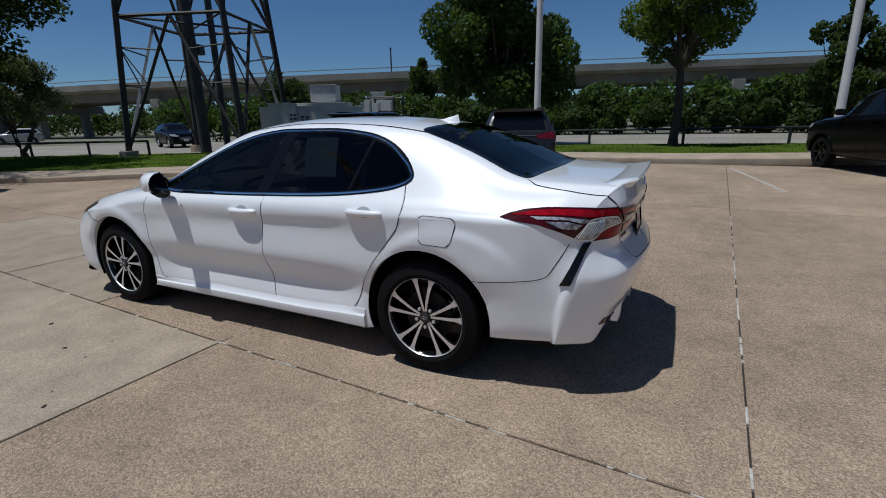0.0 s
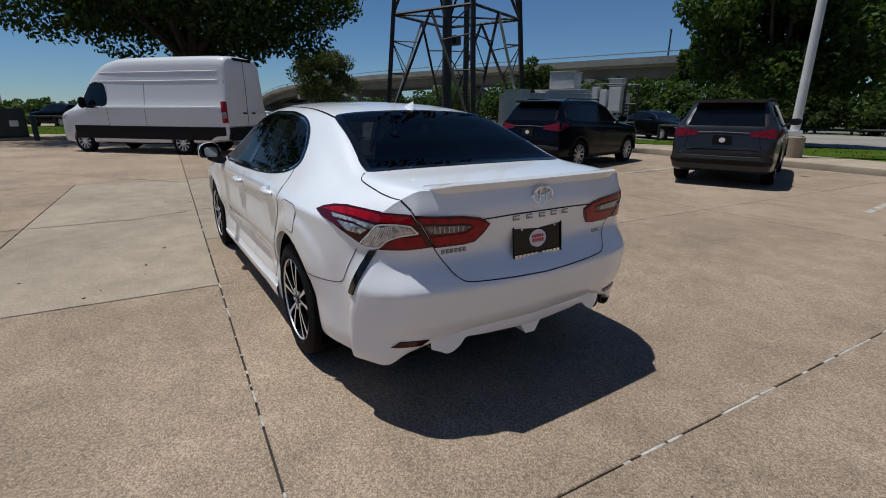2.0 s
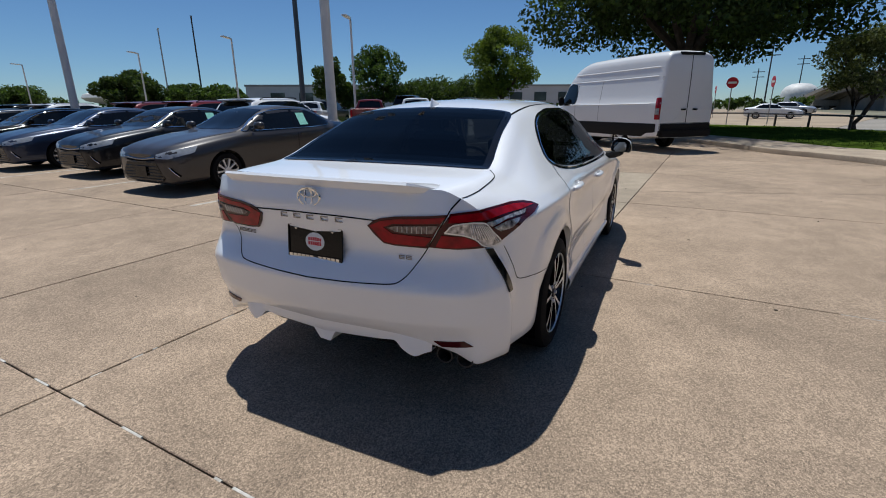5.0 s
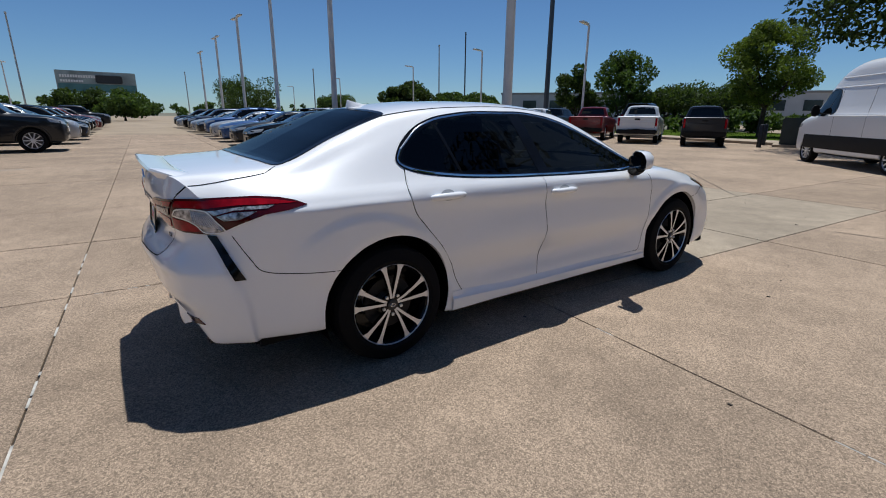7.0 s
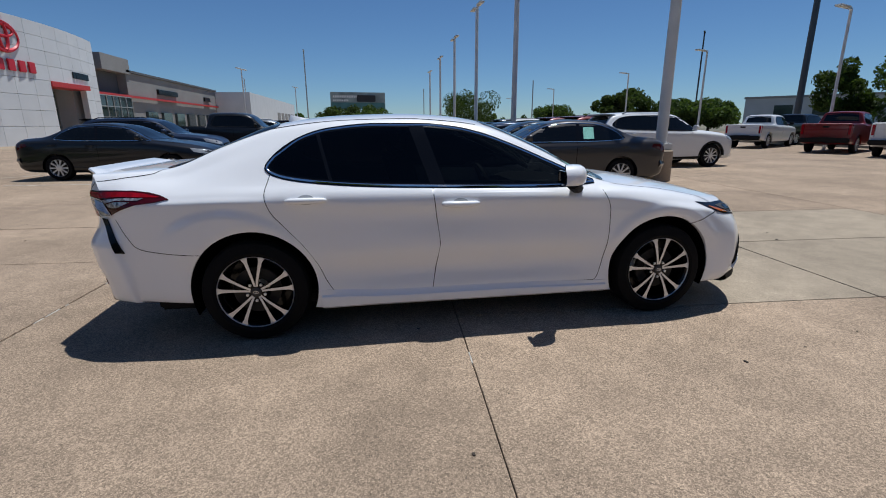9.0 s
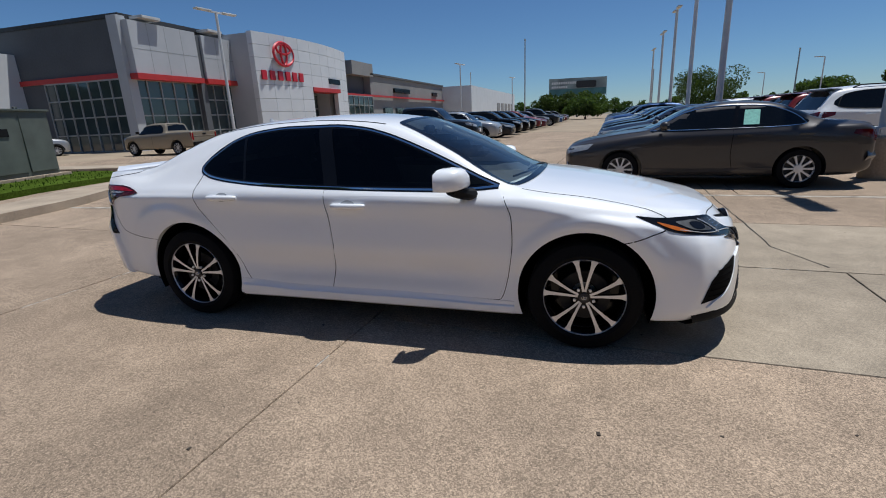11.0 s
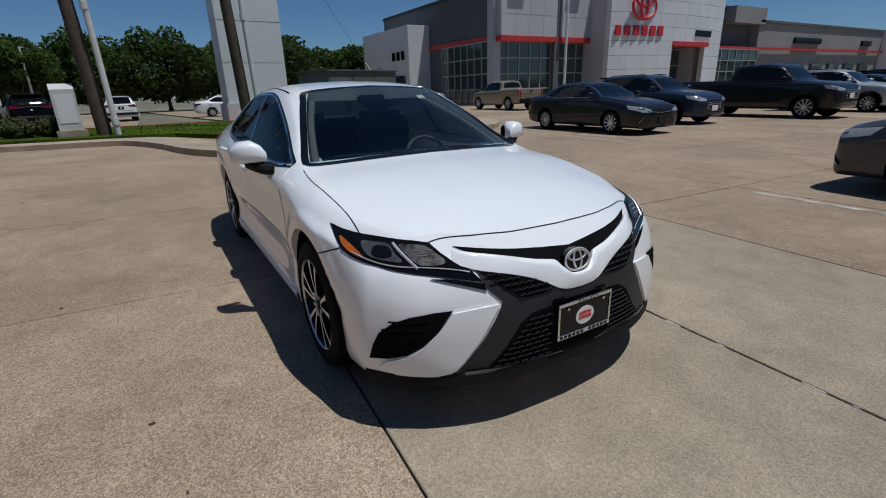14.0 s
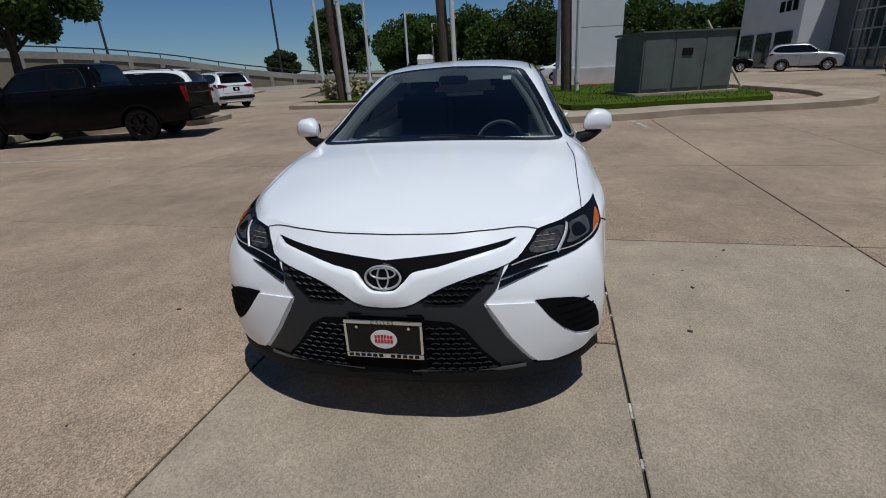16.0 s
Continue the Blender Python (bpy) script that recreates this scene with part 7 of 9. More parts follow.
def utility_box():
    t = thing("transformer_box", "large green-grey steel transformer box on a concrete pad", "utility box", m=pose(-15.4, 5.7, 0.15, 0, 0, 106))
    bm = bmesh.new()
    box(bm, -1.9, 1.9, -1.15, 1.15, -0.1, 0.08, 0.02)
    part("pad", bm, KERB, t)
    bm = bmesh.new()
    prism(bm, [(-0.95, 0.08), (0.95, 0.08), (1.0, 1.92), (-0.98, 2.0)], -1.65, 1.65, Matrix(((0, 0, 1, 0), (1, 0, 0, 0), (0, 1, 0, 0), (0, 0, 0, 1))))
    part("body", bm, CABINET, t, angle=20)
    bm = bmesh.new()
    box(bm, -1.72, 1.72, -1.05, 1.08, 1.96, 2.03, 0.02)
    part("lid", bm, CABINET, t)
    for x in (-1.1, 0.0, 1.1):
        bm = bmesh.new()
        box(bm, x - 0.5, x + 0.5, -0.99, -0.965, 0.2, 1.85, 0.008)
        part("door", bm, CABINET, t)
    bm = bmesh.new()
    box(bm, -0.25, 0.12, -1.02, -0.985, 1.25, 1.47, 0.008)
    part("label_plate", bm, TRIMBLACK, t, "dark plate on the box")
    bm = bmesh.new()
    for x in (-1.4, 1.4, 0.3):
        tube(bm, [(x, -0.2, 2.0), (x, -0.2, 2.12), (x + 0.12, -0.2, 2.12), (x + 0.12, -0.2, 2.0)], 0.025, 6)
    part("lifting_eye", bm, CABINET, t)


utility_box()
guy = thing("guy_guard", "leaning pale guy-wire guard on the lawn", "guy wire", m=pose(-17.6, 9.0, 0.12))
bm = bmesh.new()
tube(bm, [(0, 0, 0), (-0.3, -1.5, 2.5)], 0.05, 8)
part("guard", bm, material("pale_yellow_plastic", (0.55, 0.50, 0.32), 0.6, spot=0.2), guy)
bm = bmesh.new()
tube(bm, [(-0.3, -1.5, 2.5), (-1.6, -8.0, 13.3)], 0.006, 5)
part("wire", bm, DARKMETAL, guy)
kiosk = thing("kiosk_cabinet", "white roadside service cabinet with a sloped top", "cabinet", m=pose(-18.4, -3.9, 0.12, 0, 0, 8))
bm = bmesh.new()
prism(bm, [(-0.35, 0.25), (0.35, 0.25), (0.35, 1.65), (-0.1, 1.85), (-0.35, 1.85)], -0.35, 0.35, Matrix(((1, 0, 0, 0), (0, 0, -1, 0), (0, 1, 0, 0), (0, 0, 0, 1))))
part("body", bm, PALEBOX, kiosk, angle=20)
bm = bmesh.new()
box(bm, -0.45, 0.45, -0.45, 0.45, -0.1, 0.26, 0.03)
part("base", bm, KERB, kiosk)
bm = bmesh.new()
box(bm, 0.35, 0.362, -0.27, 0.27, 0.5, 1.5, 0.004)
part("door", bm, PANELWHITE, kiosk)

ubox = thing("electric_box", "dark green pad-mounted electric box between bollards", "utility box", m=pose(24.3, 6.1, 0.0, 0, 0, 20))
bm = bmesh.new()
box(bm, -0.55, 0.55, -0.65, 0.65, 0.1, 1.35, 0.05)
part("body", bm, material("dark_green_steel", (0.025, 0.035, 0.03), 0.5, spot=0.2), ubox)
bm = bmesh.new()
box(bm, -0.8, 0.8, -0.9, 0.9, -0.05, 0.12, 0.02)
part("pad", bm, KERB, ubox)
bm = bmesh.new()
box(bm, -0.57, -0.55, -0.35, -0.05, 0.6, 0.85)
part("label_plate", bm, PAPER, ubox)
for x, y in ((22.4, 6.9), (23.4, 5.0), (24.6, 7.6)):
    b = thing("bollard", "dark steel bollard guarding the electric box", "bollard", "bollards", m=pose(x, y, 0))
    bm = bmesh.new()
    lathe(bm, [(0.10, -0.1), (0.10, 0.98), (0.075, 1.03), (0.0, 1.05)], 14, "z")
    part("post", bm, DARKMETAL, b)

x, y = toward(-2.14, -3.33, 89.9, 138)
bb = thing("billboard", "teal and grey roadside billboard on steel posts", "billboard", m=pose(x, y, 0, 0, 0, 8) @ Matrix.Diagonal((0.85, 1, 0.97, 1)))
bm = bmesh.new()
box(bm, -8.8, 8.8, -0.3, 0.3, 5.8, 10.4, 0.05)
part("board", bm, SIGNBOARD, bb)
bm = bmesh.new()
box(bm, -8.6, 8.6, -0.36, -0.30, 5.9, 7.6)
part("lower_band", bm, TEALBOARD, bb)
bm = bmesh.new()
for k in range(14):
    box(bm, -8.0 + k * 0.55, -7.6 + k * 0.55, -0.39, -0.35, 8.9, 9.5)
    if k < 9:
        box(bm, -8.0 + k * 0.55, -7.6 + k * 0.55, -0.39, -0.35, 7.9, 8.4)
tagged(part("lettering", bm, PAPER, bb), kind="stuff")
bm = bmesh.new()
box(bm, -0.5, 5.6, -0.38, -0.34, 7.8, 9.6, 0.2)
part("picture_panel", bm, POLEDARK, bb)
for dx in (-6.5, 0, 6.5):
    bm = bmesh.new()
    tube(bm, [(dx, 0.2, -0.2), (dx, 0.2, 6)], 0.22, 8)
    part("post", bm, POLEDARK, bb)
bm = bmesh.new()
box(bm, -8.8, 8.8, -1.1, -0.3, 5.45, 5.6)
part("catwalk", bm, POLEDARK, bb)

x, y = toward(-4.05, -1.43, 59.7, 190)
wt = thing("water_tower", "white domed water tank on the horizon", "water tower", m=pose(x, y, 0))
bm = bmesh.new()
lathe(bm, [(0.8, -0.2), (0.8, 3.0), (5.5, 4.0), (6.8, 5.0), (6.2, 6.0), (3.5, 6.8), (0.0, 7.1)], 24, "z")
part("tank", bm, PALEBOX, wt)
hall = thing("domed_hall", "pale domed hall on the horizon across the road", "building", m=pose(*toward(-4.05, -1.43, -10.2, 200), 0))
bm = bmesh.new()
lathe(bm, [(5.2, -0.2), (5.2, 4.2), (4.9, 5.6), (4.0, 6.8), (2.4, 7.6), (0.0, 7.9)], 24, "z")
part("dome", bm, PALEBOX, hall)
bm = bmesh.new()
box(bm, -3, 3, -17, -4.5, -0.2, 4.6, 0.1)
part("wing", bm, PALEBOX, hall)
for x, y, deg in ((37.6, -4.8, 178), (37.3, -7.3, 100), (56.0, -4.9, 96)):
    s = thing("road_sign", "round red and white no-entry road sign on a post", "road sign", m=pose(x, y, 0, 0, 0, deg))
    bm = bmesh.new()
    tube(bm, [(0, 0, -0.1), (0, 0, 3.20)], 0.035, 6)
    part("post", bm, GALV, s)
    bm = bmesh.new()
    lathe(bm, [(0.0, 0.012), (0.38, 0.012), (0.38, -0.008), (0.0, -0.008)], 20, "z")
    bmesh.ops.transform(bm, matrix=pose(0.045, 0, 2.90, 0, 90, 0), verts=bm.verts[:])
    disc = part("disc", bm, REDPAINT, s)
    bm = bmesh.new()
    box(bm, 0.0575, 0.063, -0.27, 0.27, 2.83, 2.97)
    part("bar", bm, PAPER, disc)
for x, y, h in ((164.2, -23.8, 17.5), (222.0, -41.6, 18.5), (214.0, -27.0, 14.0)):
    u = thing("power_pole", "tall wooden power pole with crossarms on the horizon", "pole", m=pose(x, y, 0, 0, 0, 80))
    bm = bmesh.new()
    tube(bm, [(0, 0, -0.2), (0.1, 0, h * 0.5), (0.15, 0, h)], [0.22, 0.19, 0.15], 8)
    part("post", bm, POLEDARK, u)
    for z in (h - 1.2, h - 3.0):
        bm = bmesh.new()
        box(bm, -1.9, 1.9, -0.09, 0.09, z - 0.12, z + 0.12)
        part("crossarm", bm, POLEDARK, u)


# ---- the showroom ----
def showroom():
    b = thing("showroom", "grey and white car showroom with a red-banded entrance portal", "building")

    def block(name, x0, x1, y0, y1, z0, z1, mat, bevel=0.0, label=""):
        bm = bmesh.new()
        box(bm, x0, x1, y0, y1, z0, z1, bevel)
        return part(name, bm, mat, b, label, 20)

    block("main_wall", -51.1, -29.9, 24.0, 62, -0.2, 9.0, WALLGREY, 0, "dark grey rendered wall")
    block("parapet", -51.2, -29.75, 23.9, 62.1, 9.0, 9.3, POLEDARK, 0.03)
    block("rear_wing", -60, -28.9, 62, 98, -0.2, 7.8, WALLMID, 0, "mid grey wing")
    block("parapet", -60, -28.7, 61.8, 98.2, 7.7, 8.0, WALLGREY, 0.03)
    block("step_wall", -60, -28.7, 56.3, 62.8, 7.5, 9.2, WALLMID)
    block("white_wing", -60, -22.5, 98, 160, -0.2, 7.7, PANELWHITE, 0, "white end wing")
    block("service_block", -52.0, -40.7, 21.6, 24.2, -0.2, 7.4, PANELWHITE, 0.02, "white service block")
    for k in range(3):
        block("window", -44.3 + k * 1.05, -43.7 + k * 1.05, 21.50, 21.7, 4.3, 5.1, GLOSSBLACK)
    for k in range(3):
        block("roller_door", -51.2 + k * 3.5, -48.6 + k * 3.5, 21.45, 21.7, 0, 2.8, BLDGLASS)
    block("red_band", -45.0, -30.5, 23.86, 24.05, 5.1, 5.45, STRIPE)
    block("corner_column", -30.4, -29.55, 23.55, 24.3, -0.2, 9.1, PANELGREY, 0.02, "pale corner column")

    def glazing(face, at, a0, a1, z0, z1, cols, rows):
        """A glazed wall: glass set back, with every mullion proud. face 'x': on a wall x = at; 'y': on y = at."""
        bm = bmesh.new()
        if face == "x":
            box(bm, at - 0.1, at + 0.02, a0, a1, z0, z1)
        else:
            box(bm, a0, a1, at - 0.02, at + 0.1, z0, z1)
        g = part("glazing", bm, BLDGLASS, b, "dark showroom glass")
        for k in range(cols + 1):
            p = a0 + (a1 - a0) * k / cols
            bm = bmesh.new()
            if face == "x":
                box(bm, at, at + 0.10, p - 0.05, p + 0.05, z0, z1)
            else:
                box(bm, p - 0.05, p + 0.05, at - 0.10, at, z0, z1)
            part("mullion", bm, MULLION, g)
        for k in range(rows + 1):
            p = z0 + (z1 - z0) * k / rows
            bm = bmesh.new()
            if face == "x":
                box(bm, at, at + 0.11, a0, a1, p - 0.05, p + 0.05)
            else:
                box(bm, a0, a1, at - 0.11, at, p - 0.05, p + 0.05)
            part("mullion", bm, MULLION, g)

    glazing("y", 23.98, -38.2, -30.6, 0.0, 5.05, 7, 4)
    for y0, y1, top in ((23.9, 29.9, 8.8), (30.5, 36.6, 8.7)):
        block("fascia", -30.0, -29.0, y0, y1, 5.3, top, PANELGREY, 0.02, "pale panelled fascia")
        for k in range(1, 4):
            block("panel_joint", -29.005, -28.995, y0 + (y1 - y0) * k / 4 - 0.02, y0 + (y1 - y0) * k / 4 + 0.02, 5.3, top, MULLION)
        block("panel_joint", -29.005, -28.994, y0, y1, 6.95, 6.99, MULLION)
        block("red_band", -29.9, -28.85, y0 - 0.1, y1 + 0.1, 4.95, 5.34, STRIPE)
        glazing("x", -29.7, y0, y1, 0.0, 4.95, 5, 4)
    block("fascia_column", -30.0, -29.2, 29.9, 30.5, -0.2, 8.6, WALLGREY)
    # portal: a shallow curve of white panels with an opening
    y0, y1, R = 33.7, 50.4, 36.0
    ym = (y0 + y1) / 2
    face = lambda y: -25.6 + math.sqrt(R * R - (y - ym) ** 2) - R
    cols = 9
    ys = np.linspace(y0, y1, cols + 1)
    zs = [-0.1, 1.4, 2.6, 3.75, 4.95, 6.1, 7.2, 8.25, 9.3]
    for i in range(cols):
        for j in range(len(zs) - 1):
            if i in (4, 5, 6) and j < 4:
                continue
            bm = bmesh.new()
            ya, yb = ys[i] + 0.012, ys[i + 1] - 0.012
            za, zb = zs[j] + 0.012, zs[j + 1] - 0.012
            vs = [bm.verts.new(v) for v in ((face(ya), ya, za), (face(yb), yb, za), (face(yb), yb, zb), (face(ya), ya, zb), (face(ya) - 0.5, ya, za), (face(yb) - 0.5, yb, za), (face(yb) - 0.5, yb, zb), (face(ya) - 0.5, ya, zb))]
            for f in ((0, 1, 2, 3), (7, 6, 5, 4), (0, 4, 5, 1), (1, 5, 6, 2), (2, 6, 7, 3), (3, 7, 4, 0)):
                bm.faces.new([vs[k] for k in f])
            bmesh.ops.recalc_face_normals(bm, faces=bm.faces[:])
            part("portal_panel", bm, PANELWHITE, b, angle=0)
    block("portal_core", -30, face(y0) - 0.52, y0 + 0.2, ys[4] - 0.05, -0.2, 9.2, PANELGREY)
    block("portal_core", -30, face(y0) - 0.52, ys[7] + 0.05, y1 - 0.2, -0.2, 9.2, PANELGREY)
    block("portal_core", -30, face(y0) - 0.52, ys[4], ys[7], 5.0, 9.2, PANELGREY)
    block("red_band", -27.2, face(ys[5]) + 0.10, ys[4], ys[7], 4.55, 4.95, STRIPE)
    glazing("x", -28.6, ys[4], ys[7], 0.0, 4.5, 4, 3)
    glazing("x", -28.5, 52.6, 61.5, 0.0, 4.7, 6, 4)
    block("red_band", -28.75, -28.5, 52.2, 98, 4.75, 5.0, STRIPE)
    for y in (70.5, 90.5):
        block("sign_bar", -28.9, -28.6, y, y + (7.0 if y < 80 else 3.0), 5.6, 6.3, GLOSSBLACK)
    for k in range(6):
        block("window", -28.95, -28.55, 66 + k * 5, 69 + k * 5, 0.4, 3.2, BLDGLASS)
    for k in range(5):
        block("window", -22.6, -22.4, 128 + k * 6, 132 + k * 6, 2.2, 4.6, WALLMID)
    # emblem and lettering as plain red shapes
    c = Vector((face(37.0) + 0.1, 37.0, 7.66))
    m = Matrix.Translation(c) @ Matrix(((0, 0, 1, 0), (1, 0, 0, 0), (0, 1, 0, 0), (0, 0, 0, 1)))
    bm = bmesh.new()
    ellipse_ring(bm, m, 1.65, 1.12, 0.27, 0.14, 40)
    ellipse_ring(bm, m, 0.55, 1.05, 0.22, 0.14, 30)
    ellipse_ring(bm, m @ Matrix.Translation((0, 0.42, 0)), 1.18, 0.52, 0.22, 0.14, 30)
    part("oval_emblem", bm, REDPAINT, b, "large red oval emblem")
    for k in range(6):
        yk = 36.85 + (k - 2.5) * 0.95
        bm = bmesh.new()
        xx = face(yk)
        box(bm, xx, xx + 0.12, yk - 0.36, yk + 0.36, 5.35, 6.15, 0.03)
        part("sign_letter_block", bm, REDPAINT, b)
    for k in range(6):
        yk = 46.0 + (k - 2.5) * 0.52
        bm = bmesh.new()
        box(bm, face(yk), face(yk) + 0.1, yk - 0.19, yk + 0.19, 5.45, 6.0, 0.02)
        part("name_letter_block", bm, GLOSSBLACK, b)
    for y in (24.8, 31.0):
        block("roof_lamp", -29.9, -28.6, y, y + 1.6, 9.0, 9.2, PALEBOX, 0.03)


showroom()
far = thing("office_block", "long low pale office block behind trees", "building", m=pose(*toward(-2.1, -3.3, 33.5, 120), 0, 0, 0, 125))
bm = bmesh.new()
box(bm, -46, 30, -8, 8, -0.2, 6.0)
part("wall", bm, PANELGREY, far)
for k in range(12):
    bm = bmesh.new()
    box(bm, -44 + k * 6, -41 + k * 6, 7.9, 8.1, 2.6, 4.6)
    part("window", bm, BLDGLASS, far)
bm = bmesh.new()
box(bm, -46.2, 30.2, -8.2, 8.2, 5.9, 6.3)
part("roof_edge", bm, WALLMID, far)


# ---- other vehicles ----
TEMPLATE_WHEEL = {}


def plain_wheel(parent, x, y, r, side, style):
    """A lighter wheel: tyre, dark barrel, lip and ten broad spokes."""
    key = (round(r, 3), style)
    if key not in TEMPLATE_WHEEL:
        rr = r * 0.69
        bm = bmesh.new()
        lathe(bm, [(rr, -0.10), (r * 0.93, -0.11), (r, -0.08), (r, 0.08), (r * 0.94, 0.108), (rr * 1.03, 0.112), (rr, 0.10)], 32)
        tyre = mesh("tyre", bm, RUBBER)
        bm = bmesh.new()
        lathe(bm, [(rr, 0.105), (rr * 0.95, 0.10), (rr * 0.9, 0.03), (0.0, 0.02)], 32)
        barrel = mesh("rim", bm, GLOSSBLACK if style == "dark" else DARKMETAL)
        bm = bmesh.new()
        n = 10 if style != "dark" else 6
        for k in range(n):
            a = 2 * math.pi * k / n
            m = Matrix.Rotation(a, 4, "Y")
            rows = []
            for q, w in ((0.05, 0.015), (rr * 0.55, 0.013), (rr * 0.98, 0.021 if style != "dark" else 0.045)):
                rows.append([bm.verts.new(m @ Vector(p)) for p in ((q, 0.07, -w), (q, 0.098, -w), (q, 0.098, w), (q, 0.07, w))])
            for p, q in zip(rows, rows[1:]):
                for i in range(3):
                    bm.faces.new((p[i], p[i + 1], q[i + 1], q[i]))
        lathe(bm, [(rr * 0.93, 0.09), (rr * 0.99, 0.108), (rr, 0.10)], 32)
        lathe(bm, [(0.075, 0.08), (0.07, 0.105), (0.0, 0.108)], 16)
        bmesh.ops.recalc_face_normals(bm, faces=bm.faces[:])
        face = mesh("spokes", bm, SILVER if style != "dark" else GLOSSBLACK)
        TEMPLATE_WHEEL[key] = (tyre, barrel, face)
    w = new("wheel", TEMPLATE_WHEEL[key][0])
    w.parent = parent
    w.matrix_basis = pose(x, y, r, 0, 0, 0 if side > 0 else 180)
    for name, me in zip(("rim", "spokes"), TEMPLATE_WHEEL[key][1:]):
        o = new(name, me)
        o.parent = w


def car_paint(name, color, metal=0.35):
    return material("paint_" + name, color, 0.32, metal=metal, coat=0.55, spec=0.3, grain=0.05, grain_scale=700)


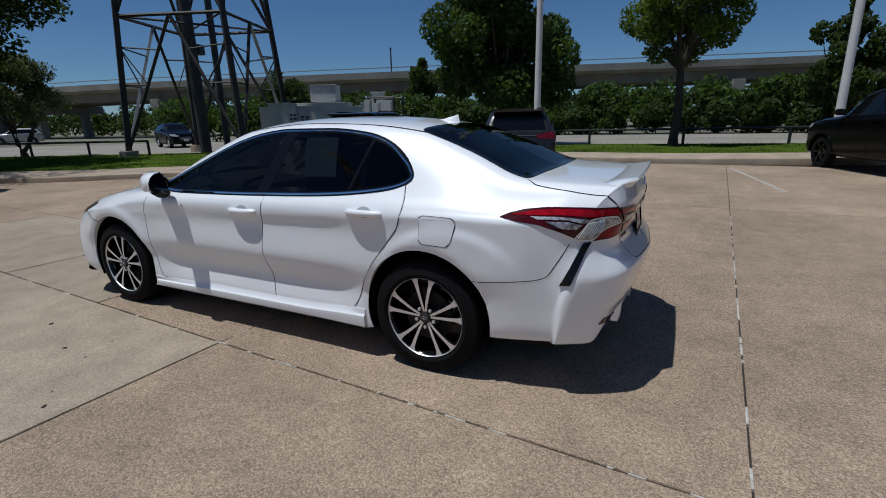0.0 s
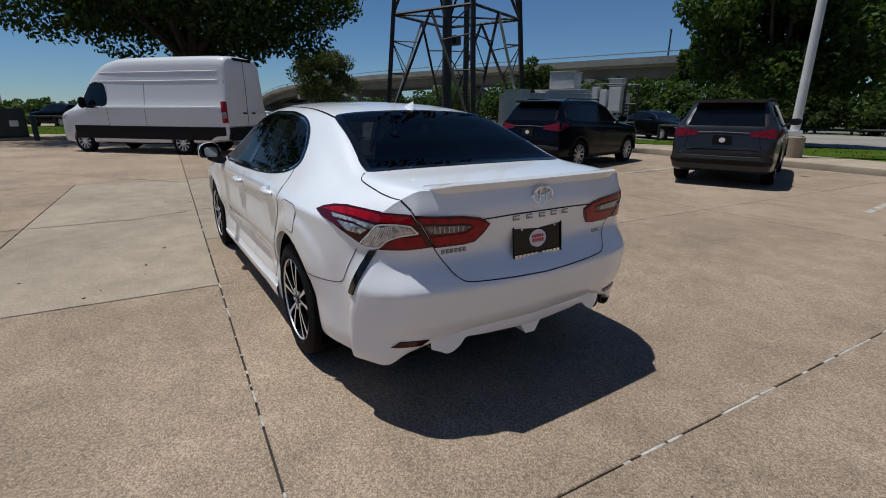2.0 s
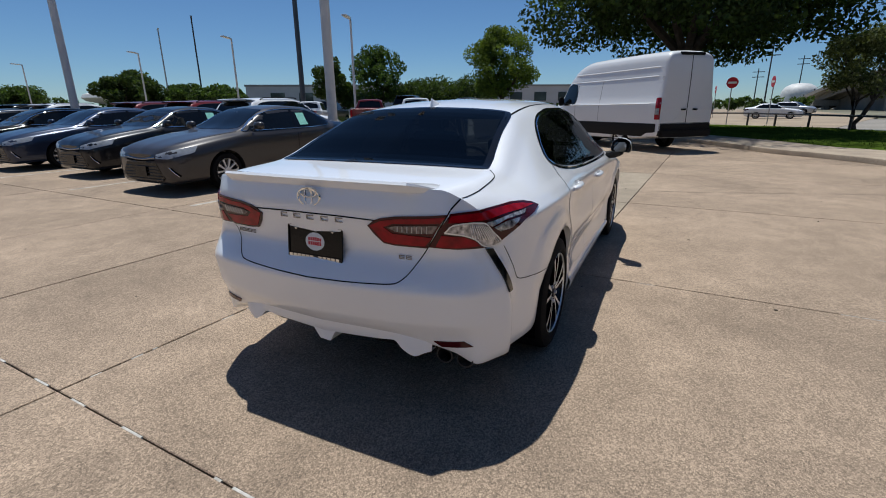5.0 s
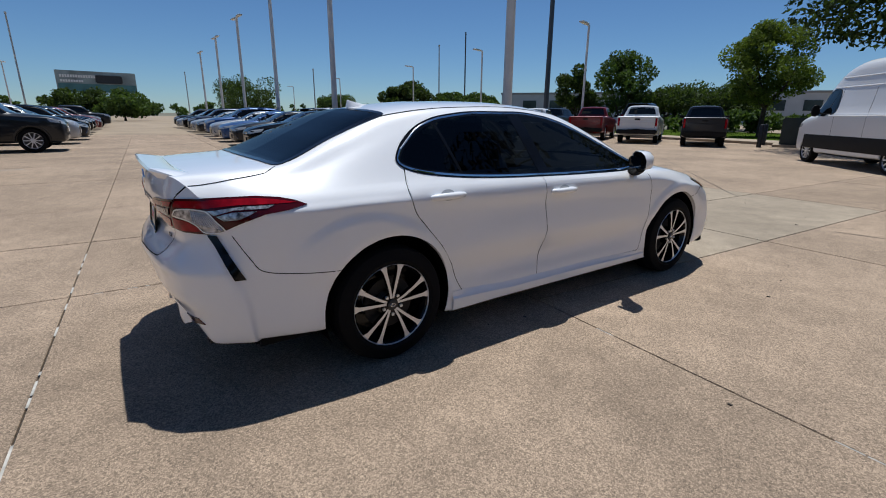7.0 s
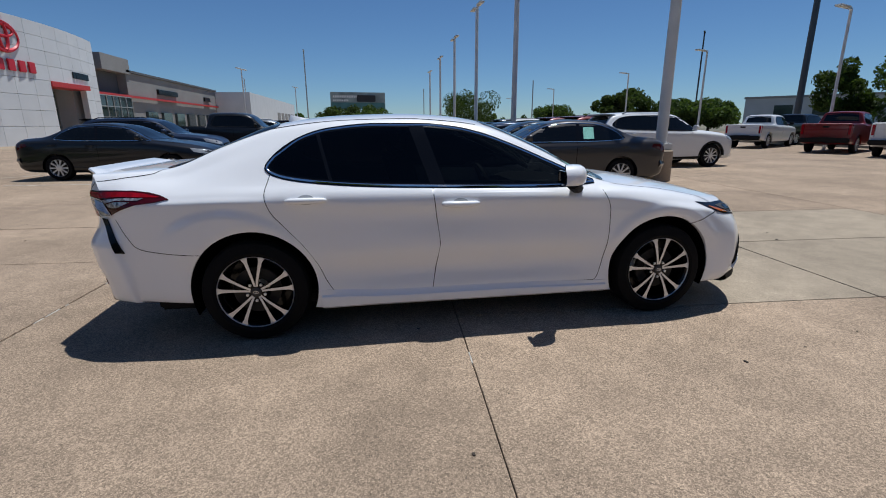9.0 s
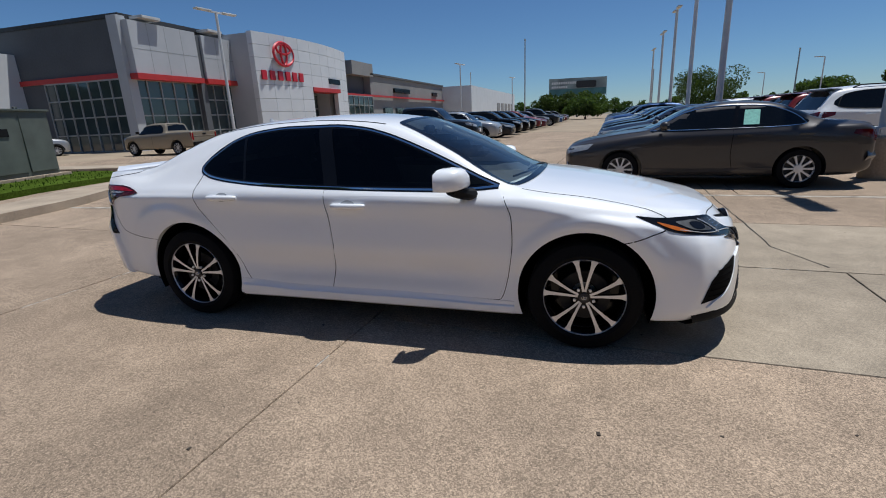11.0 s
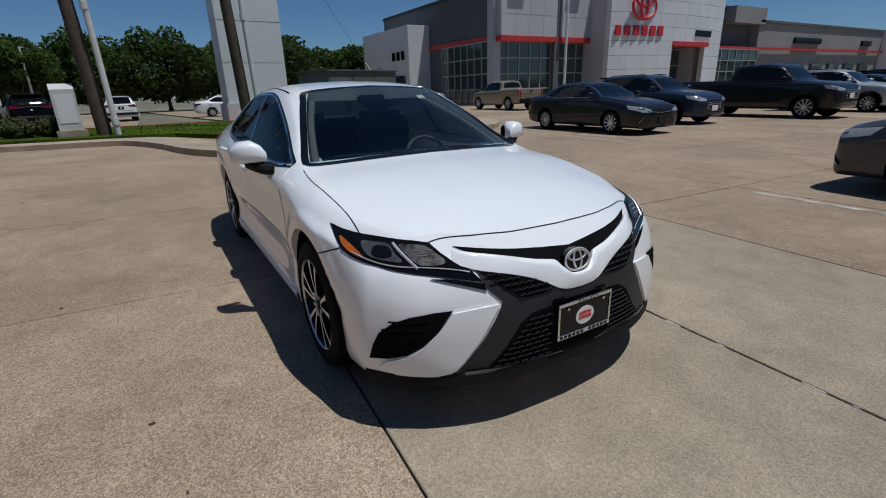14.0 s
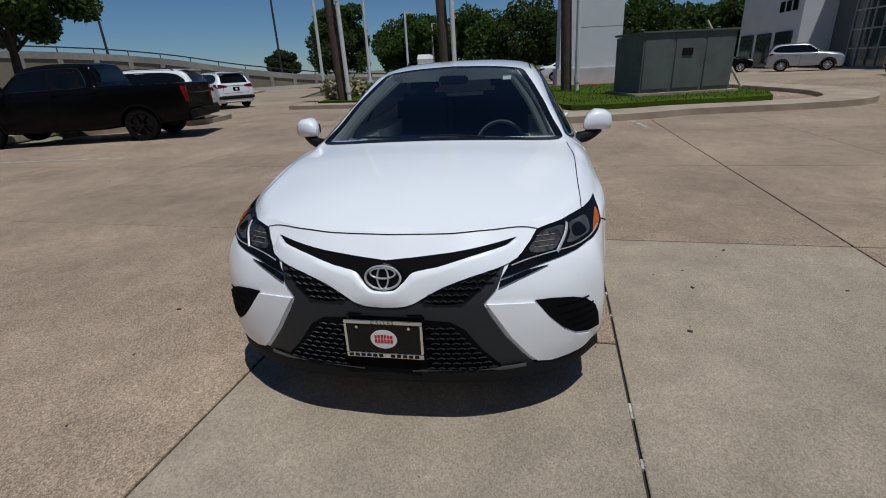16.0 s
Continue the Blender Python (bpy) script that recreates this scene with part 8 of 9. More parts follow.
# stations from nose to tail: x, underside, belt height, roof height, half width low, half width belt, half width roof
SPECS = {
    "sedan": dict(st=[(2.40, 0.25, 0.64, 0.68, 0.56, 0.52, 0.34), (2.30, 0.18, 0.73, 0.78, 0.78, 0.71, 0.48), (1.95, 0.19, 0.80, 0.88, 0.87, 0.80, 0.60), (1.40, 0.19, 0.88, 0.97, 0.90, 0.85, 0.66), (0.98, 0.19, 0.93, 1.02, 0.90, 0.86, 0.68),
                      (0.15, 0.19, 0.95, 1.40, 0.90, 0.87, 0.58), (-0.35, 0.19, 0.96, 1.46, 0.90, 0.87, 0.56), (-0.95, 0.19, 0.98, 1.43, 0.90, 0.87, 0.56), (-1.75, 0.20, 1.01, 1.11, 0.90, 0.84, 0.62), (-2.15, 0.22, 1.01, 1.07, 0.86, 0.80, 0.60), (-2.38, 0.30, 0.92, 1.02, 0.76, 0.70, 0.50), (-2.43, 0.38, 0.70, 0.78, 0.60, 0.56, 0.35)],
                  wb=2.775, r=0.325, glass=[(0.92, 1.0), (0.20, 1.335), (-0.35, 1.385), (-0.85, 1.36), (-1.30, 1.19), (-1.42, 1.06), (-0.6, 1.01)], pillar=-0.42, ws=(1.02, 0.12), rw=(-1.72, -1.02), half=0.60),
    "suv": dict(st=[(2.28, 0.34, 0.74, 0.80, 0.52, 0.48, 0.32), (2.16, 0.26, 0.86, 0.93, 0.76, 0.70, 0.5), (1.80, 0.24, 0.98, 1.05, 0.89, 0.84, 0.64), (1.25, 0.24, 1.04, 1.12, 0.92, 0.87, 0.68), (0.92, 0.24, 1.06, 1.16, 0.92, 0.88, 0.70),
                    (0.22, 0.24, 1.08, 1.60, 0.92, 0.89, 0.62), (-0.30, 0.24, 1.09, 1.69, 0.92, 0.89, 0.62), (-1.20, 0.24, 1.12, 1.68, 0.92, 0.89, 0.61), (-1.85, 0.26, 1.14, 1.62, 0.91, 0.88, 0.60), (-2.12, 0.27, 1.14, 1.28, 0.88, 0.85, 0.66), (-2.24, 0.30, 1.02, 1.10, 0.85, 0.81, 0.6), (-2.30, 0.33, 0.70, 0.76, 0.76, 0.70, 0.48)],
                wb=2.69, r=0.36, glass=[(0.85, 1.13), (0.28, 1.50), (-0.3, 1.58), (-1.2, 1.57), (-1.75, 1.48), (-1.88, 1.22), (-0.6, 1.14)], pillar=-0.35, ws=(0.98, 0.20), rw=(-2.12, -1.90), half=0.64),
    "pickup": dict(st=[(2.92, 0.42, 0.90, 0.96, 0.62, 0.60, 0.4), (2.80, 0.34, 1.06, 1.12, 0.90, 0.86, 0.6), (2.4, 0.32, 1.16, 1.22, 0.98, 0.94, 0.74), (1.85, 0.32, 1.20, 1.28, 1.0, 0.96, 0.76), (1.50, 0.32, 1.22, 1.32, 1.0, 0.96, 0.78),
                       (0.85, 0.32, 1.24, 1.86, 1.0, 0.96, 0.70), (0.2, 0.32, 1.26, 1.93, 1.0, 0.96, 0.70), (-0.50, 0.32, 1.28, 1.92, 1.0, 0.96, 0.70), (-0.72, 0.32, 1.30, 1.88, 1.0, 0.96, 0.69), (-0.84, 0.32, 1.31, 1.40, 1.0, 0.96, 0.80), (-0.88, 0.34, 1.32, 1.35, 1.0, 0.97, 0.88), (-2.7, 0.42, 1.34, 1.36, 0.99, 0.97, 0.90), (-2.86, 0.46, 1.33, 1.36, 0.98, 0.96, 0.89), (-2.90, 0.50, 1.30, 1.34, 0.97, 0.95, 0.88)],
                   wb=3.65, r=0.40, glass=[(1.45, 1.30), (0.92, 1.72), (0.2, 1.80), (-0.45, 1.78), (-0.62, 1.36), (0.3, 1.32)], pillar=0.22, ws=(1.52, 0.84), rw=(-0.80, -0.58), half=0.70),
    "van": dict(st=[(3.0, 0.45, 0.95, 1.0, 0.7, 0.66, 0.45), (2.88, 0.34, 1.10, 1.18, 0.92, 0.86, 0.6), (2.45, 0.30, 1.25, 1.36, 1.0, 0.95, 0.72), (2.1, 0.30, 1.30, 1.60, 1.02, 0.98, 0.76), (1.55, 0.30, 1.36, 2.28, 1.02, 0.99, 0.74), (1.0, 0.30, 1.4, 2.62, 1.02, 1.0, 0.76),
                    (0.3, 0.30, 1.4, 2.74, 1.02, 1.0, 0.78), (-2.4, 0.36, 1.4, 2.76, 1.02, 1.0, 0.80), (-3.22, 0.44, 1.4, 2.74, 1.02, 1.0, 0.80), (-3.36, 0.44, 1.4, 2.66, 1.0, 0.98, 0.78), (-3.40, 0.50, 1.3, 2.0, 0.96, 0.94, 0.76)],
                wb=3.75, r=0.36, glass=[(1.95, 1.38), (1.62, 1.98), (1.15, 2.02), (0.98, 1.90), (0.98, 1.38)], pillar=None, ws=(2.36, 1.56), rw=None, half=0.74)}


def vehicle(kind, x, y, rz, paint, label, name=None, scale=(1, 1, 1), wheels="alloy", rear_sticker=False, lamp="red", group=""):
    sp = SPECS[kind]
    sx, sy, sz = scale
    cat = {"sedan": "car", "suv": "car", "pickup": "pickup truck", "van": "van"}[kind]
    car = thing(name or {"sedan": "sedan", "suv": "sport_utility", "pickup": "pickup_truck", "van": "cargo_van"}[kind], label, cat, group, m=pose(x, y, 0, 0, 0, rz))
    rows = []
    for X, zb, zs, zr, yl, yb, yr in sp["st"]:
        X, zb, zs, zr, yl, yb, yr = X * sx, zb, zs * sz, zr * sz, yl * sy, yb * sy, yr * sy
        rows.append([(X, 0, zb), (X, yl * 0.8, zb), (X, yl * 0.97, zb + 0.06), (X, yl, zb + (zs - zb) * 0.35), (X, yl * 1.005, zb + (zs - zb) * 0.72), (X, (yl + yb) / 2 + 0.01, zs - 0.05), (X, yb, zs),
                     (X, yb + (yr - yb) * 0.55, zs + (zr - zs) * 0.55), (X, yr * 1.04, zs + (zr - zs) * 0.88), (X, yr * 0.82, zs + (zr - zs) * 0.975), (X, yr * 0.4, zr), (X, 0, zr + 0.008)])
    G = np.array([pchip(r, 3) for r in rows])
    G = np.array([pchip(G[:, j], 4) for j in range(G.shape[1])])
    bm = bmesh.new()
    grid_faces(bm, G)
    for end in (0, -1):
        ring = [tuple(p) for p in G[:, end]]
        ctr = (ring[0][0], 0.0, (ring[0][2] + ring[-1][2]) / 2)
        c = bm.verts.new(ctr)
        vs = [bm.verts.new(p) for p in ring]
        for a, b in zip(vs, vs[1:]):
            bm.faces.new((c, a, b))
    bmesh.ops.mirror(bm, geom=bm.verts[:] + bm.edges[:] + bm.faces[:], axis="Y", merge_dist=0.0005)
    bmesh.ops.remove_doubles(bm, verts=bm.verts[:], dist=0.0008)
    bmesh.ops.recalc_face_normals(bm, faces=bm.faces[:])
    skin = Skin(bm)
    me = bpy.data.meshes.new("body")
    bm.to_mesh(me)
    tree_ = skin.tree
    bm.free()
    base = new("base", me)
    wbx, r = sp["wb"] / 2 * sx, sp["r"]
    shift = 0.30 if kind == "pickup" else (0.35 if kind == "van" else 0.02)
    half = sp["st"][4][4] * sy
    cutters = []
    for wx in (wbx + shift * 0.5, -wbx + shift * 0.5):
        for s in (1, -1):
            c = bmesh.new()
            ring = lathe(c, [(r * 1.15, (half - 0.30) * s), (r * 1.15, (half + 0.2) * s)], 32, "y", (wx, 0, r))
            c.faces.new(ring[0])
            c.faces.new(ring[1][::-1])
            cutters.append(throwaway(c))
    if kind == "pickup":
        c = bmesh.new()
        box(c, -2.80 * sx, -0.98 * sx, -0.82 * sy, 0.82 * sy, 0.92, 2.2)
        cutters.append(throwaway(c))
    me = boolean(base, cutters)
    b2 = bmesh.new()
    b2.from_mesh(me)
    for f in b2.faces:
        c = f.calc_center_median()
        f.material_index = 1 if tree_.find_nearest(c)[3] > 0.004 or c.z < {"van": 0.52, "suv": 0.40}.get(kind, 0.28) else 0
    b2.to_mesh(me)
    b2.free()
    me.materials.clear()
    me.materials.append(paint)
    me.materials.append(TRIMBLACK)
    smooth(me, 38)
    body = new("body", me)
    body.parent = car
    for wx in (wbx + shift * 0.5, -wbx + shift * 0.5):
        for s in (1, -1):
            plain_wheel(car, wx, s * (half - 0.125), r, s, wheels)
    H = sp["half"] * sy
    nose, tail = sp["st"][0][0] * sx, sp["st"][-1][0] * sx
    zs = lambda v: v * sz
    for s in (1, -1):
        D = (0, s, 0)
        g = [(X * sx, 0.85 * s, zs(Z)) for X, Z in sp["glass"]]
        w = part("side_glass", skin.patch(g, D, 0.004, 0.006, 0.12, 4), CARGLASS, car)
        if sp["pillar"] is not None:
            p = sp["pillar"] * sx
            ztop = max(q[2] for q in g)
            part("pillar", skin.strip([(p + 0.03, 0.85 * s, g[-1][2] - 0.01), (p - 0.03, 0.7 * s, ztop)], D, 0.07, 0.007, 6), GLOSSBLACK, w)
            part("door_seam", skin.strip([(p + 0.04, 0.9 * s, g[-1][2] - 0.03), (p + 0.06, 0.9 * s, 0.6 * sz), (p + 0.02, 0.9 * s, 0.34)], D, 0.010, 0.002, 5), SEAM, car)
            for hx in (p - 0.12, p - 1.0):
                bm = bmesh.new()
                q = skin.drop(Vector((hx, 0.9 * s, g[-1][2] - 0.12)), Vector(D), 0.02)[0]
                box(bm, -0.10, 0.10, -0.012, 0.012, -0.014, 0.014, 0.006, Matrix.Translation(q))
                part("door_handle", bm, paint, car)
        part("window_trim", skin.strip(g, D, 0.011 if kind == "sedan" else 0.016, 0.006, 4, bulge=0.003, closed=True), CHROME if kind == "sedan" else TRIMBLACK, w)
        part("sill_trim", skin.strip([(wbx - r * 1.1, 0.9 * s, 0.30), (0, 0.9 * s, 0.29), (-wbx + r * 1.2, 0.9 * s, 0.31)], D, 0.10, 0.004, 6, bulge=0.012), TRIMBLACK if kind != "sedan" else paint, car)
        bm = bmesh.new()
        mx, mz = (sp["glass"][0][0] - 0.22) * sx, zs(sp["glass"][0][1]) + 0.05
        tall = 0.075 if kind != "van" else 0.17
        bmesh.ops.create_uvsphere(bm, u_segments=14, v_segments=10, radius=1.0)
        for v in bm.verts:
            q = v.co.copy()
            q.x = max(q.x, -0.35)
            v.co = (mx + 0.085 * q.x, s * (half + 0.10 + 0.115 * math.copysign(abs(q.y) ** 0.75, q.y)), mz + 0.04 + tall * math.copysign(abs(q.z) ** 0.75, q.z))
        tube(bm, [(mx + 0.03, s * (half - 0.06), mz - 0.03), (mx + 0.02, s * (half + 0.06), mz + 0.01)], 0.025, 6)
        part("door_mirror", bm, TRIMBLACK if kind in ("van", "pickup") else paint, car)
        zb = sp["st"][2][2] * sz
        lampz = {"sedan": 0.70, "suv": 0.86, "pickup": 1.02, "van": 1.02}[kind] * sz
        part("headlamp", skin.patch([(nose, s * half * 0.50, lampz - 0.02), (nose, s * half * 0.82, lampz + 0.04), (nose - 0.45, s * half * 0.97, lampz + 0.10), (nose - 0.4, s * half * 0.97, lampz), (nose - 0.1, s * half * 0.72, lampz - 0.09), (nose, s * half * 0.48, lampz - 0.08)], (0.8, 0.6 * s, 0), 0.006, 0.008, 0.08), HEADLENS, car)
        tz = {"sedan": 0.88, "suv": 1.06, "pickup": 1.12, "van": 1.22}[kind] * sz
        if kind == "pickup":
            tp = [(tail, s * half * 0.99, tz - 0.24), (tail, s * half * 0.85, tz - 0.24), (tail, s * half * 0.85, tz + 0.16), (tail + 0.1, s * half * 0.99, tz + 0.16)]
        elif kind == "suv":
            tp = [(tail, s * half * 0.48, tz), (tail, s * half * 0.50, tz - 0.08), (tail, s * half * 0.98, tz - 0.12), (tail + 0.35, s * half, tz - 0.02), (tail + 0.35, s * half, tz + 0.05), (tail, s * half * 0.9, tz + 0.06)]
        elif kind == "sedan":
            tp = [(tail, s * half * 0.50, tz + 0.04), (tail, s * half * 0.52, tz - 0.10), (tail, s * half * 0.9, tz - 0.12), (tail + 0.35, s * half, tz), (tail + 0.3, s * half, tz + 0.06)]
        if kind != "van":
            part("tail_lamp", skin.patch(tp, (-0.85, 0.53 * s, 0), 0.006, 0.008, 0.08), SUVLAMP if kind == "suv" else (REDLENS if kind == "pickup" else DARKRED), car)
        if kind == "van":
            part("lower_trim", skin.strip([(2.3, s, 0.66), (0, s, 0.66), (-3.3, s, 0.66)], D, 0.40, 0.005, 10, bulge=0.012), TRIMBLACK, car)
            lens = part("tail_lamp", skin.strip([(-3.30, s, 1.60), (-3.31, s, 1.3), (-3.31, s, 0.98)], (-0.45, 0.89 * s, 0), 0.17, 0.008, 6, bulge=0.03), REDLENS, car, "tall red tail lamp on the rear corner")
            part("clear_lens", skin.strip([(-3.31, s, 1.30), (-3.31, s, 1.12)], (-0.45, 0.89 * s, 0), 0.11, 0.034, 4, bulge=0.012), CLEARLENS, lens)
            part("door_hinge", skin.strip([(-3.34, s, 2.20), (-3.34, s, 2.10)], (-0.45, 0.89 * s, 0), 0.05, 0.01, 3, bulge=0.03), paint, car)
            for z, x0, x1 in ((1.42, 1.2, -3.0), (2.20, 1.5, -3.1), (2.46, 1.2, -3.1)):
                part("side_crease", skin.strip([(x0, s, z), (0, s, z), (x1, s, z + 0.02)], D, 0.035, 0.001, 8, bulge=0.012), paint, car)
            part("door_seam", skin.strip([(0.92, s, 2.15), (0.92, s, 0.6)], D, 0.012, 0.002, 6), SEAM, car)
            part("door_seam", skin.strip([(-0.5, s, 2.15), (-0.5, s, 0.6)], D, 0.012, 0.002, 6), SEAM, car)
    x0, x1 = sp["ws"][0] * sx, sp["ws"][1] * sx
    ws = [(x0, 0, 0), (x0 - 0.03, H * 0.7, 0), (x0 - 0.10, H * 1.02, 0), (x1 + 0.02, H * 0.86, 0), (x1, 0, 0)]
    ws = ws + [(a, -b, c) for a, b, c in ws[-2:0:-1]]
    part("windscreen", skin.patch([(a, b, 1.2 * sz) for a, b, c in ws], (0.25, 0, 0.97), 0.004, 0.006, 0.12), CARGLASS, car)
    if sp["rw"]:
        if kind in ("sedan",):
            a0, a1 = sp["rw"][0] * sx, sp["rw"][1] * sx
            rw = [(a0, 0, 0), (a0 + 0.05, H * 0.95, 0), (a1 - 0.02, H * 0.86, 0), (a1, 0, 0)]
            rw = rw + [(a, -b, c) for a, b, c in rw[-2:0:-1]]
            part("rear_window", skin.patch([(a, b, 1.2 * sz) for a, b, c in rw], (-0.25, 0, 0.97), 0.004, 0.006, 0.12), CARGLASS, car)
        else:
            zt, zb2 = (1.575 * sz, 1.17 * sz) if kind == "suv" else (1.83 * sz, 1.46 * sz)
            xr = tail if kind == "suv" else sp["rw"][0] * sx
            rw = [(xr, H * 0.86, zt), (xr, -H * 0.86, zt), (xr, -H * 1.0, zb2), (xr, H * 1.0, zb2)]
            part("rear_window", skin.patch(rw, (-1, 0, 0), 0.005, 0.006, 0.12), CARGLASS, car)
    gz = {"sedan": 0.50, "suv": 0.64, "pickup": 0.86, "van": 0.82}[kind] * sz
    if kind == "sedan":
        low = part("grille", skin.patch([(nose, half * 0.46, 0.545), (nose, -half * 0.46, 0.545), (nose, -half * 0.66, 0.30), (nose, -half * 0.60, 0.245), (nose, half * 0.60, 0.245), (nose, half * 0.66, 0.30)], (1, 0, 0), 0.006, 0.006, 0.1), GLOSSBLACK, car, "wide black lower grille")
        for k in range(5):
            w2 = half * (0.62 - 0.035 * k)
            part("grille_bar", skin.strip([(nose, -w2, 0.275 + k * 0.052), (nose, 0, 0.278 + k * 0.052), (nose, w2, 0.275 + k * 0.052)], (1, 0, 0), 0.012, 0.010, 6, bulge=0.004), GREYTRIM, low)
        part("grille_strip", skin.strip([(nose, -half * 0.46, 0.635), (nose, 0, 0.60), (nose, half * 0.46, 0.635)], (1, 0, 0), 0.030, 0.006, 8, bulge=0.008), DARKCHROME, car, "bright strip under the bonnet edge")
        part("nose_slot", skin.strip([(nose, -half * 0.44, 0.588), (nose, 0, 0.572), (nose, half * 0.44, 0.588)], (1, 0, 0), 0.026, 0.005, 8), SEAM, car)
        for s in (1, -1):
            part("fog_slot", skin.strip([(nose - 0.05, half * 0.80 * s, 0.47), (nose - 0.08, half * 0.86 * s, 0.40), (nose - 0.12, half * 0.93 * s, 0.33)], (0.75, 0.66 * s, 0), 0.030, 0.006, 5), SEAM, car)
            part("fog_trim", skin.strip([(nose - 0.04, half * 0.77 * s, 0.475), (nose - 0.07, half * 0.83 * s, 0.405), (nose - 0.11, half * 0.90 * s, 0.325)], (0.75, 0.66 * s, 0), 0.010, 0.008, 5, bulge=0.003), CHROME, car)
            part("bonnet_seam", skin.strip([(1.0, half * 0.80 * s, 0.95), (1.6, half * 0.76 * s, 0.9), (2.1, half * 0.60 * s, 0.8)], (0.2, 0.25 * s, 1), 0.007, 0.002, 6), SEAM, car)
    else:
        low = part("grille", skin.patch([(nose, half * 0.42, gz + 0.12), (nose, -half * 0.42, gz + 0.12), (nose, -half * 0.50, gz - 0.16), (nose, half * 0.50, gz - 0.16)], (1, 0, 0), 0.006, 0.006, 0.1), GLOSSBLACK, car)
        for k in range(4):
            part("grille_bar", skin.strip([(nose, -half * 0.42, gz - 0.10 + k * 0.06), (nose, 0, gz - 0.095 + k * 0.06), (nose, half * 0.42, gz - 0.10 + k * 0.06)], (1, 0, 0), 0.014, 0.010, 5, bulge=0.004), CHROME if kind != "van" else TRIMBLACK, low)
        part("lower_intake", skin.strip([(nose, -half * 0.62, gz - 0.26 * sz), (nose, 0, gz - 0.26 * sz), (nose, half * 0.62, gz - 0.26 * sz)], (1, 0, 0), 0.09, 0.005, 8), TRIMBLACK, car)
    part("rear_bumper", skin.strip([(tail, -half * 0.92, 0.52 * sz), (tail, 0, 0.52 * sz), (tail, half * 0.92, 0.52 * sz)], (-1, 0, 0), 0.16, 0.006, 8, bulge=0.035), TRIMBLACK if kind != "sedan" else paint, car)
    q = skin.drop(Vector((tail, 0, {"sedan": 0.74, "suv": 0.90, "pickup": 0.66, "van": 0.66}[kind] * sz)), Vector((-1, 0, 0)), 0.012)[0]
    bm = bmesh.new()
    box(bm, q.x - 0.012, q.x, -0.16, 0.16, q.z - 0.085, q.z + 0.085, 0.004)
    lp = part("licence_plate", bm, GLOSSBLACK, car)
    bm = bmesh.new()
    prism(bm, [(0.055 * math.cos(a), 0.045 * math.sin(a)) for a in np.linspace(0, 6.283, 16, endpoint=False)], 0, 0.003, Matrix.Translation((q.x - 0.0125, 0, q.z)) @ Matrix(((0, 0, -1, 0), (-1, 0, 0, 0), (0, 1, 0, 0), (0, 0, 0, 1))))
    part("oval_badge", bm, PAPER, lp)
    q = skin.drop(Vector((nose, 0, gz - 0.10)), Vector((1, 0, 0)), 0.02)[0]
    bm = bmesh.new()
    box(bm, q.x, q.x + 0.012, -0.16, 0.16, q.z - 0.085, q.z + 0.085, 0.004)
    part("licence_plate", bm, GLOSSBLACK if kind == "sedan" else PAPER, car)
    if kind == "suv":
        part("lid_strip", skin.strip([(tail, -half * 0.46, 1.035 * sz), (tail, 0, 1.045 * sz), (tail, half * 0.46, 1.035 * sz)], (-1, 0, 0), 0.022, 0.006, 8, bulge=0.006), GREYTRIM, car, "bright strip over the plate")
        part("bumper_strip", skin.strip([(tail, -half * 0.72, 0.60 * sz), (tail, 0, 0.595 * sz), (tail, half * 0.72, 0.60 * sz)], (-1, 0, 0), 0.022, 0.042, 8, bulge=0.006), GREYTRIM, car, "dull grey strip on the bumper")
        for s in (1, -1):
            part("lid_gap", skin.strip([(tail, half * 0.62 * s, 1.14 * sz), (tail, half * 0.66 * s, 0.9 * sz), (tail, half * 0.70 * s, 0.74 * sz)], (-1, 0, 0), 0.010, 0.002, 6), SEAM, car)
        bm = bmesh.new()
        rows = []
        for y in np.linspace(-0.60, 0.60, 13):
            e = 1 - (abs(y) / 0.60) ** 4
            rows.append([(x * sx, y * sy, z * sz) for x, z in ((-1.74, 1.655), (-1.90, 1.655), (-2.06 - 0.03 * e, 1.635), (-2.05 - 0.03 * e, 1.600), (-1.88, 1.585))])
        grid_faces(bm, rows)
        bmesh.ops.recalc_face_normals(bm, faces=bm.faces[:])
        part("roof_spoiler", bm, paint, car, "small roof spoiler over the rear window", 30)
        for s in (1, -1):
            for wx in (wbx + shift * 0.5, -wbx + shift * 0.5):
                bm = bmesh.new()
                lathe(bm, [(r * 1.14, (half - 0.06) * s), (r * 1.14, (half + 0.006) * s), (r * 1.28, (half + 0.010) * s), (r * 1.31, (half - 0.03) * s)], 32, "y", (wx, 0, r))
                bmesh.ops.delete(bm, geom=[v for v in bm.verts if v.co.z < 0.30], context="VERTS")
                part("arch_cladding", bm, TRIMBLACK, car)
        part("lid_seam", skin.strip([(tail, -half * 0.8, 0.72 * sz), (tail, half * 0.8, 0.72 * sz)], (-1, 0, 0), 0.012, 0.002, 8), SEAM, car)
        for s in (1, -1):
            bm = bmesh.new()
            tube(bm, [(0.0, s * 0.60 * sy, 1.665 * sz), (-0.1, s * 0.60 * sy, 1.695 * sz), (-1.5, s * 0.59 * sy, 1.685 * sz), (-1.65, s * 0.59 * sy, 1.63 * sz)], 0.016, 6)
            part("roof_rail", bm, TRIMBLACK, car)
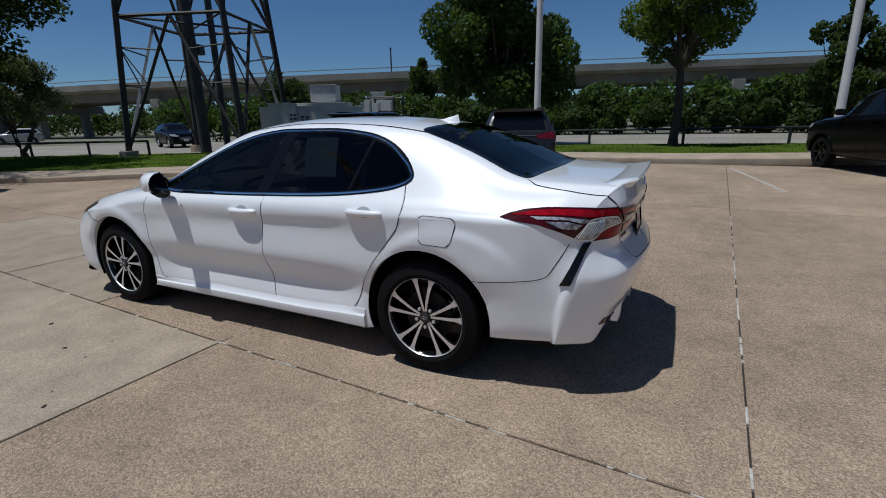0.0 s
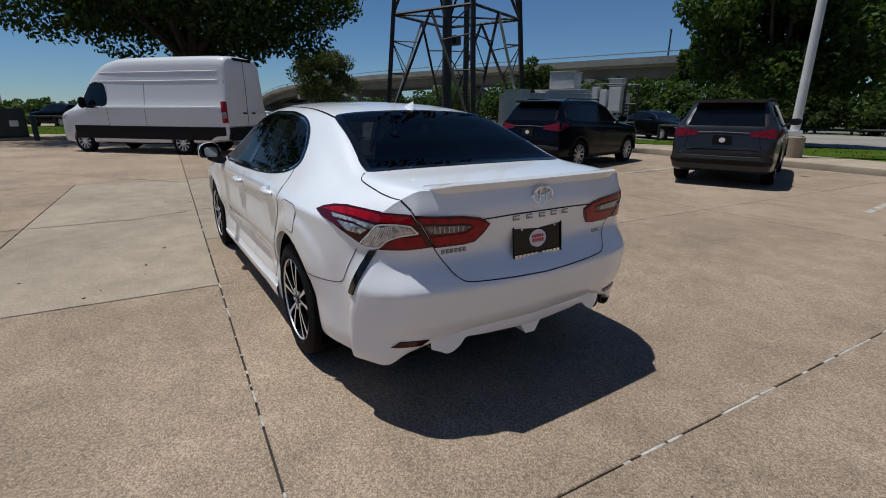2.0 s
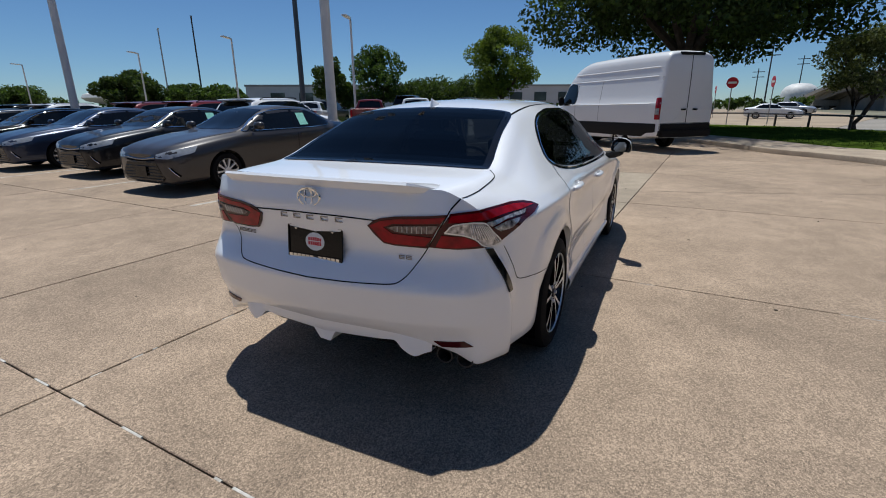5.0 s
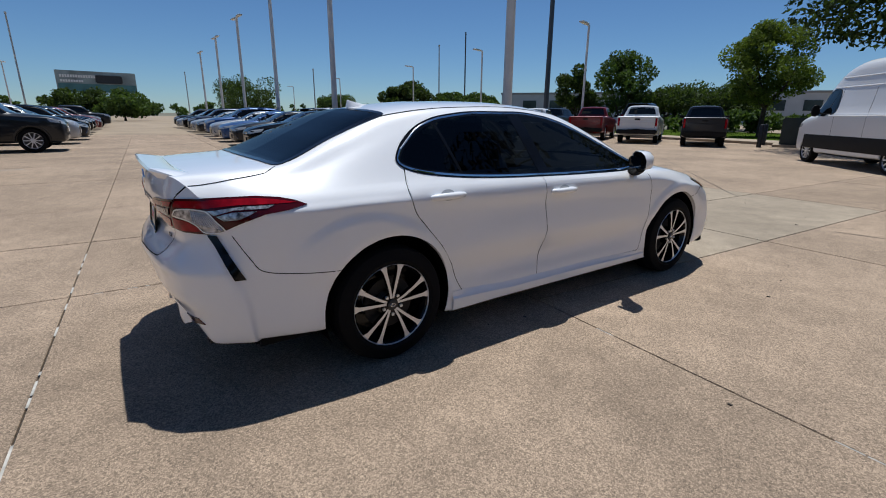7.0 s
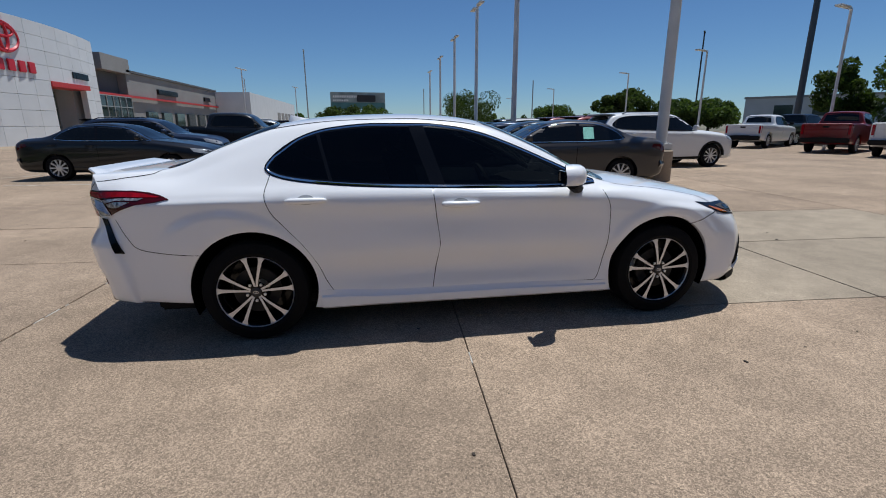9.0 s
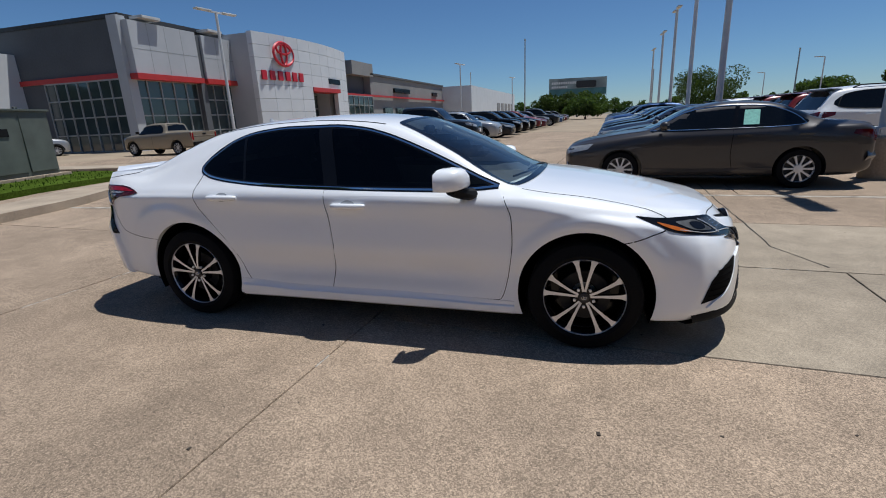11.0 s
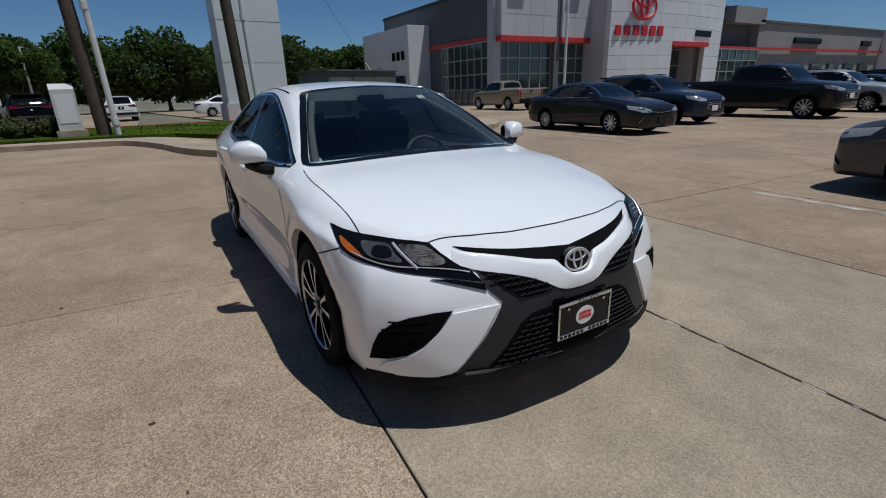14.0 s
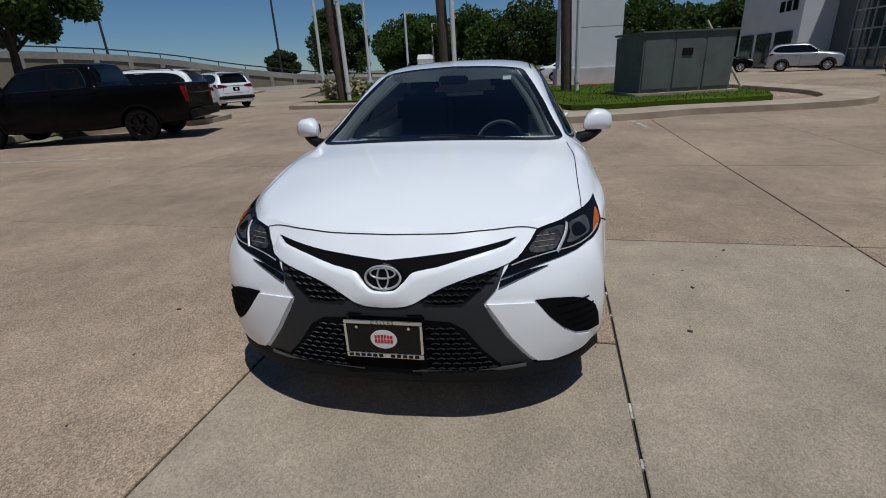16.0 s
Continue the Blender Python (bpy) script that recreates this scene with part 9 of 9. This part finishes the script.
    if kind == "pickup":
        part("tailgate_seam", skin.strip([(tail, -half * 0.84, 0.80), (tail, -half * 0.84, 1.30)], (-1, 0, 0), 0.014, 0.003, 5), SEAM, car)
        part("tailgate_seam", skin.strip([(tail, half * 0.84, 0.80), (tail, half * 0.84, 1.30)], (-1, 0, 0), 0.014, 0.003, 5), SEAM, car)
        bm = bmesh.new()
        box(bm, tail - 0.17, tail + 0.02, -0.97 * sy, 0.97 * sy, 0.50, 0.70, 0.035)
        box(bm, tail - 0.185, tail - 0.05, -0.42, 0.42, 0.66, 0.72, 0.012)
        part("step_bumper", bm, TRIMBLACK, car, "black rear step bumper")
        part("tailgate_crease", skin.strip([(tail, -half * 0.78, 1.10 * sz), (tail, 0, 1.10 * sz), (tail, half * 0.78, 1.10 * sz)], (-1, 0, 0), 0.03, 0.002, 6, bulge=0.012), paint, car)
        bm = bmesh.new()
        box(bm, tail - 0.022, tail + 0.01, -0.13, 0.13, 1.17 * sz, 1.25 * sz, 0.01)
        part("tailgate_handle", bm, TRIMBLACK, car)
        for s in (1, -1):
            for wx in (wbx + shift * 0.5, -wbx + shift * 0.5):
                bm = bmesh.new()
                lathe(bm, [(r * 1.15, (half - 0.06) * s), (r * 1.15, (half + 0.014) * s), (r * 1.26, (half + 0.018) * s), (r * 1.29, (half - 0.02) * s)], 32, "y", (wx, 0, r))
                bmesh.ops.delete(bm, geom=[v for v in bm.verts if v.co.z < 0.36], context="VERTS")
                part("arch_flare", bm, paint, car)
    if kind == "van":
        part("rear_door_seam", skin.strip([(tail, 0, 2.78), (tail, 0, 2.3), (tail, 0, 1.5), (tail, 0, 0.88)], (-1, 0, 0), 0.026, 0.003, 8), SEAM, car)
        bm = bmesh.new()
        box(bm, tail + 0.0, tail + 0.10, -0.45, 0.45, 2.62 * sz, 2.70 * sz, 0.02)
        part("rear_lamp_bar", bm, TRIMBLACK, car)
        bm = bmesh.new()
        box(bm, tail - 0.10, tail + 0.12, -0.98, 0.98, 0.46, 0.70, 0.04)
        box(bm, tail - 0.03, tail + 0.12, -0.97, 0.97, 0.66, 0.88, 0.03)
        part("step_bumper", bm, TRIMBLACK, car, "black rear step bumper")
        for y in (0.14, -0.30):
            bm = bmesh.new()
            box(bm, tail - 0.03, tail + 0.02, y - 0.09, y + 0.09, 1.24, 1.29, 0.01)
            part("door_handle", bm, TRIMBLACK, car)
    if rear_sticker:
        for s in (1, -1):
            part("price_sticker", skin.patch([(-0.75, s * 0.8, 1.06), (-0.52, s * 0.8, 1.06), (-0.55, s * 0.75, 1.30), (-0.78, s * 0.75, 1.30)], (0, s, 0), 0.010, 0.001, 0.1), STICKER, car, "pale green price sheet in the window")
    return car


GREY = car_paint("warm_grey", (0.052, 0.047, 0.046))
DKGREY = car_paint("charcoal", (0.011, 0.012, 0.015))
BLACK = material("paint_black", (0.003, 0.003, 0.0035), 0.16, spec=0.14, grain=0.05, grain_scale=700)
NAVY = car_paint("navy", (0.020, 0.030, 0.060))
BLUEBLACK = material("paint_blue_black", (0.0025, 0.003, 0.007), 0.16, spec=0.16, grain=0.05, grain_scale=700)
MIDGREY = car_paint("mid_grey", (0.024, 0.024, 0.027))
RED = car_paint("red", (0.16, 0.010, 0.009), 0.1)
MAROON = car_paint("maroon", (0.12, 0.012, 0.016), 0.2)
VANWHITE = car_paint("fleet_white", (0.72, 0.73, 0.74), 0.0)
SILVERP = car_paint("silver", (0.42, 0.43, 0.44), 0.5)
TAN = car_paint("tan", (0.30, 0.25, 0.18), 0.3)
BLUE = car_paint("blue", (0.03, 0.08, 0.22), 0.3)

vehicle("van", 14.89, 0.69, 44.3, VANWHITE, "white high-roof cargo van with black lower trim", wheels="alloy", scale=(1.0, 1.0, 1.065))
vehicle("suv", 5.29, -8.85, -78, BLUEBLACK, "glossy blue-black compact sport utility parked nose to the kerb")
vehicle("suv", 1.60, -10.05, -70, MIDGREY, "mid-grey compact sport utility parked nose to the kerb", scale=(1, 1, 0.985))
vehicle("pickup", -7.4, -10.95, -73, BLACK, "glossy black crew-cab pickup on dark wheels", wheels="dark", scale=(1.0, 1.0, 1.0))
vehicle("suv", -10.5, -12.2, -73, VANWHITE, "white sport utility parked beyond the black pickup", scale=(1.02, 1.02, 1.05))
vehicle("sedan", 3.42, 6.55, 177, GREY, "warm-grey sedan with alloy wheels and a price sheet in the window", rear_sticker=True)
vehicle("sedan", 4.0, 10.0, 177, DKGREY, "charcoal hatchback sedan with a price sheet in the window", rear_sticker=True, wheels="dark", scale=(0.95, 0.99, 1.0))
for i, (y, p, k) in enumerate(((13.1, NAVY, "sedan"), (16.2, BLACK, "sedan"), (19.3, DKGREY, "sedan"), (22.4, BLUE, "sedan"), (25.5, SILVERP, "sedan"), (28.7, BLUE, "suv"), (31.8, DKGREY, "sedan"), (35, SILVERP, "sedan"), (38.2, NAVY, "suv"), (42, BLACK, "suv"), (46, SILVERP, "sedan"), (50, DKGREY, "suv"))):
    vehicle(k, 4.1 + i * 0.12, y, 177, p, "used car in a long row of parked stock", name="stock_car", group="stock row facing the aisle")
vehicle("suv", 8.9, 10.9, 2, VANWHITE, "white three-row sport utility with alloy wheels", scale=(1.06, 1.03, 1.02))
for i, (y, p, k) in enumerate(((14.0, RED, "suv"), (17.1, MAROON, "suv"), (20.2, RED, "sedan"), (23.4, VANWHITE, "suv"), (26.6, BLACK, "suv"), (30, SILVERP, "sedan"))):
    vehicle(k, 9.1 + i * 0.12, y, 2, p, "used car in a second row of parked stock", name="stock_car", group="stock row facing the trucks")
vehicle("pickup", 22.6, 9.7, 28, MIDGREY, "dark grey crew-cab pickup seen from its tailgate", scale=(0.98, 0.95, 0.98))
vehicle("pickup", 22.2, 12.9, 28, VANWHITE, "white crew-cab pickup with a black rear bumper")
vehicle("pickup", 22.4, 16.3, 28, RED, "red crew-cab pickup with its tailgate to the aisle", scale=(0.98, 0.97, 0.98))
vehicle("pickup", 22.4, 21.2, 28, VANWHITE, "white pickup parked at the row's end", scale=(0.95, 0.94, 0.95))
vehicle("pickup", 27.5, 24.0, 17, DKGREY, "dark pickup parked behind the row")
vehicle("suv", 28.6, 16.9, 20, BLACK, "large black sport utility behind the pickups", scale=(1.15, 1.1, 1.32))
vehicle("sedan", -7.15, 10.75, -2, DKGREY, "charcoal sedan with silver wheels facing the aisle")
vehicle("suv", -7.95, 14.7, -1, NAVY, "dark blue sport utility with a chrome grille facing the aisle", scale=(1.02, 1.0, 0.98))
vehicle("pickup", -6.55, 19.4, -1, DKGREY, "charcoal full-size pickup with a chrome grille facing the aisle")
for i, (y, p, k) in enumerate(((24.0, SILVERP, "suv"), (27.6, DKGREY, "sedan"), (31.2, BLACK, "suv"), (34.8, BLACK, "suv"), (38.4, BLUEBLACK, "suv"), (42, RED, "suv"), (45.6, MAROON, "sedan"), (49, GREY, "suv"), (52.6, DKGREY, "pickup"), (56, SILVERP, "suv"), (60, BLACK, "suv"), (64, BLUE, "sedan"), (68, GREY, "suv"), (73, RED, "sedan"), (78, DKGREY, "suv"))):
    vehicle(k, -5.7 + i * 0.12, y, -1, p, "used car in the long row before the showroom", name="stock_car", group="stock row before the showroom")
vehicle("pickup", -22.2, 19.0, 178, TAN, "tan pickup parked by the showroom corner", scale=(0.92, 0.93, 0.93))
vehicle("suv", -34.5, 19.3, 70, SILVERP, "white and silver off-roader by the service doors", scale=(0.95, 1, 1.05))
vehicle("suv", -37.5, 15.0, 80, BLACK, "black car by the service doors", scale=(0.95, 1, 0.95))
vehicle("suv", -31.0, 8.6, 214, MIDGREY, "dark grey sport utility parked behind the island", scale=(1.02, 1, 1))
vehicle("sedan", -36, 4.0, 90, VANWHITE, "white car parked behind the island")
vehicle("suv", -33, -7.4, 195, BLACK, "black sport utility on the driveway", scale=(1.15, 1.08, 1.1))
vehicle("suv", -36.5, -3.0, 185, VANWHITE, "white car behind the black one", scale=(0.95, 1, 0.95))
vehicle("suv", -19.2, -15.0, 236, VANWHITE, "white sport utility with black trim leaving by the driveway")
vehicle("suv", 30.5, -20.0, 160, BLUEBLACK, "dark sport utility parked beyond the tower")
vehicle("sedan", 11.8, -22.4, 165, BLACK, "dark car passing on the road")
for deg, d, p, rz, k in ((-8.4, 58, VANWHITE, -97, "sedan"), (-10.1, 80, SILVERP, -122, "suv"), (-18.5, 70, SILVERP, 60, "suv"), (8.8, 48, BLACK, 40, "suv")):
    cx, cy = toward(-4.05, -1.43, deg, d)
    vehicle(k, cx, cy, rz, p, "car standing on the far lot across the road", group="cars across the road")
